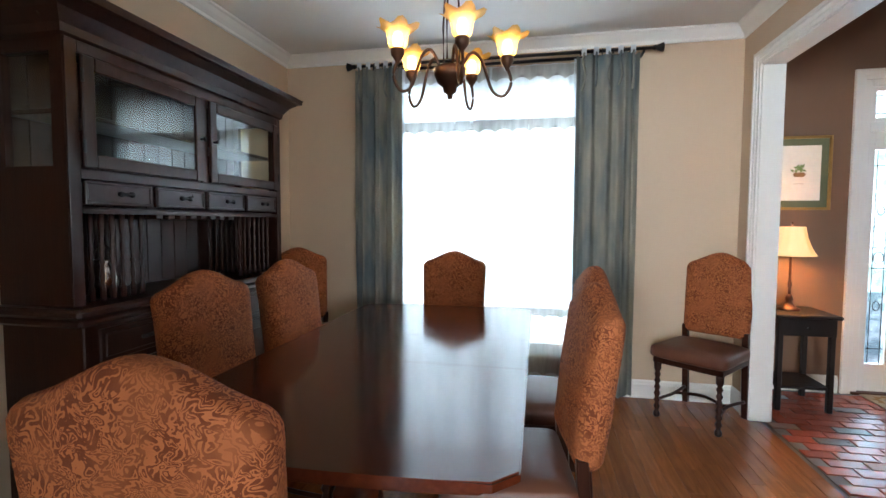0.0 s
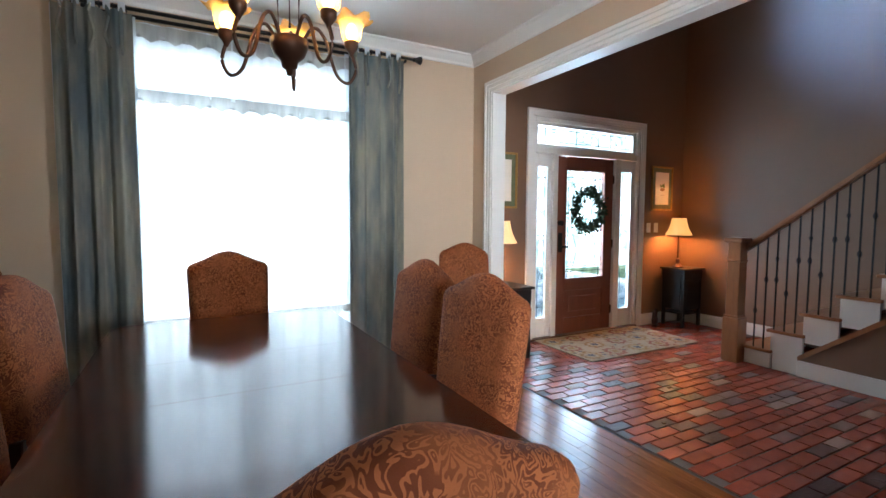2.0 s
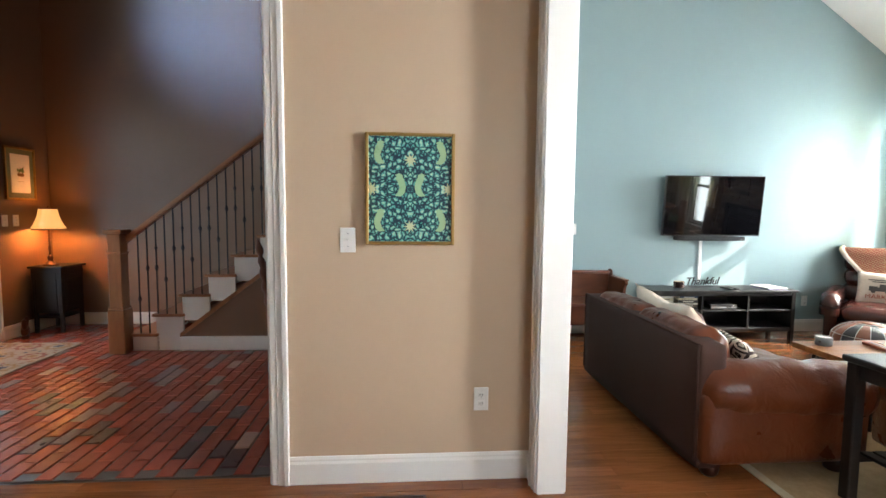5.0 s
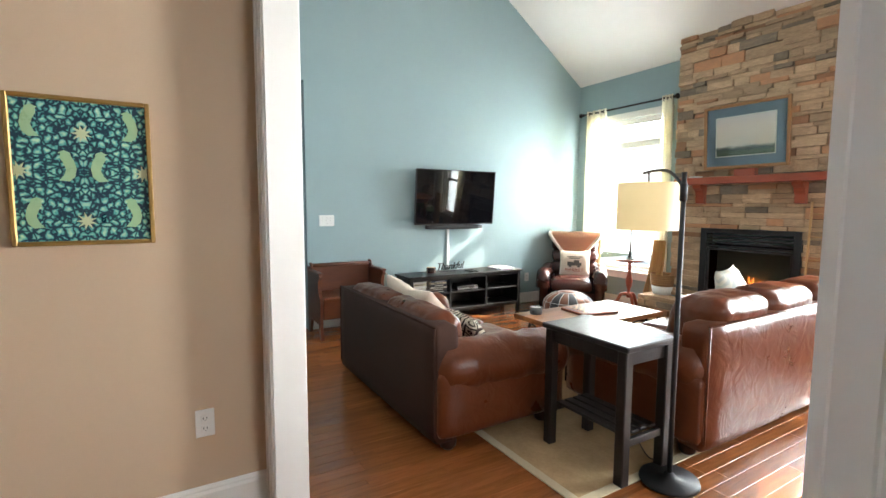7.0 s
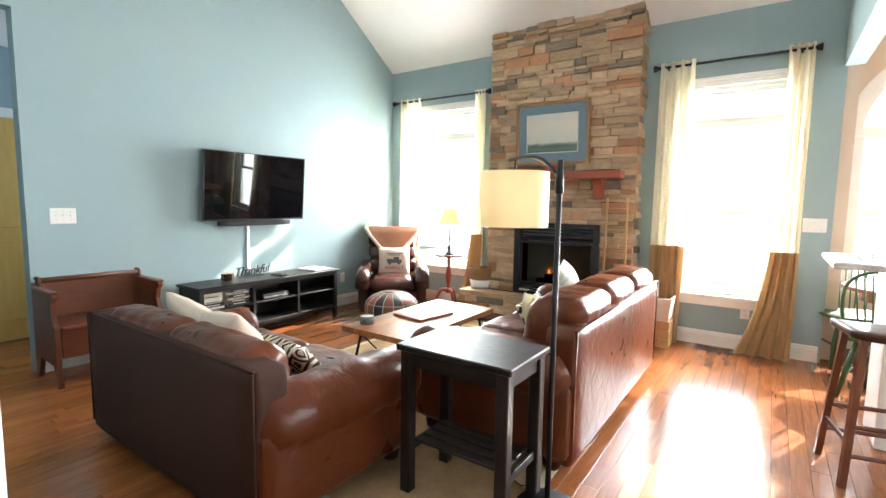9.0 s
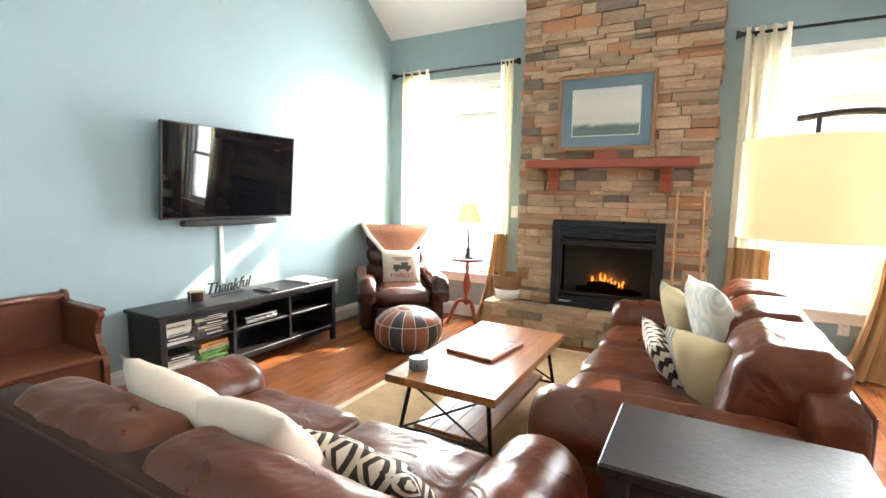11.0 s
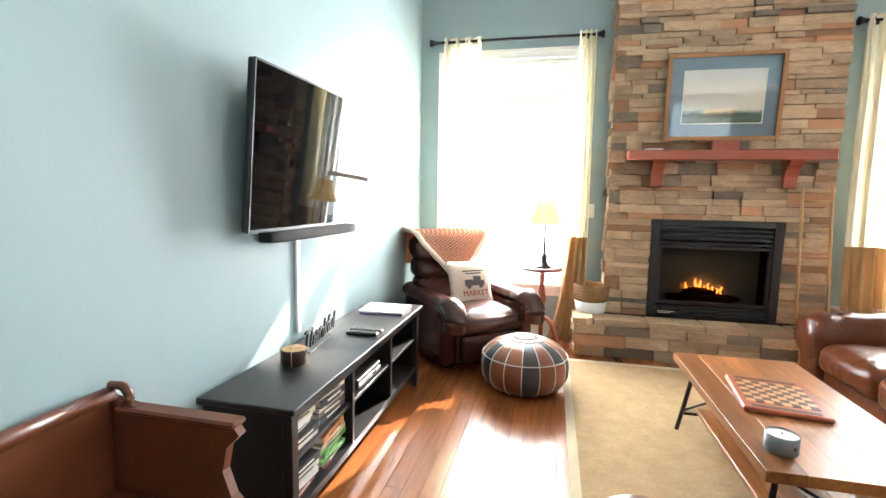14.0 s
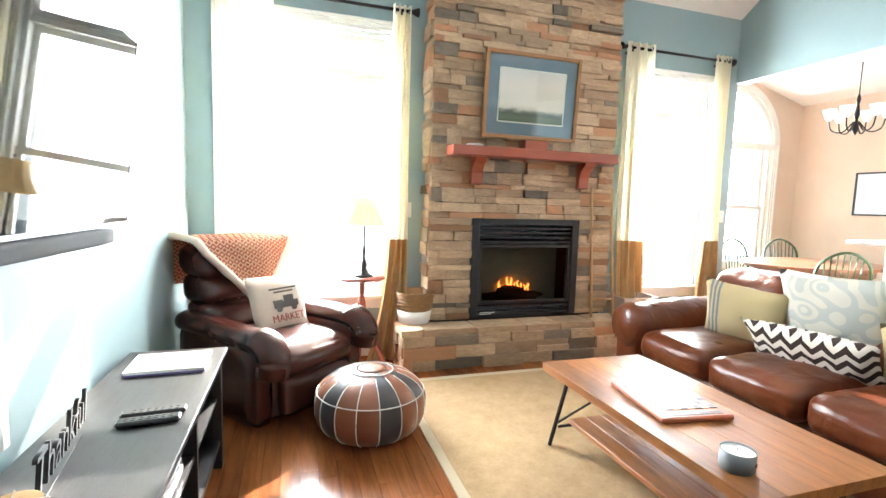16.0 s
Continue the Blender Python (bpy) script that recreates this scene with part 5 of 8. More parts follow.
lamp("table_lamp_light", "POINT", pose(4.98, 4.34, 1.22), 8, (1.0, 0.40, 0.11), radius=0.05)


def botanical(x, z, w, h, label):
    p = thing("framed_print", pose(x, YF, z), label, "picture", "botanical prints in the foyer")
    part("frame", frame_bars(w, h, 0.022, -0.025, -0.002), M["gold"], p, "thin gilt frame")
    part("mat_board", boxes(((-w + 0.02, -0.012, -h + 0.02), (w - 0.02, -0.006, h - 0.02))), M["sage"], p, "sage green mat")
    part("paper", boxes(((-w + 0.075, -0.016, -h + 0.075), (w - 0.075, -0.0125, h - 0.075))), M["paper"], p, "cream paper")
    rl = random.Random(int(x * 10))
    gm = surf("print_green", (0.16, 0.24, 0.07), rough=0.8)
    bmn = surf("print_brown", (0.25, 0.13, 0.05), rough=0.8)
    bm = bmesh.new()
    for i in range(14):
        a = rl.uniform(-0.3, math.pi + 0.3)
        r = rl.uniform(0.01, 0.05)
        cx, cz = r * math.cos(a), 0.02 + r * math.sin(a)
        b = rl.uniform(0, 6.28)
        prism(bm, [(cx + 0.02 * math.cos(b), cz + 0.02 * math.sin(b)), (cx - 0.008 * math.sin(b), cz + 0.008 * math.cos(b)), (cx - 0.02 * math.cos(b), cz - 0.02 * math.sin(b)), (cx + 0.008 * math.sin(b), cz - 0.008 * math.cos(b))], "y", -0.0185 - 0.0001 * i, -0.0162)
    part("leaf_drawing", bm, gm, p)
    bm = bmesh.new()
    prism(bm, [(-0.03, -0.03), (0.03, -0.03), (0.045, -0.01), (0.03, 0.005), (-0.03, 0.005), (-0.045, -0.01)], "y", -0.0205, -0.0163)
    prism(bm, [(-0.035, -0.085), (0.035, -0.085), (0.035, -0.082), (-0.035, -0.082)], "y", -0.0182, -0.0163)
    part("nest_drawing", bm, bmn, p)


botanical(2.35, 1.745, 0.225, 0.29, "gilt-framed botanical print with sage green mat")
botanical(4.88, 1.74, 0.20, 0.28, "gilt-framed botanical print above the corner lamp")
wall_plate("light_switch", pose(4.66, YF, 1.24), "switch", "white light switch beside the front door", "light switch")
wall_plate("light_switch", pose(4.80, YF, 1.24), "switch", "white light switch beside the front door", "light switch")

# high-backed chair standing past the wide opening
fc = thing("side_chair", pose(2.62, 1.175, 0), "red-brown wooden side chair with turned posts and finials", "chair")
def foyer_post(x):
    prof = [(0.018, 0.0), (0.022, 0.03), (0.02, 0.42), (0.024, 0.46), (0.02, 0.50), (0.02, 0.56)]
    for k in range(5):
        z = 0.60 + k * 0.085
        prof += [(0.013, z), (0.024, z + 0.025), (0.024, z + 0.05), (0.013, z + 0.075)]
    prof += [(0.022, 1.05), (0.02, 1.07), (0.010, 1.085), (0.022, 1.11), (0.024, 1.13), (0.014, 1.16), (0.004, 1.19)]
    bm = turned(prof, (x, 0, 0), 12)
    for v in bm.verts:
        v.co.y += 0.14 * max(0.0, v.co.z - 0.45)
    return bm
for x in (-0.21, 0.21):
    part("back_post", foyer_post(x), M["benchwood"], fc, "turned post with a finial", True)
    part("leg", turned([(0.014, 0), (0.02, 0.03), (0.014, 0.08), (0.022, 0.2), (0.016, 0.3), (0.022, 0.41)], (x, -0.40, 0), 12), M["benchwood"], fc, "", True)
    part("stretcher", tube(bmesh.new(), [(x, -0.39, 0.16), (x, -0.01, 0.16)], 0.011, 8), M["benchwood"], fc, "", True)
for z in (0.62, 0.80, 0.98):
    part("back_slat", boxes(((-0.195, 0.14 * (z - 0.45) - 0.009, z), (0.195, 0.14 * (z - 0.45) + 0.009, z + 0.07)), bev=0.004), M["benchwood"], fc)
part("seat", boxes(((-0.235, -0.43, 0.41), (0.235, -0.025, 0.445)), bev=0.010), M["benchwood"], fc)

# patterned rug
rug = thing("entry_rug", pose(3.63, 4.09, 0.003), "cream entry rug with rust, gold and navy medallions", "rug")
rm = surf("rug_cream", (0.40, 0.35, 0.26), (0.28, 0.24, 0.17), scale=40, rough=0.95, bump=0.8, bump_scale=300, spec=0.1)
part("ground_weave", boxes(((-0.80, -0.43, 0), (0.80, 0.43, 0.009)), bev=0.003), rm, rug)
rm2, rm3, rm4 = surf("rug_rust", (0.20, 0.05, 0.02), rough=0.95), surf("rug_gold", (0.24, 0.14, 0.04), rough=0.95), surf("rug_navy", (0.03, 0.045, 0.07), rough=0.95)
rl = random.Random(21)
def motif(nm, mt, cx, cy, k, r0, r1, up):
    bm = bmesh.new()
    prism(bm, [(cx + (r0 if q % 2 else r1) * math.cos(q * math.pi / k), cy + (r0 if q % 2 else r1) * math.sin(q * math.pi / k)) for q in range(2 * k)], "z", 0.0085, up)
    part(nm, bm, mt, rug)
for i in range(15):
    cx, cy = -0.66 + (i % 5) * 0.33, -0.28 + (i // 5) * 0.28
    motif("medallion", (rm3, rm2)[i % 2], cx, cy, 10, 0.125, 0.09, 0.0100)
    motif("medallion", rm, cx, cy, 8, 0.085, 0.062, 0.0106)
    motif("medallion", (rm4, rm3)[i % 2], cx, cy, 6, 0.055, 0.028, 0.0112)
for i in range(130):
    motif("leaf_motif", (rm4, rm2, rm3)[i % 3], rl.uniform(-0.76, 0.76), rl.uniform(-0.40, 0.40), 5, rl.uniform(0.02, 0.034), 0.011, 0.0095 + i * 0.000002)

# rooster doorstop
rst = bmesh.new()
pad(rst, (-0.035, -0.06, 0.03), (0.035, 0.06, 0.13), 0.035, n=6)
tube(rst, [(0, 0.03, 0.1), (0, 0.06, 0.16), (0, 0.065, 0.20), (0, 0.09, 0.195)], [0.03, 0.022, 0.02, 0.005], 8)
tube(rst, curve([(0, -0.04, 0.10), (0, -0.08, 0.15), (0, -0.11, 0.19), (0, -0.13, 0.17)]), 0.02, 8)
box(rst, (-0.03, -0.04, 0), (0.03, 0.04, 0.03), 0.004)
r = part("doorstop", rst, M["bronze"], None, "", True)
r.matrix_world = pose(4.66, 4.40, 0.0, 0, 0, 120)
tagged(r, "dark cast-iron rooster doorstop on the brick floor", "doorstop")

# staircase
st = thing("staircase", pose(0, 0, 0), "oak-tread staircase with white risers and dark iron balusters", "staircase")
RISE, RUN, Y0, SX = 0.193, 0.25, 3.05, 4.15
N = 13
for i in range(N):
    z, y = 0.17 + RISE * i, Y0 - RUN * i
    part("tread", boxes(((SX - 0.03, y - RUN - 0.02, z - 0.028), (XS - 0.002, y + 0.03, z)), bev=0.008), M["oakrail"], st, "oak tread")
    part("riser", boxes(((SX, y - 0.018, max(0, z - RISE)), (XS - 0.002, y, z - 0.029))), M["white"], st, "white riser")
    part("stringer", boxes(((SX, y - RUN, max(0.0, z - RISE * 1.35) if i > 1 else 0.0), (SX + 0.03, y - 0.019, z - 0.029))), M["white"], st)
slope = RISE / RUN
bm = bmesh.new()
prism(bm, [(Y0 - 0.48, 0.0), (Y0 - RUN * N, 0.0), (Y0 - RUN * N, 0.17 + RISE * N - 0.40), (Y0 - 0.48, 0.17 + RISE * 1.92 - 0.40)], "x", SX - 0.012, SX - 0.0005)
part("spandrel", bm, M["brown"], st, "brown panel under the stairs")
bm = bmesh.new()
prism(bm, [(Y0 - 0.48, 0.13), (Y0 - 0.48, 0.175), (Y0 - RUN * N, 0.175 + slope * (RUN * N - 0.48)), (Y0 - RUN * N, 0.13 + slope * (RUN * N - 0.48))], "x", SX - 0.026, SX - 0.013)
part("skirt_trim", bm, M["oakrail"], st)
part("baseboard", boxes(((SX - 0.03, Y0 - RUN * N, 0), (SX - 0.013, Y0 - 0.48, 0.14)), bev=0.004), M["white"], st)
nx, ny = 4.10, 3.10
newel = part("newel_post", boxes(((nx - 0.075, ny - 0.075, 0), (nx + 0.075, ny + 0.075, 0.42)), ((nx - 0.06, ny - 0.06, 0.42), (nx + 0.06, ny + 0.06, 1.14)), ((nx - 0.07, ny - 0.07, 0.42), (nx + 0.07, ny + 0.07, 0.445)), ((nx - 0.07, ny - 0.07, 0.95), (nx + 0.07, ny + 0.07, 0.97)), ((nx - 0.085, ny - 0.085, 1.14), (nx + 0.085, ny + 0.085, 1.18)), bev=0.006), M["oakrail"], st, "square oak newel post")
bm = bmesh.new()
ra_, rb_ = (ny - 0.05, 1.08), (Y0 - RUN * N, 1.08 + slope * (ny - 0.05 - Y0 + RUN * N))
prism(bm, [(ra_[0], ra_[1] - 0.035), (ra_[0], ra_[1] + 0.03), (rb_[0], rb_[1] + 0.03), (rb_[0], rb_[1] - 0.035)], "x", nx + 0.02, nx + 0.085)
bmesh.ops.bevel(bm, geom=bm.edges[:], offset=0.012, segments=2, affect="EDGES")
part("handrail", bm, M["oakrail"], st, "oak handrail")
k = 0
for i in range(N):
    for j in range(3):
        y = Y0 - RUN * i - 0.02 - j * RUN / 3
        z = 0.17 + RISE * i
        top = 1.08 + slope * (ny - 0.05 - y) - 0.03
        if y > ny - 0.09:
            continue
        h = top - z
        zs = z + h * (0.35 if k % 3 == 0 else 0.62 if k % 3 == 1 else 0.5)
        prof = [(0.007, 0), (0.007, zs - z - 0.03), (0.014, zs - z - 0.012), (0.016, zs - z), (0.014, zs - z + 0.012), (0.007, zs - z + 0.03)]
        if k % 3 == 2:
            prof += [(0.007, h * 0.5 + 0.17), (0.015, h * 0.5 + 0.19), (0.007, h * 0.5 + 0.21)]
        prof += [(0.007, h)]
        part("baluster", turned(prof, (nx + 0.052, y, z), 6), M["iron"], st, "dark iron baluster")
        k += 1

# ---- living room ----
def sofa(m, length, depth, label, seats, back_mat, skirted):
    """Rolled-arm leather sofa; local x along it, front at +y, back plane at -y."""
    s = thing("sofa", m, label, "sofa", "leather sofas")
    L, B, F = length / 2, -depth / 2, depth / 2
    top_z = 0.74 if skirted else 0.715
    A = 0.27
    bm = bmesh.new()
    pad(bm, (-L + 0.04, B + 0.10, 0.09), (L - 0.04, F - 0.05, 0.32), 0.03, n=8)
    part("base", bm, M["leather"], s, "", True)
    bm = bmesh.new()
    pad(bm, (-L + 0.06, B, 0.055), (L - 0.06, B + 0.16, top_z), 0.03, n=12, puff=(0, 0.01, 0), wrinkle=0.006 if skirted else 0.002, seed=3, rough=4)
    part("back_frame", bm, back_mat, s, "plain back panel", True)
    bm = bmesh.new()
    tube(bm, [(-L + 0.075, B + 0.012, top_z - 0.008), (L - 0.075, B + 0.012, top_z - 0.008)], 0.007, 6)
    for sx in (-1, 1):
        tube(bm, [(sx * (L - 0.075), B + 0.006, 0.10), (sx * (L - 0.075), B + 0.006, top_z - 0.01)], 0.006, 6)
    part("piping", bm, back_mat, s, "", True)
    for sx in (-1, 1):
        bm = bmesh.new()
        x0, x1 = sorted((sx * (L - A + 0.03), sx * (L - 0.02)))
        pad(bm, (x0, B + 0.015, 0.09), (x1, F, 0.47), 0.04, n=10, puff=(0.012, 0, 0))
        arm = part("arm", bm, M["leather"], s, "", True)
        bm = bmesh.new()
        ys = [B + 0.02 + (F - 0.005 - B) * i / 16 for i in range(17)]
        rr = [0.115 + 0.035 * math.sin(min(1, i / 4) * math.pi / 2) + 0.004 * math.sin(i * 2.2) - (0.02 if i == 16 else 0) - (0.045 if i == 0 else 0) for i in range(17)]
        cx = sx * (L - A / 2 + 0.005)
        tube(bm, [(cx, y, (0.492 if skirted else 0.468) - 0.035 * (i / 16) ** 2) for i, y in enumerate(ys)], rr, 24)
        for v in bm.verts:
            n_ = noise.noise(v.co * 7 + Vector((sx * 5, 0, 0)))
            v.co += Vector((v.co.x - cx, 0, v.co.z - 0.5)).normalized() * (0.008 * n_ + 0.006 * noise.noise(Vector((v.co.x * 6, v.co.y * 30, v.co.z * 6))))
        part("arm_roll", bm, M["leather"], arm, "", True)
        bm = bmesh.new()
        for i in range(22):
            a = -0.35 * math.pi + 1.7 * math.pi * i / 21
            lathe(bm, [(0.006, 0.0), (0.004, 0.004), (0.0, 0.005)], (0, 0, 0), 6)
            for v in list(bm.verts)[-18:]:
                v.co = Vector((cx + 0.115 * math.cos(a) + v.co.x, F + 0.019 + v.co.z, (0.457 if skirted else 0.433) + 0.115 * math.sin(a) + v.co.y))
        part("nailheads", bm, M["bronze"], arm, "bronze nailhead trim")
        for sy in (B + 0.12, F - 0.1):
            part("foot", turned([(0.03, 0), (0.045, 0.015), (0.05, 0.05), (0.035, 0.09)], (sx * (L - 0.12), sy, 0), 14), M["darkwood"], s, "dark bun foot", True)
    w = (length - 2 * A + 0.02) / seats
    for i in range(seats):
        a = -L + A - 0.01 + i * w
        bm = bmesh.new()
        pad(bm, (a + 0.004, B + 0.22, 0.30), (a + w - 0.004, F + 0.01, 0.475), 0.06, n=22, puff=(0, 0.02, 0.02), wrinkle=0.007, seed=i + 2, rough=10)
        part("seat_cushion", bm, M["leather"], s, "creased leather cushion", True)
    wb = (length - 2 * A + 0.18) / seats
    for i in range(seats):
        a = -L + A - 0.09 + i * wb
        bm = bmesh.new()
        pad(bm, (a + 0.004, B + 0.075, 0.44), (a + wb - 0.004, B + (0.38 if skirted else 0.31), 0.85 if skirted else 0.75), 0.085, n=26, puff=(0.003, 0.022, 0.012), wrinkle=0.008, seed=i + 20, rough=9)
        shear_y(bm, 0.44, 0.16)
        part("back_cushion", bm, M["leather"], s, "puffed leather cushion", True)
    return s


sofa(pose(2.46, -1.56, 0, 0, 0, 180), 1.68, 0.92, "brown leather rolled-arm loveseat with plain cloth back", 2, M["leather_back"], False)
sofa(pose(1.368, -3.22, 0.01, 0, 0, -90), 2.04, 0.955, "brown leather rolled-arm sofa on the jute rug", 3, M["leather"], True)


def pillow(name, m, w, h, t, mat, label, seed=0):
    """A stuffed square cushion: thick in the middle, thin and eared at the seams."""
    p = thing(name, m, label, "pillow", "sofa pillows")
    bm = bmesh.new()
    n = 14
    front, back = [], []
    for j in range(n + 1):
        fr, bk = [], []
        for i in range(n + 1):
            u, v = -1 + 2 * i / n, -1 + 2 * j / n
            k = ((1 - u * u) * (1 - v * v)) ** 0.45
            pinch = 1 - 0.07 * (1 - u * u) * (abs(v) ** 3) - 0.07 * (1 - v * v) * (abs(u) ** 3)
            wr = 0.012 * noise.noise(Vector((u * 2.5 + seed, v * 2.5, seed)))
            x, z = u * w / 2 * pinch, v * h / 2 * pinch
            fr.append(bm.verts.new((x, -t / 2 * k + wr * (1 if k > 0.1 else 0), z)))
            bk.append(fr[-1] if i in (0, n) or j in (0, n) else bm.verts.new((x, t / 2 * k + wr, z)))
        front.append(fr)
        back.append(bk)
    for grid in (front, back):
        for j in range(n):
            for i in range(n):
                bm.faces.new((grid[j][i], grid[j][i + 1], grid[j + 1][i + 1], grid[j + 1][i]))
    part("cover", bm, mat, p, "", True)
    return p


def pattern_mat(name, c1, c2, kind):
    """Printed linen: zigzag, diamond, stripe or paisley, in the cushion's own x and z."""
    m = surf(name, c1, tuple(v * 0.9 for v in c1), scale=25, rough=0.9, bump=0.5, bump_scale=420)
    nt = m.node_tree
    L = nt.links.new
    tc = node(nt, "ShaderNodeTexCoord")
    sep = nt.nodes.new("ShaderNodeSeparateXYZ")
    L(tc.outputs["Object"], sep.inputs[0])
    def mth(op, a, b=None):
        n = nt.nodes.new("ShaderNodeMath")
        n.operation = op
        for i, v in enumerate((a, b)):
            if v is None:
                continue
            if isinstance(v, (int, float)):
                n.inputs[i].default_value = v
            else:
                L(v, n.inputs[i])
        return n.outputs[0]
    x, z = sep.outputs[0], sep.outputs[2]
    if kind == "zigzag":
        s = mth("ADD", z, mth("PINGPONG", x, 0.045))
        f = mth("GREATER_THAN", mth("FRACT", mth("MULTIPLY", s, 15.0)), 0.5)
    elif kind == "diamond":
        s = mth("ADD", mth("PINGPONG", z, 0.07), mth("PINGPONG", x, 0.06))
        f = mth("GREATER_THAN", mth("FRACT", mth("MULTIPLY", s, 24.0)), 0.5)
    elif kind == "weave":
        s = mth("ADD", mth("PINGPONG", z, 0.026), mth("PINGPONG", x, 0.022))
        f = mth("GREATER_THAN", mth("FRACT", mth("MULTIPLY", s, 42.0)), 0.55)
    elif kind == "stripe":
        band = mth("MULTIPLY", mth("LESS_THAN", x, -0.11), mth("GREATER_THAN", x, -0.19))
        f = mth("MULTIPLY", band, mth("GREATER_THAN", mth("FRACT", mth("MULTIPLY", x, 42.0)), 0.45))
    else:
        v = node(nt, "ShaderNodeTexVoronoi", Scale=8.0)
        v.feature = "SMOOTH_F1"
        L(tc.outputs["Object"], v.inputs["Vector"])
        f = mth("MULTIPLY", mth("GREATER_THAN", mth("SINE", mth("MULTIPLY", v.outputs["Distance"], 34.0)), 0.15), 0.8)
    mx = nt.nodes.new("ShaderNodeMixRGB")
    mx.inputs[1].default_value, mx.inputs[2].default_value = (*c1, 1), (*c2, 1)
    L(f, mx.inputs[0])
    L(mx.outputs[0], bsdf(m).inputs["Base Color"])
    return m


zig = pattern_mat("brown_zigzag_linen", (0.72, 0.67, 0.58), (0.035, 0.018, 0.012), "zigzag")
dia = pattern_mat("brown_diamond_linen", (0.68, 0.60, 0.48), (0.035, 0.018, 0.012), "diamond")
stri = pattern_mat("mustard_stripe_linen", (0.50, 0.40, 0.21), (0.17, 0.20, 0.22), "stripe")
pais = pattern_mat("blue_paisley_linen", (0.62, 0.59, 0.50), (0.44, 0.47, 0.44), "paisley")
pillow("throw_pillow", pose(2.66, -1.43, 0.625, 28, 16, 187), 0.44, 0.41, 0.17, M["cream"], "plump cream linen throw pillow on the loveseat", 1)
pillow("throw_pillow", pose(2.37, -1.45, 0.61, 30, -6, 178), 0.44, 0.41, 0.18, M["cream"], "plump cream linen throw pillow leaning on the loveseat", 2)
pillow("lumbar_pillow", pose(2.14, -1.61, 0.54, 42, 0, 174), 0.50, 0.30, 0.13, dia, "brown and cream diamond lumbar pillow", 3)
pillow("throw_pillow", pose(1.41, -3.63, 0.63, 22, 6, 114), 0.44, 0.42, 0.16, stri, "mustard throw pillow with blue-grey stripes", 4)
pillow("throw_pillow", pose(1.27, -3.23, 0.715, 18, 0, 106), 0.50, 0.48, 0.17, pais, "cream throw pillow with blue paisley", 5)
pillow("lumbar_pillow", pose(1.48, -3.20, 0.555, 38, 0, 100), 0.60, 0.30, 0.13, zig, "brown and cream zigzag lumbar pillow", 6)
pillow("throw_pillow", pose(1.28, -2.77, 0.605, 24, -6, 122), 0.44, 0.42, 0.16, stri, "mustard striped throw pillow on the sofa", 7)

# end table behind the loveseat
et = thing("end_table", pose(1.245, -1.91, 0), "tall dark espresso end table with worn top edges", "table")
part("top", boxes(((-0.29, -0.195, 0.675), (0.29, 0.195, 0.705)), bev=0.006), M["espresso"], et)
part("apron", boxes(((-0.255, -0.16, 0.60), (0.255, -0.14, 0.674)), ((-0.255, 0.14, 0.60), (0.255, 0.16, 0.674)), ((-0.255, -0.14, 0.60), (-0.235, 0.14, 0.674)), ((0.235, -0.14, 0.60), (0.255, 0.14, 0.674)), bev=0.002), M["espresso"], et)
for sx in (-1, 1):
    for sy in (-1, 1):
        part("leg", boxes(((sx * 0.245 - 0.027, sy * 0.155 - 0.027, 0.004), (sx * 0.245 + 0.027, sy * 0.155 + 0.027, 0.6745)), bev=0.005), M["espresso"], et)
    part("stretcher", boxes(((sx * 0.245 - 0.012, -0.128, 0.19), (sx * 0.245 + 0.012, 0.128, 0.23)), bev=0.003), M["espresso"], et)
part("shelf", boxes(*[((-0.23, -0.12 + i * 0.065, 0.232), (0.23, -0.07 + i * 0.065, 0.248)) for i in range(4)], bev=0.003), M["espresso"], et)

# arched floor lamp with a drum shade
fl = thing("floor_lamp", pose(0.90, -1.99, 0.004), "black arched floor lamp with a lit cream drum shade", "lamp")
part("base", turned([(0.0, 0.0), (0.135, 0.0), (0.14, 0.008), (0.135, 0.024), (0.03, 0.032), (0.02, 0.05)], seg=36), M["matte_black"], fl, "", True)
part("pole", tube(bmesh.new(), [(0, 0, 0.03), (0, 0, 1.515)], 0.012, 12), M["matte_black"], fl, "", True)
part("collar", turned([(0.0, 1.38), (0.017, 1.38), (0.017, 1.46), (0.012, 1.465)], seg=14), M["matte_black"], fl, "", True)
part("arm", tube(bmesh.new(), curve([(0, 0, 1.43), (0.03, -0.008, 1.475), (0.10, -0.028, 1.525), (0.18, -0.048, 1.535), (0.27, -0.07, 1.528)]), 0.008, 10), M["matte_black"], fl, "", True)
part("hanger", tube(bmesh.new(), [(0.228, -0.057, 1.53), (0.228, -0.057, 1.45)], 0.006, 8), M["matte_black"], fl)
bm = lathe(bmesh.new(), [(0.15, 1.235), (0.15, 1.475), (0.147, 1.475), (0.147, 1.235), (0.15, 1.235)], (0.228, -0.057, 0), 48)
bmesh.ops.remove_doubles(bm, verts=bm.verts, dist=0.0001)
part("shade", bm, M["shade_drum"], fl, "lit cream drum shade", True)
sp = bmesh.new()
for a in range(3):
    tube(sp, [(0.228, -0.057, 1.462), (0.228 + 0.147 * math.cos(a * 2.1), -0.057 + 0.147 * math.sin(a * 2.1), 1.462)], 0.003, 5)
part("spider", sp, M["matte_black"], fl)
part("bulb", turned([(0.0, 1.29), (0.028, 1.31), (0.03, 1.35), (0.015, 1.39), (0.014, 1.45)], (0.228, -0.057, 0), 14), M["bulb"], fl, "", True)
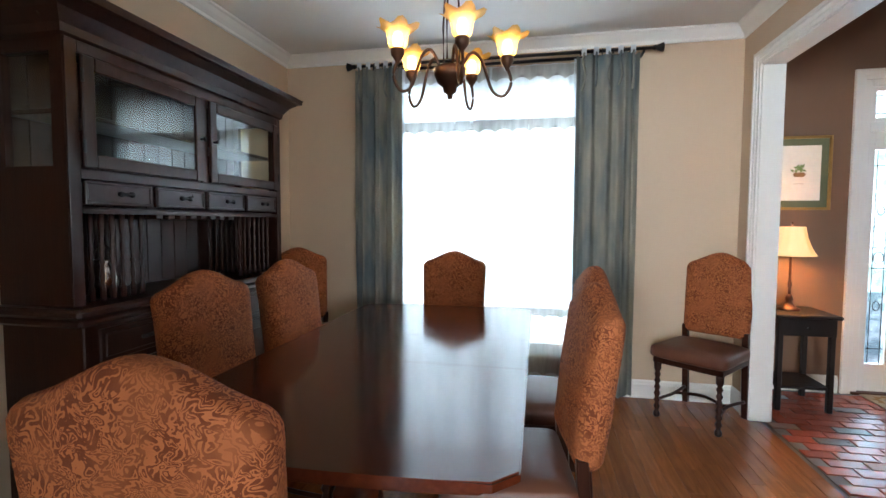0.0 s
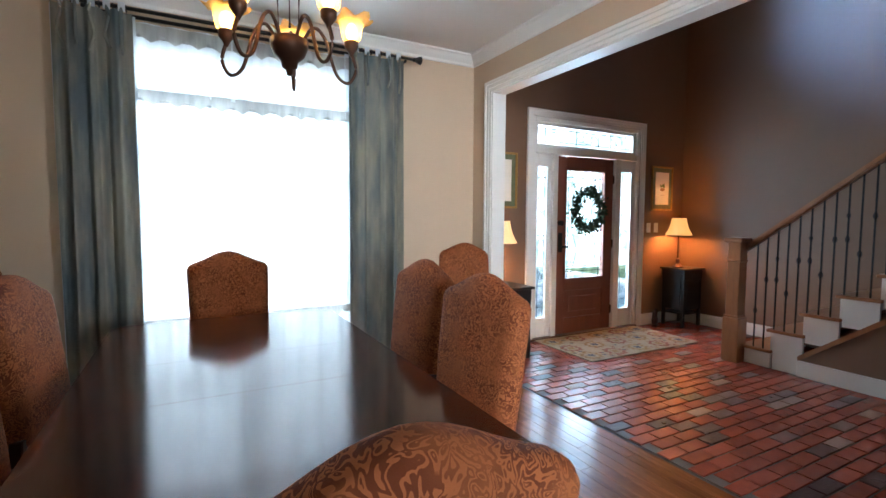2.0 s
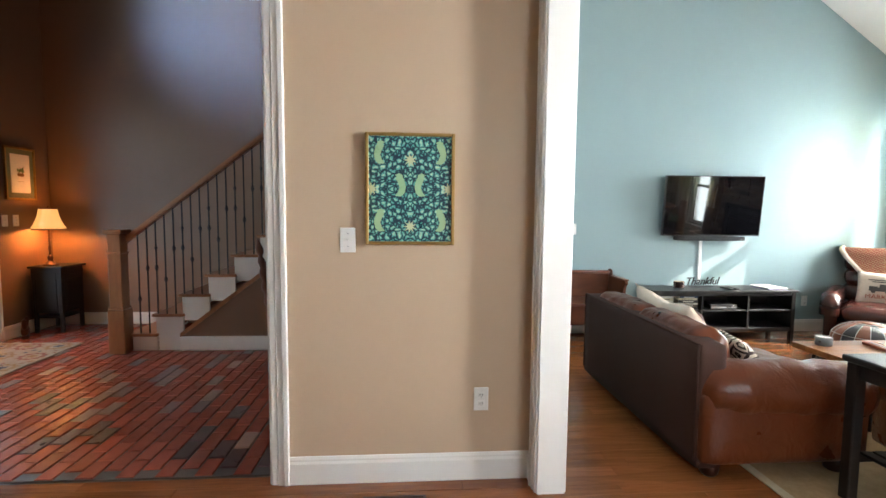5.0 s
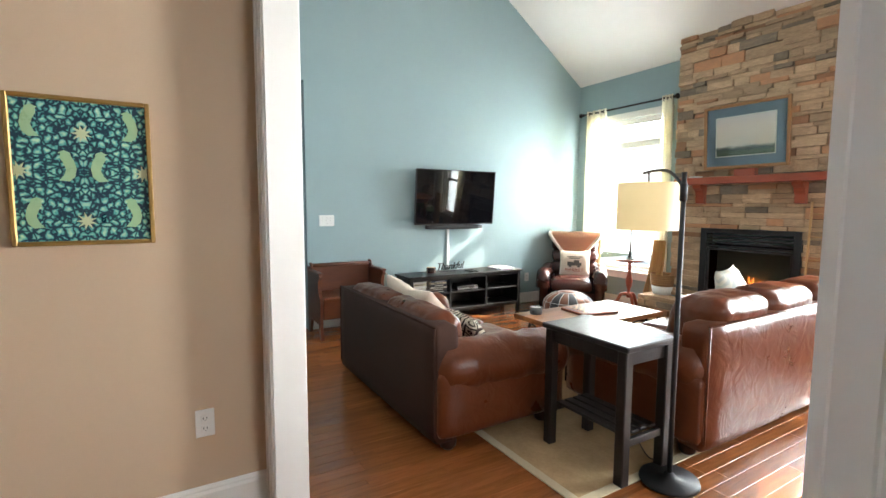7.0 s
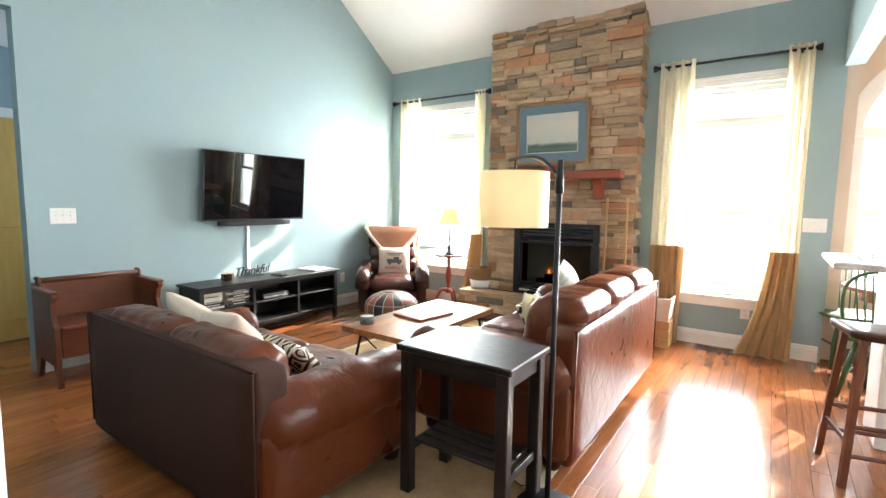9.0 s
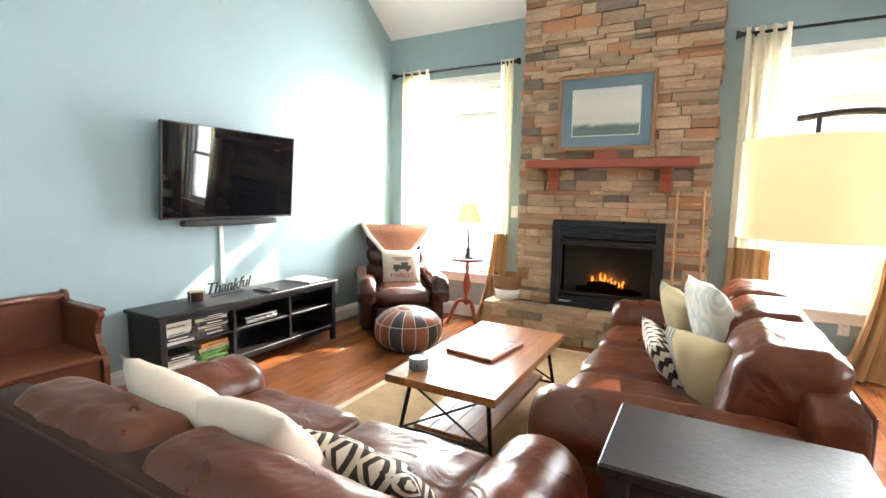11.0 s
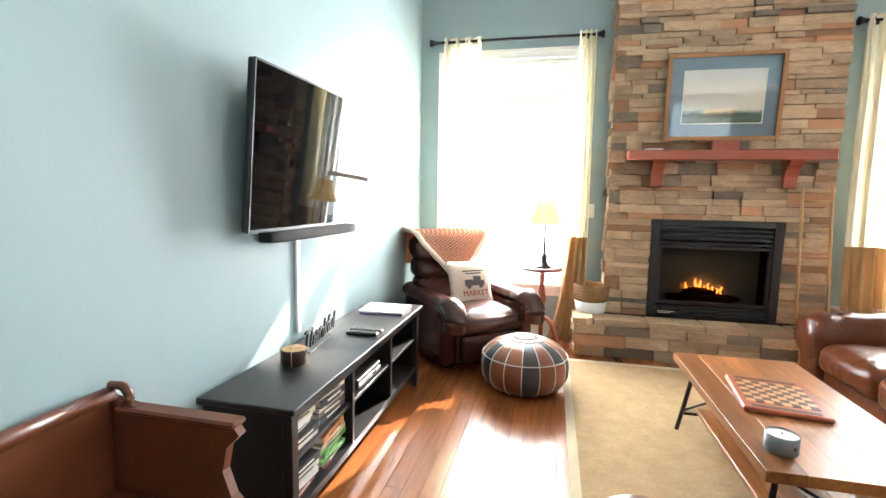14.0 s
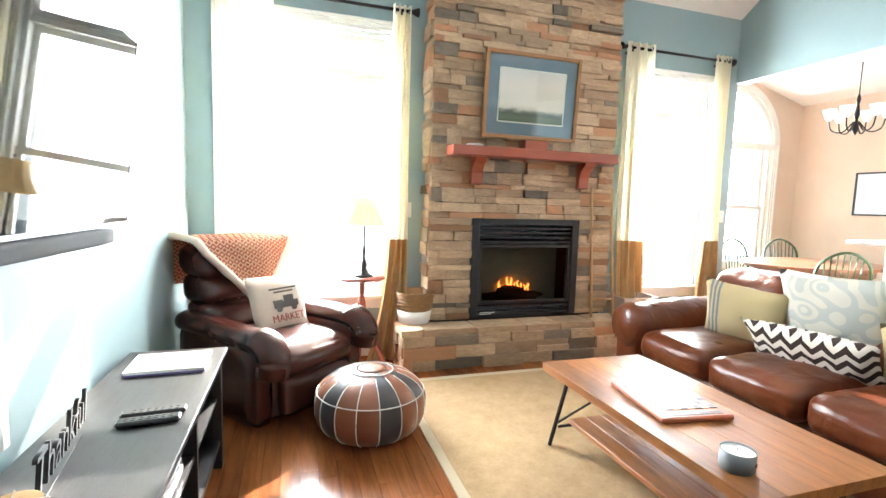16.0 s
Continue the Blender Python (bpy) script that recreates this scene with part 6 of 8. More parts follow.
part("cord", tube(bmesh.new(), curve([(-0.02, 0.1, 0.006), (0.10, -0.15, 0.006), (0.18, -0.10, 0.008), (0.35, -0.22, 0.008)]), 0.003, 6), M["matte_black"], fl)

# jute rug
rg = thing("jute_rug", pose(2.13, -3.06, 0.0005), "large natural jute rug with a paler bound edge", "rug")
part("weave", boxes(((-1.10, -1.56, 0), (1.10, 1.56, 0.008))), M["jute"], rg)
part("binding", boxes(((-1.15, -1.61, 0), (-1.10, 1.61, 0.009)), ((1.10, -1.61, 0), (1.15, 1.61, 0.009)), ((-1.10, -1.61, 0), (1.10, -1.56, 0.009)), ((-1.10, 1.56, 0), (1.10, 1.61, 0.009)), bev=0.002), M["jute_edge"], rg)

# coffee table
ct = thing("coffee_table", pose(2.405, -3.08, 0.008), "reclaimed plank coffee table on black iron trestle legs", "table")
for i in range(5):
    part("plank", boxes(((-0.30 + i * 0.12, -0.60, 0.385), (-0.1803 + i * 0.12, 0.60, 0.425)), bev=0.0012), M["pine"], ct)
for i in range(4):
    part("lower_plank", boxes(((-0.19 + i * 0.095, -0.50, 0.125), (-0.096 + i * 0.095, 0.50, 0.15)), bev=0.003), M["pine"], ct)
for sy in (-1, 1):
    leg_y = sy * 0.50
    for sx in (-1, 1):
        part("leg", tube(bmesh.new(), [(sx * 0.27, leg_y + sy * 0.04, 0.0), (sx * 0.215, leg_y - sy * 0.02, 0.384)], 0.011, 6), M["iron"], ct)
    part("crossbar", tube(bmesh.new(), [(-0.25, leg_y, 0.115), (0.25, leg_y, 0.115)], 0.008, 6), M["iron"], ct)
    for sx in (-1, 1):
        part("brace", tube(bmesh.new(), [(sx * 0.255, leg_y + sy * 0.02, 0.12), (-sx * 0.215, leg_y - sy * 0.01, 0.36)], 0.006, 6), M["iron"], ct)
    part("rail", boxes(((-0.26, leg_y - 0.02, 0.372), (0.26, leg_y + 0.02, 0.3848))), M["iron"], ct)

cb = thing("chess_board", pose(2.43, -3.11, 0.434, 0, 0, -8), "red-framed inlaid wooden chess board on the coffee table", "chess board")
cbm = surf("chess_red_wood", (0.40, 0.10, 0.04), (0.30, 0.07, 0.03), scale=8, rough=0.4, stretch=(1, 6, 1))
part("frame", boxes(((-0.155, -0.195, 0), (0.155, 0.195, 0.022)), bev=0.006), cbm, cb)
light_sq, dark_sq = surf("pale_square", (0.58, 0.33, 0.15), scale=20, rough=0.4), surf("dark_square", (0.07, 0.025, 0.015), scale=20, rough=0.4)
for i in range(8):
    for j in range(8):
        part("square", boxes(((-0.128 + i * 0.032, -0.128 + j * 0.032, 0.0215), (-0.0965 + i * 0.032, -0.0965 + j * 0.032, 0.0245))), dark_sq if (i + j) % 2 else light_sq, cb)
for sy in (-1, 1):
    part("well", boxes(((-0.12, sy * 0.165 - 0.012, 0.0215), (0.12, sy * 0.165 + 0.012, 0.0235)), bev=0.0008), dark_sq, cb)

cn = thing("tin_candle", pose(2.60, -2.635, 0.433), "round grey tin candle on the coffee table", "candle")
part("tin", turned([(0.0, 0), (0.05, 0), (0.052, 0.004), (0.052, 0.062), (0.05, 0.062), (0.048, 0.052), (0.0, 0.052)], seg=32), surf("grey_tin", (0.16, 0.17, 0.17), scale=20, rough=0.5, metal=0.4), cn, "", True)
part("wax", turned([(0.0, 0.056), (0.049, 0.056), (0.049, 0.053)], seg=28), M["plate"], cn)
part("wick", tube(bmesh.new(), [(0, 0, 0.055), (0.002, 0, 0.066)], 0.0015, 5), M["slot"], cn)
part("label_dot", tube(bmesh.new(), [(-0.02, 0.0465, 0.03), (-0.021, 0.0495, 0.03)], 0.007, 10), M["slot"], cn)

# leather pouf
pf = thing("pouf", pose(3.55, -4.0, 0.0), "round patchwork leather pouf in brown and grey with white piping", "pouf")
def pouf_r(v):
    return 0.29 * (max(0.0, 1 - abs((v - 0.47) / 0.53) ** 2.6)) ** 0.5
N = 16
pm = [surf("tan_pouf_leather", (0.22, 0.075, 0.035), rough=0.4, bump=0.3, scale=9), surf("grey_pouf_leather", (0.045, 0.04, 0.042), rough=0.42, bump=0.3, scale=9), surf("rust_pouf_leather", (0.28, 0.10, 0.05), rough=0.4, bump=0.3, scale=9)]
for i in range(N):
    a0, a1 = 2 * math.pi * i / N, 2 * math.pi * (i + 1) / N
    for lo, hi, off in ((0.02, 0.68, 0), (0.68, 0.985, 1)):
        bm = bmesh.new()
        g = []
        for j in range(9):
            v = lo + (hi - lo) * j / 8
            row = []
            for k in range(5):
                a = a0 + (a1 - a0) * k / 4
                bulge = 1 + 0.02 * math.sin(math.pi * k / 4)
                rad = max(0.012, pouf_r(v)) * bulge
                row.append(bm.verts.new((rad * math.cos(a), rad * math.sin(a), v * 0.36)))
            g.append(row)
        for p, q in zip(g, g[1:]):
            for k in range(4):
                bm.faces.new((p[k], p[k + 1], q[k + 1], q[k]))
        part("panel", bm, pm[(0, 1, 2, 0, 1, 0, 2, 1)[(i + off * 3) % 8]], pf, "", True)
for i in range(N):
    a = 2 * math.pi * i / N
    part("piping", tube(bmesh.new(), [((max(0.012, pouf_r(v / 20)) + 0.002) * math.cos(a), (max(0.012, pouf_r(v / 20)) + 0.002) * math.sin(a), v / 20 * 0.36) for v in range(1, 20)], 0.0028, 5), M["plate"], pf)
for v, k in ((0.68, 1.0), (0.97, 1.0)):
    r = pouf_r(v) + 0.006
    part("piping", tube(bmesh.new(), [(r * math.cos(a * math.pi / 20), r * math.sin(a * math.pi / 20), v * 0.36 + 0.001) for a in range(41)], 0.003, 5), M["plate"], pf)
part("button", turned([(0.0, 0.362), (0.05, 0.36), (0.075, 0.354), (0.075, 0.35)], seg=24), pm[0], pf, "", True)

# recliner
rc = thing("recliner", pose(4.06, -4.60, 0, 0, 0, 41) @ Matrix.Diagonal((1, 1, 0.93, 1)), "dark brown leather recliner with a red woven throw", "armchair")
bm = bmesh.new()
pad(bm, (-0.30, -0.36, 0.03), (0.30, 0.34, 0.30), 0.05, n=8)
part("base", bm, M["leather_dark"], rc, "", True)
bm = bmesh.new()
pad(bm, (-0.275, -0.25, 0.27), (0.275, 0.42, 0.47), 0.09, n=12, puff=(0, 0.03, 0.035), wrinkle=0.008, seed=41)
part("seat", bm, M["leather_dark"], rc, "", True)
bm = bmesh.new()
pad(bm, (-0.27, 0.33, 0.06), (0.27, 0.425, 0.30), 0.05, n=10, puff=(0, 0.02, 0), wrinkle=0.006, seed=42)
part("footrest", bm, M["leather_dark"], rc, "", True)
for sx in (-1, 1):
    bm = bmesh.new()
    x0, x1 = sorted((sx * 0.275, sx * 0.41))
    pad(bm, (x0, -0.36, 0.03), (x1, 0.36, 0.52), 0.05, n=8)
    arm = part("arm", bm, M["leather_dark"], rc, "", True)
    bm = bmesh.new()
    pts = curve([(sx * 0.345, -0.34, 0.56), (sx * 0.345, -0.05, 0.55), (sx * 0.35, 0.20, 0.545), (sx * 0.35, 0.36, 0.53), (sx * 0.35, 0.43, 0.46), (sx * 0.35, 0.42, 0.36)])
    tube(bm, pts, 0.085, 16)
    for v in bm.verts:
        v.co.z = 0.5 + (v.co.z - 0.5) * 0.8 if v.co.y < 0.33 else v.co.z
        v.co += 0.006 * noise.noise_vector(v.co * 8)
    part("arm_pad", bm, M["leather_dark"], arm, "", True)
for i, (z0, z1, dp) in enumerate(((0.44, 0.66, 0.19), (0.63, 0.83, 0.20), (0.79, 1.0, 0.22))):
    bm = bmesh.new()
    pad(bm, (-0.31, -0.44, z0), (0.31, -0.44 + dp + 0.06, z1), 0.08, n=12, puff=(0, 0.03, 0.02), wrinkle=0.012, seed=50 + i)
    shear_y(bm, 0.44, 0.22)
    part("back_cushion", bm, M["leather_dark"], rc, "", True)
# woven throw over its back, corner hanging down in front
thr = thing("throw", pose(4.06, -4.60, 0, 0, 0, 41) @ Matrix.Diagonal((1, 1, 0.93, 1)), "red and gold woven throw with cream fringe edge over the recliner", "blanket")
wov = pattern_mat("red_woven_throw", (0.36, 0.07, 0.055), (0.55, 0.36, 0.20), "weave")
nt = wov.node_tree
def throw_sheet(bm, w0, inset, lift):
    g = []
    for j in range(15):
        v = j / 14
        row = []
        for i in range(17):
            u = -1 + i / 8
            if v < 0.35:
                k = v / 0.35
                y_, z_ = -0.60, 0.72 + 0.31 * k
                half = w0
            elif v < 0.5:
                k = (v - 0.35) / 0.15
                y_, z_ = -0.60 + 0.33 * k, 1.03 + 0.035 * math.sin(math.pi * k)
                half = w0
            else:
                k = (v - 0.5) / 0.5
                half = w0 * (1 - k) + 0.015 - inset * k
                y_, z_ = -0.27 + 0.14 * k, 1.03 - 0.42 * k
            x_ = u * half
            row.append(bm.verts.new((x_, y_ + lift + 0.012 * noise.noise(Vector((u * 2, v * 5, 2))), z_ + lift + 0.008 * noise.noise(Vector((u * 3, v * 4, 9))))))
        g.append(row)
    for a, b in zip(g, g[1:]):
        for i in range(16):
            bm.faces.new((a[i], a[i + 1], b[i + 1], b[i]))
    bmesh.ops.solidify(bm, geom=bm.faces[:], thickness=0.008)
    return g
bm = bmesh.new()
throw_sheet(bm, 0.33, 0.0, 0.02)
part("weave", bm, wov, thr, "", True)
for sx in (-1, 1):
    pts = [(sx * 0.345, -0.64, 0.74), (sx * 0.345, -0.63, 1.04), (sx * 0.345, -0.28, 1.06)] + [(sx * 0.345 * (1 - k / 6) + sx * 0.01, -0.25 + 0.15 * k / 6, 1.05 - 0.43 * k / 6) for k in range(1, 7)]
    bm = bmesh.new()
    tube(bm, curve(pts, 4), 0.024, 8)
    for v in bm.verts:
        v.co += 0.006 * noise.noise_vector(v.co * 25)
    part("fringe", bm, M["cream"], thr, "cream fringe edge", True)
tp = pillow("throw_pillow", pose(4.06, -4.60, 0, 0, 0, 41) @ pose(-0.02, 0.01, 0.59, -20, 0, 180), 0.40, 0.38, 0.14, M["cream"], "cream pillow printed with a truck and farm market lettering", 9)
prt = surf("printed_ink", (0.10, 0.09, 0.08), scale=20, rough=0.9)
tk = bmesh.new()
for lo, hi in (((-0.09, -0.035), (0.09, 0.005)), ((-0.01, 0.005), (0.06, 0.04)), ((-0.09, 0.005), (-0.02, 0.015))):
    box(tk, (lo[0], -0.078, lo[1]), (hi[0], -0.074, hi[1]))
for x in (-0.055, 0.055):
    tube(tk, [(x, -0.080, -0.04), (x, -0.072, -0.04)], 0.018, 12)
part("truck_print", tk, prt, tp, "printed truck motif")


def text(body, size, m, mat, parent, name, label=""):
    cu = bpy.data.curves.new(name, "FONT")
    cu.body, cu.size, cu.align_x, cu.extrude, cu.shear = body, size, "CENTER", 0.001, 0.0
    tmp = bpy.data.objects.new(name, cu)
    me = bpy.data.meshes.new_from_object(tmp)
    bpy.data.objects.remove(tmp)
    me.materials.append(mat)
    ob = new(name, me)
    ob.parent = parent
    ob.matrix_local = m
    return tagged(ob, label=label)


red_ink = surf("red_ink", (0.35, 0.05, 0.03), scale=20, rough=0.9)
text("MARKET", 0.062, pose(0, -0.072, -0.115, 90), red_ink, tp, "lettering", "faded red lettering")
bars = bmesh.new()
for z, w in ((0.085, 0.10), (0.065, 0.07)):
    box(bars, (-w, -0.074, z - 0.005), (w, -0.071, z + 0.005))
part("print_bars", bars, prt, tp)

# tripod table with its lamp
tt = thing("tripod_table", pose(3.47, -4.99, 0), "red-brown turned tripod table with round top", "table")
part("top", turned([(0.0, 0.672), (0.165, 0.672), (0.17, 0.68), (0.165, 0.692), (0.0, 0.692)], seg=36), M["redwood"], tt, "", True)
part("column", turned([(0.02, 0.20), (0.035, 0.22), (0.022, 0.27), (0.018, 0.30), (0.035, 0.36), (0.042, 0.42), (0.028, 0.50), (0.016, 0.56), (0.022, 0.60), (0.016, 0.62), (0.04, 0.672)], seg=18), M["redwood"], tt, "", True)
for a in range(3):
    an = a * 2 * math.pi / 3 + 0.5
    u, w = math.cos(an), math.sin(an)
    part("leg", tube(bmesh.new(), curve([(0.02 * u, 0.02 * w, 0.25), (0.09 * u, 0.09 * w, 0.235), (0.14 * u, 0.14 * w, 0.14), (0.19 * u, 0.19 * w, 0.025), (0.22 * u, 0.22 * w, 0.02)]), [0.02] * 30 + [0.018] * 3, 8), M["redwood"], tt, "", True)
table_lamp(pose(3.46, -4.98, 0.692), M["shade_off"], "unlit bronze table lamp with tan bell shade on the tripod table", 0.9, M["espresso"])

# media console
mc = thing("media_console", pose(4.437, -3.057, 0) @ Matrix.Diagonal((0.86, 0.952, 0.955, 1)), "long black wooden media console with open shelves", "media console")
X0, X1, YA, YB2 = -0.21, 0.21, -0.835, 0.835
part("top", boxes(((X0 - 0.025, YA - 0.025, 0.555), (X1 + 0.01, YB2 + 0.025, 0.58)), bev=0.004), M["black_wood"], mc)
for y in (YA, YB2 - 0.025):
    part("side_panel", boxes(((X0 + 0.02, y, 0.12), (X1, y + 0.025, 0.5545)), bev=0.002), M["black_wood"], mc)
for x in (X0, X1 - 0.045):
    for y in (YA - 0.004, YB2 - 0.041):
        part("leg", boxes(((x, y, 0.0), (x + 0.045, y + 0.045, 0.5545)), bev=0.003), M["black_wood"], mc)
part("bottom_shelf", boxes(((X0 + 0.01, YA + 0.03, 0.12), (X1 - 0.01, YB2 - 0.03, 0.145)), bev=0.002), M["black_wood"], mc)
part("middle_shelf", boxes(((X0 + 0.02, YA + 0.03, 0.335), (X1 - 0.01, YB2 - 0.03, 0.353)), bev=0.002), M["black_wood"], mc)
part("front_rail", boxes(((X0 + 0.002, YA + 0.045, 0.515), (X0 + 0.022, YB2 - 0.045, 0.5545))), M["black_wood"], mc)
part("back_panel", boxes(((X1 - 0.012, YA + 0.03, 0.145), (X1 - 0.006, YB2 - 0.03, 0.5545))), M["black_wood"], mc)
for y in (-0.28, 0.27):
    part("divider", boxes(((X0 + 0.01, y - 0.012, 0.145), (X1 - 0.015, y + 0.012, 0.5145))), M["black_wood"], mc)
part("cable_box_shelf", boxes(((X0 + 0.02, YA + 0.03, 0.10), (X0 + 0.04, YB2 - 0.03, 0.1195))), M["black_wood"], mc)
# stacks of books
rb = random.Random(4)
book_cols = [(0.75, 0.73, 0.68), (0.03, 0.03, 0.035), (0.45, 0.35, 0.22), (0.30, 0.05, 0.03), (0.62, 0.58, 0.5), (0.12, 0.09, 0.07), (0.5, 0.18, 0.04), (0.10, 0.28, 0.06), (0.68, 0.62, 0.45), (0.02, 0.05, 0.12)]
book_m = [surf("book_cover", c, scale=30, rough=0.5) for c in book_cols]
pages = surf("book_pages", (0.72, 0.68, 0.58), scale=80, rough=0.9, stretch=(1, 1, 20))
for sy, z, seq in ((0.665, 0.3385, (0, 1, 4, 0, 8, 0)), (0.40, 0.3385, (1, 5, 4, 1, 8, 9, 6)), (0.665, 0.1398, (3, 0, 0, 4, 1)), (0.40, 0.1398, (3, 7, 7, 7, 2, 6))):
    for k in seq:
        h = rb.uniform(0.018, 0.030)
        w, d = rb.uniform(0.10, 0.12), rb.uniform(0.085, 0.10)
        b = thing("book", pose(4.437 - 0.05 + rb.uniform(-0.01, 0.01), -3.057 + sy + rb.uniform(-0.012, 0.012), z, 0, 0, rb.uniform(-6, 6)), "closed hardback book in a stack on the console shelf", "book", "books on the console")
        part("cover", boxes(((-d, -w, 0), (d, w, 0.002)), ((-d, -w, h - 0.002), (d, w, h)), ((-d, -w, 0.002), (-d + 0.002, w, h - 0.002)), bev=0.0006), book_m[k], b)
        part("pages", boxes(((-d + 0.004, -w + 0.004, 0.0022), (d - 0.004, w - 0.004, h - 0.0022))), pages, b)
        if k != 0:
            part("spine_print", boxes(((-d - 0.0006, -w * 0.6, h * 0.35), (-d + 0.0003, w * 0.5, h * 0.62))), M["paper"] if k in (1, 3, 5, 9) else M["slot"], b)
        z += h + 0.0004
cbx = thing("cable_box", pose(4.40, -3.06, 0.3385), "black cable box with a silver front edge", "cable box")
part("case", boxes(((-0.11, -0.15, 0.006), (0.10, 0.15, 0.055)), bev=0.004), M["black"], cbx)
part("front_panel", boxes(((-0.114, -0.145, 0.012), (-0.1105, 0.145, 0.032)), bev=0.001), surf("brushed_silver", (0.4, 0.4, 0.42), rough=0.3, metal=0.8), cbx)
part("button", tube(bmesh.new(), [(-0.1105, -0.11, 0.042), (-0.1135, -0.11, 0.042)], 0.006, 10), M["plate"], cbx)
# on top: wood-slice candle, sign, remotes, flat box
wc = thing("wood_slice_box", pose(4.475, -2.65, 0.5542), "small round dark bark box tied with twine", "decoration")
part("bark", turned([(0.0, 0), (0.054, 0), (0.058, 0.01), (0.056, 0.035), (0.058, 0.06), (0.054, 0.066), (0.0, 0.066)], seg=22), M["darkwood"], wc, "dark bark side", True)
part("lid", turned([(0.0, 0.0675), (0.052, 0.0675), (0.052, 0.065)], seg=22), M["woodraw"], wc, "pale sawn top")
tw = bmesh.new()
for a in (0.3, 1.9):
    tube(tw, [(0.06 * math.cos(a), 0.06 * math.sin(a), 0.002), (0.06 * math.cos(a), 0.06 * math.sin(a), 0.066), (0, 0, 0.071), (-0.06 * math.cos(a), -0.06 * math.sin(a), 0.066), (-0.06 * math.cos(a), -0.06 * math.sin(a), 0.002)], 0.002, 5)
part("twine", tw, M["cream"], wc)
sg = thing("word_sign", pose(4.50, -2.93, 0.5542, 0, 0, -82), "freestanding dark script word sign on the console", "sign")
part("foot", boxes(((-0.15, -0.006, 0), (0.15, 0.02, 0.006))), M["black"], sg)
wd = text("Thankful", 0.125, pose(0, 0.0, 0.025, 90), M["black"], sg, "lettering", "dark cut-out lettering")
for v in wd.data.vertices:
    v.co.x += v.co.y * 0.35
    v.co.z *= 5
for y, l, w in ((-3.13, 0.085, 0.022), (-3.19, 0.09, 0.02)):
    r = thing("remote_control", pose(4.36, y, 0.5542, 0, 0, 4), "slim black remote control lying on the console", "remote", "remotes")
    part("case", boxes(((-l, -w, 0), (l, w, 0.016)), bev=0.005), M["black"], r)
    part("buttons", boxes(*[((-l + 0.02 + i * 0.02, -w * 0.6 + j * 0.014, 0.0155), (-l + 0.03 + i * 0.02, -w * 0.6 + 0.008 + j * 0.014, 0.0175)) for i in range(7) for j in range(2)]), M["slot"], r)
fb = thing("flat_box", pose(4.42, -3.66, 0.5542, 0, 0, 2), "flat white box with a violet edge on the console", "box")
part("lid", boxes(((-0.14, -0.11, 0.007), (0.14, 0.11, 0.02)), bev=0.002), M["plate"], fb)
part("tray", boxes(((-0.137, -0.107, 0), (0.137, 0.107, 0.0068))), surf("violet_card", (0.16, 0.12, 0.32), rough=0.5), fb)

# television, sound bar and cable duct
tv = thing("television", pose(4.524, -3.04, 1.462, 94.6, 0, -91.2), "large black flat television on a wall bracket, switched off", "television")
part("bezel", boxes(((-0.565, -0.335, -0.035), (0.565, 0.335, -0.004)), bev=0.006), M["black"], tv)
for lo, hi in (((-0.565, -0.335, -0.004), (0.565, -0.322, 0.002)), ((-0.565, 0.327, -0.004), (0.565, 0.335, 0.002)), ((-0.565, -0.322, -0.004), (-0.557, 0.327, 0.002)), ((0.557, -0.322, -0.004), (0.565, 0.327, 0.002))):
    part("rim", boxes((lo, hi)), M["black"], tv)
part("screen", boxes(((-0.557, -0.322, -0.0042), (0.557, 0.327, -0.0005))), M["screen"], tv, "dark glossy screen")
part("bracket", boxes(((-0.12, -0.15, -0.10), (0.12, 0.15, -0.036)), ((-0.05, -0.06, -0.14), (0.05, 0.06, -0.1)), bev=0.004), M["matte_black"], tv)
sb = thing("sound_bar", pose(4.585, -3.046, 1.098, 0, 0, -3), "slim black fabric sound bar under the television", "speaker")
bm = bmesh.new()
pad(bm, (-0.04, -0.395, -0.027), (0.04, 0.395, 0.027), 0.015, n=8)
part("body", bm, surf("speaker_cloth", (0.025, 0.025, 0.027), scale=200, rough=0.8, bump=0.6, bump_scale=900), sb, "", True)
part("bracket", boxes(((0.035, -0.10, -0.01), (0.07, 0.10, 0.12))), M["matte_black"], sb)
dct = thing("cable_duct", pose(XT, -2.99, 0.58), "pale painted cable duct between television and console", "cable duct")
part("cover", boxes(((-0.018, -0.018, 0), (-0.001, 0.018, 0.50)), bev=0.004), M["plate"], dct)
wall_plate("wall_outlet", pose(XT, -4.31, 0.36, 0, 0, -90), "outlet", "white wall outlet beside the console", "outlet")
wall_plate("light_switch", pose(XT, -1.44, 1.19, 0, 0, -90), "switch3", "white three-gang light switch on the blue wall", "light switch")
wall_plate("light_switch", pose(3.08, YP, 1.18, 0, 0, 180), "switch", "white light switch beside the chimney", "light switch")
wall_plate("light_switch", pose(-0.12, YP, 1.19, 0, 0, 180), "switch3", "white light switch beside the window", "light switch")
wall_plate("wall_outlet", pose(0.33, YP, 0.36, 0, 0, 180), "outlet", "white wall outlet under the window", "outlet")
fv = copy_thing(vent, pose(0.55, -5.12, 0.002))

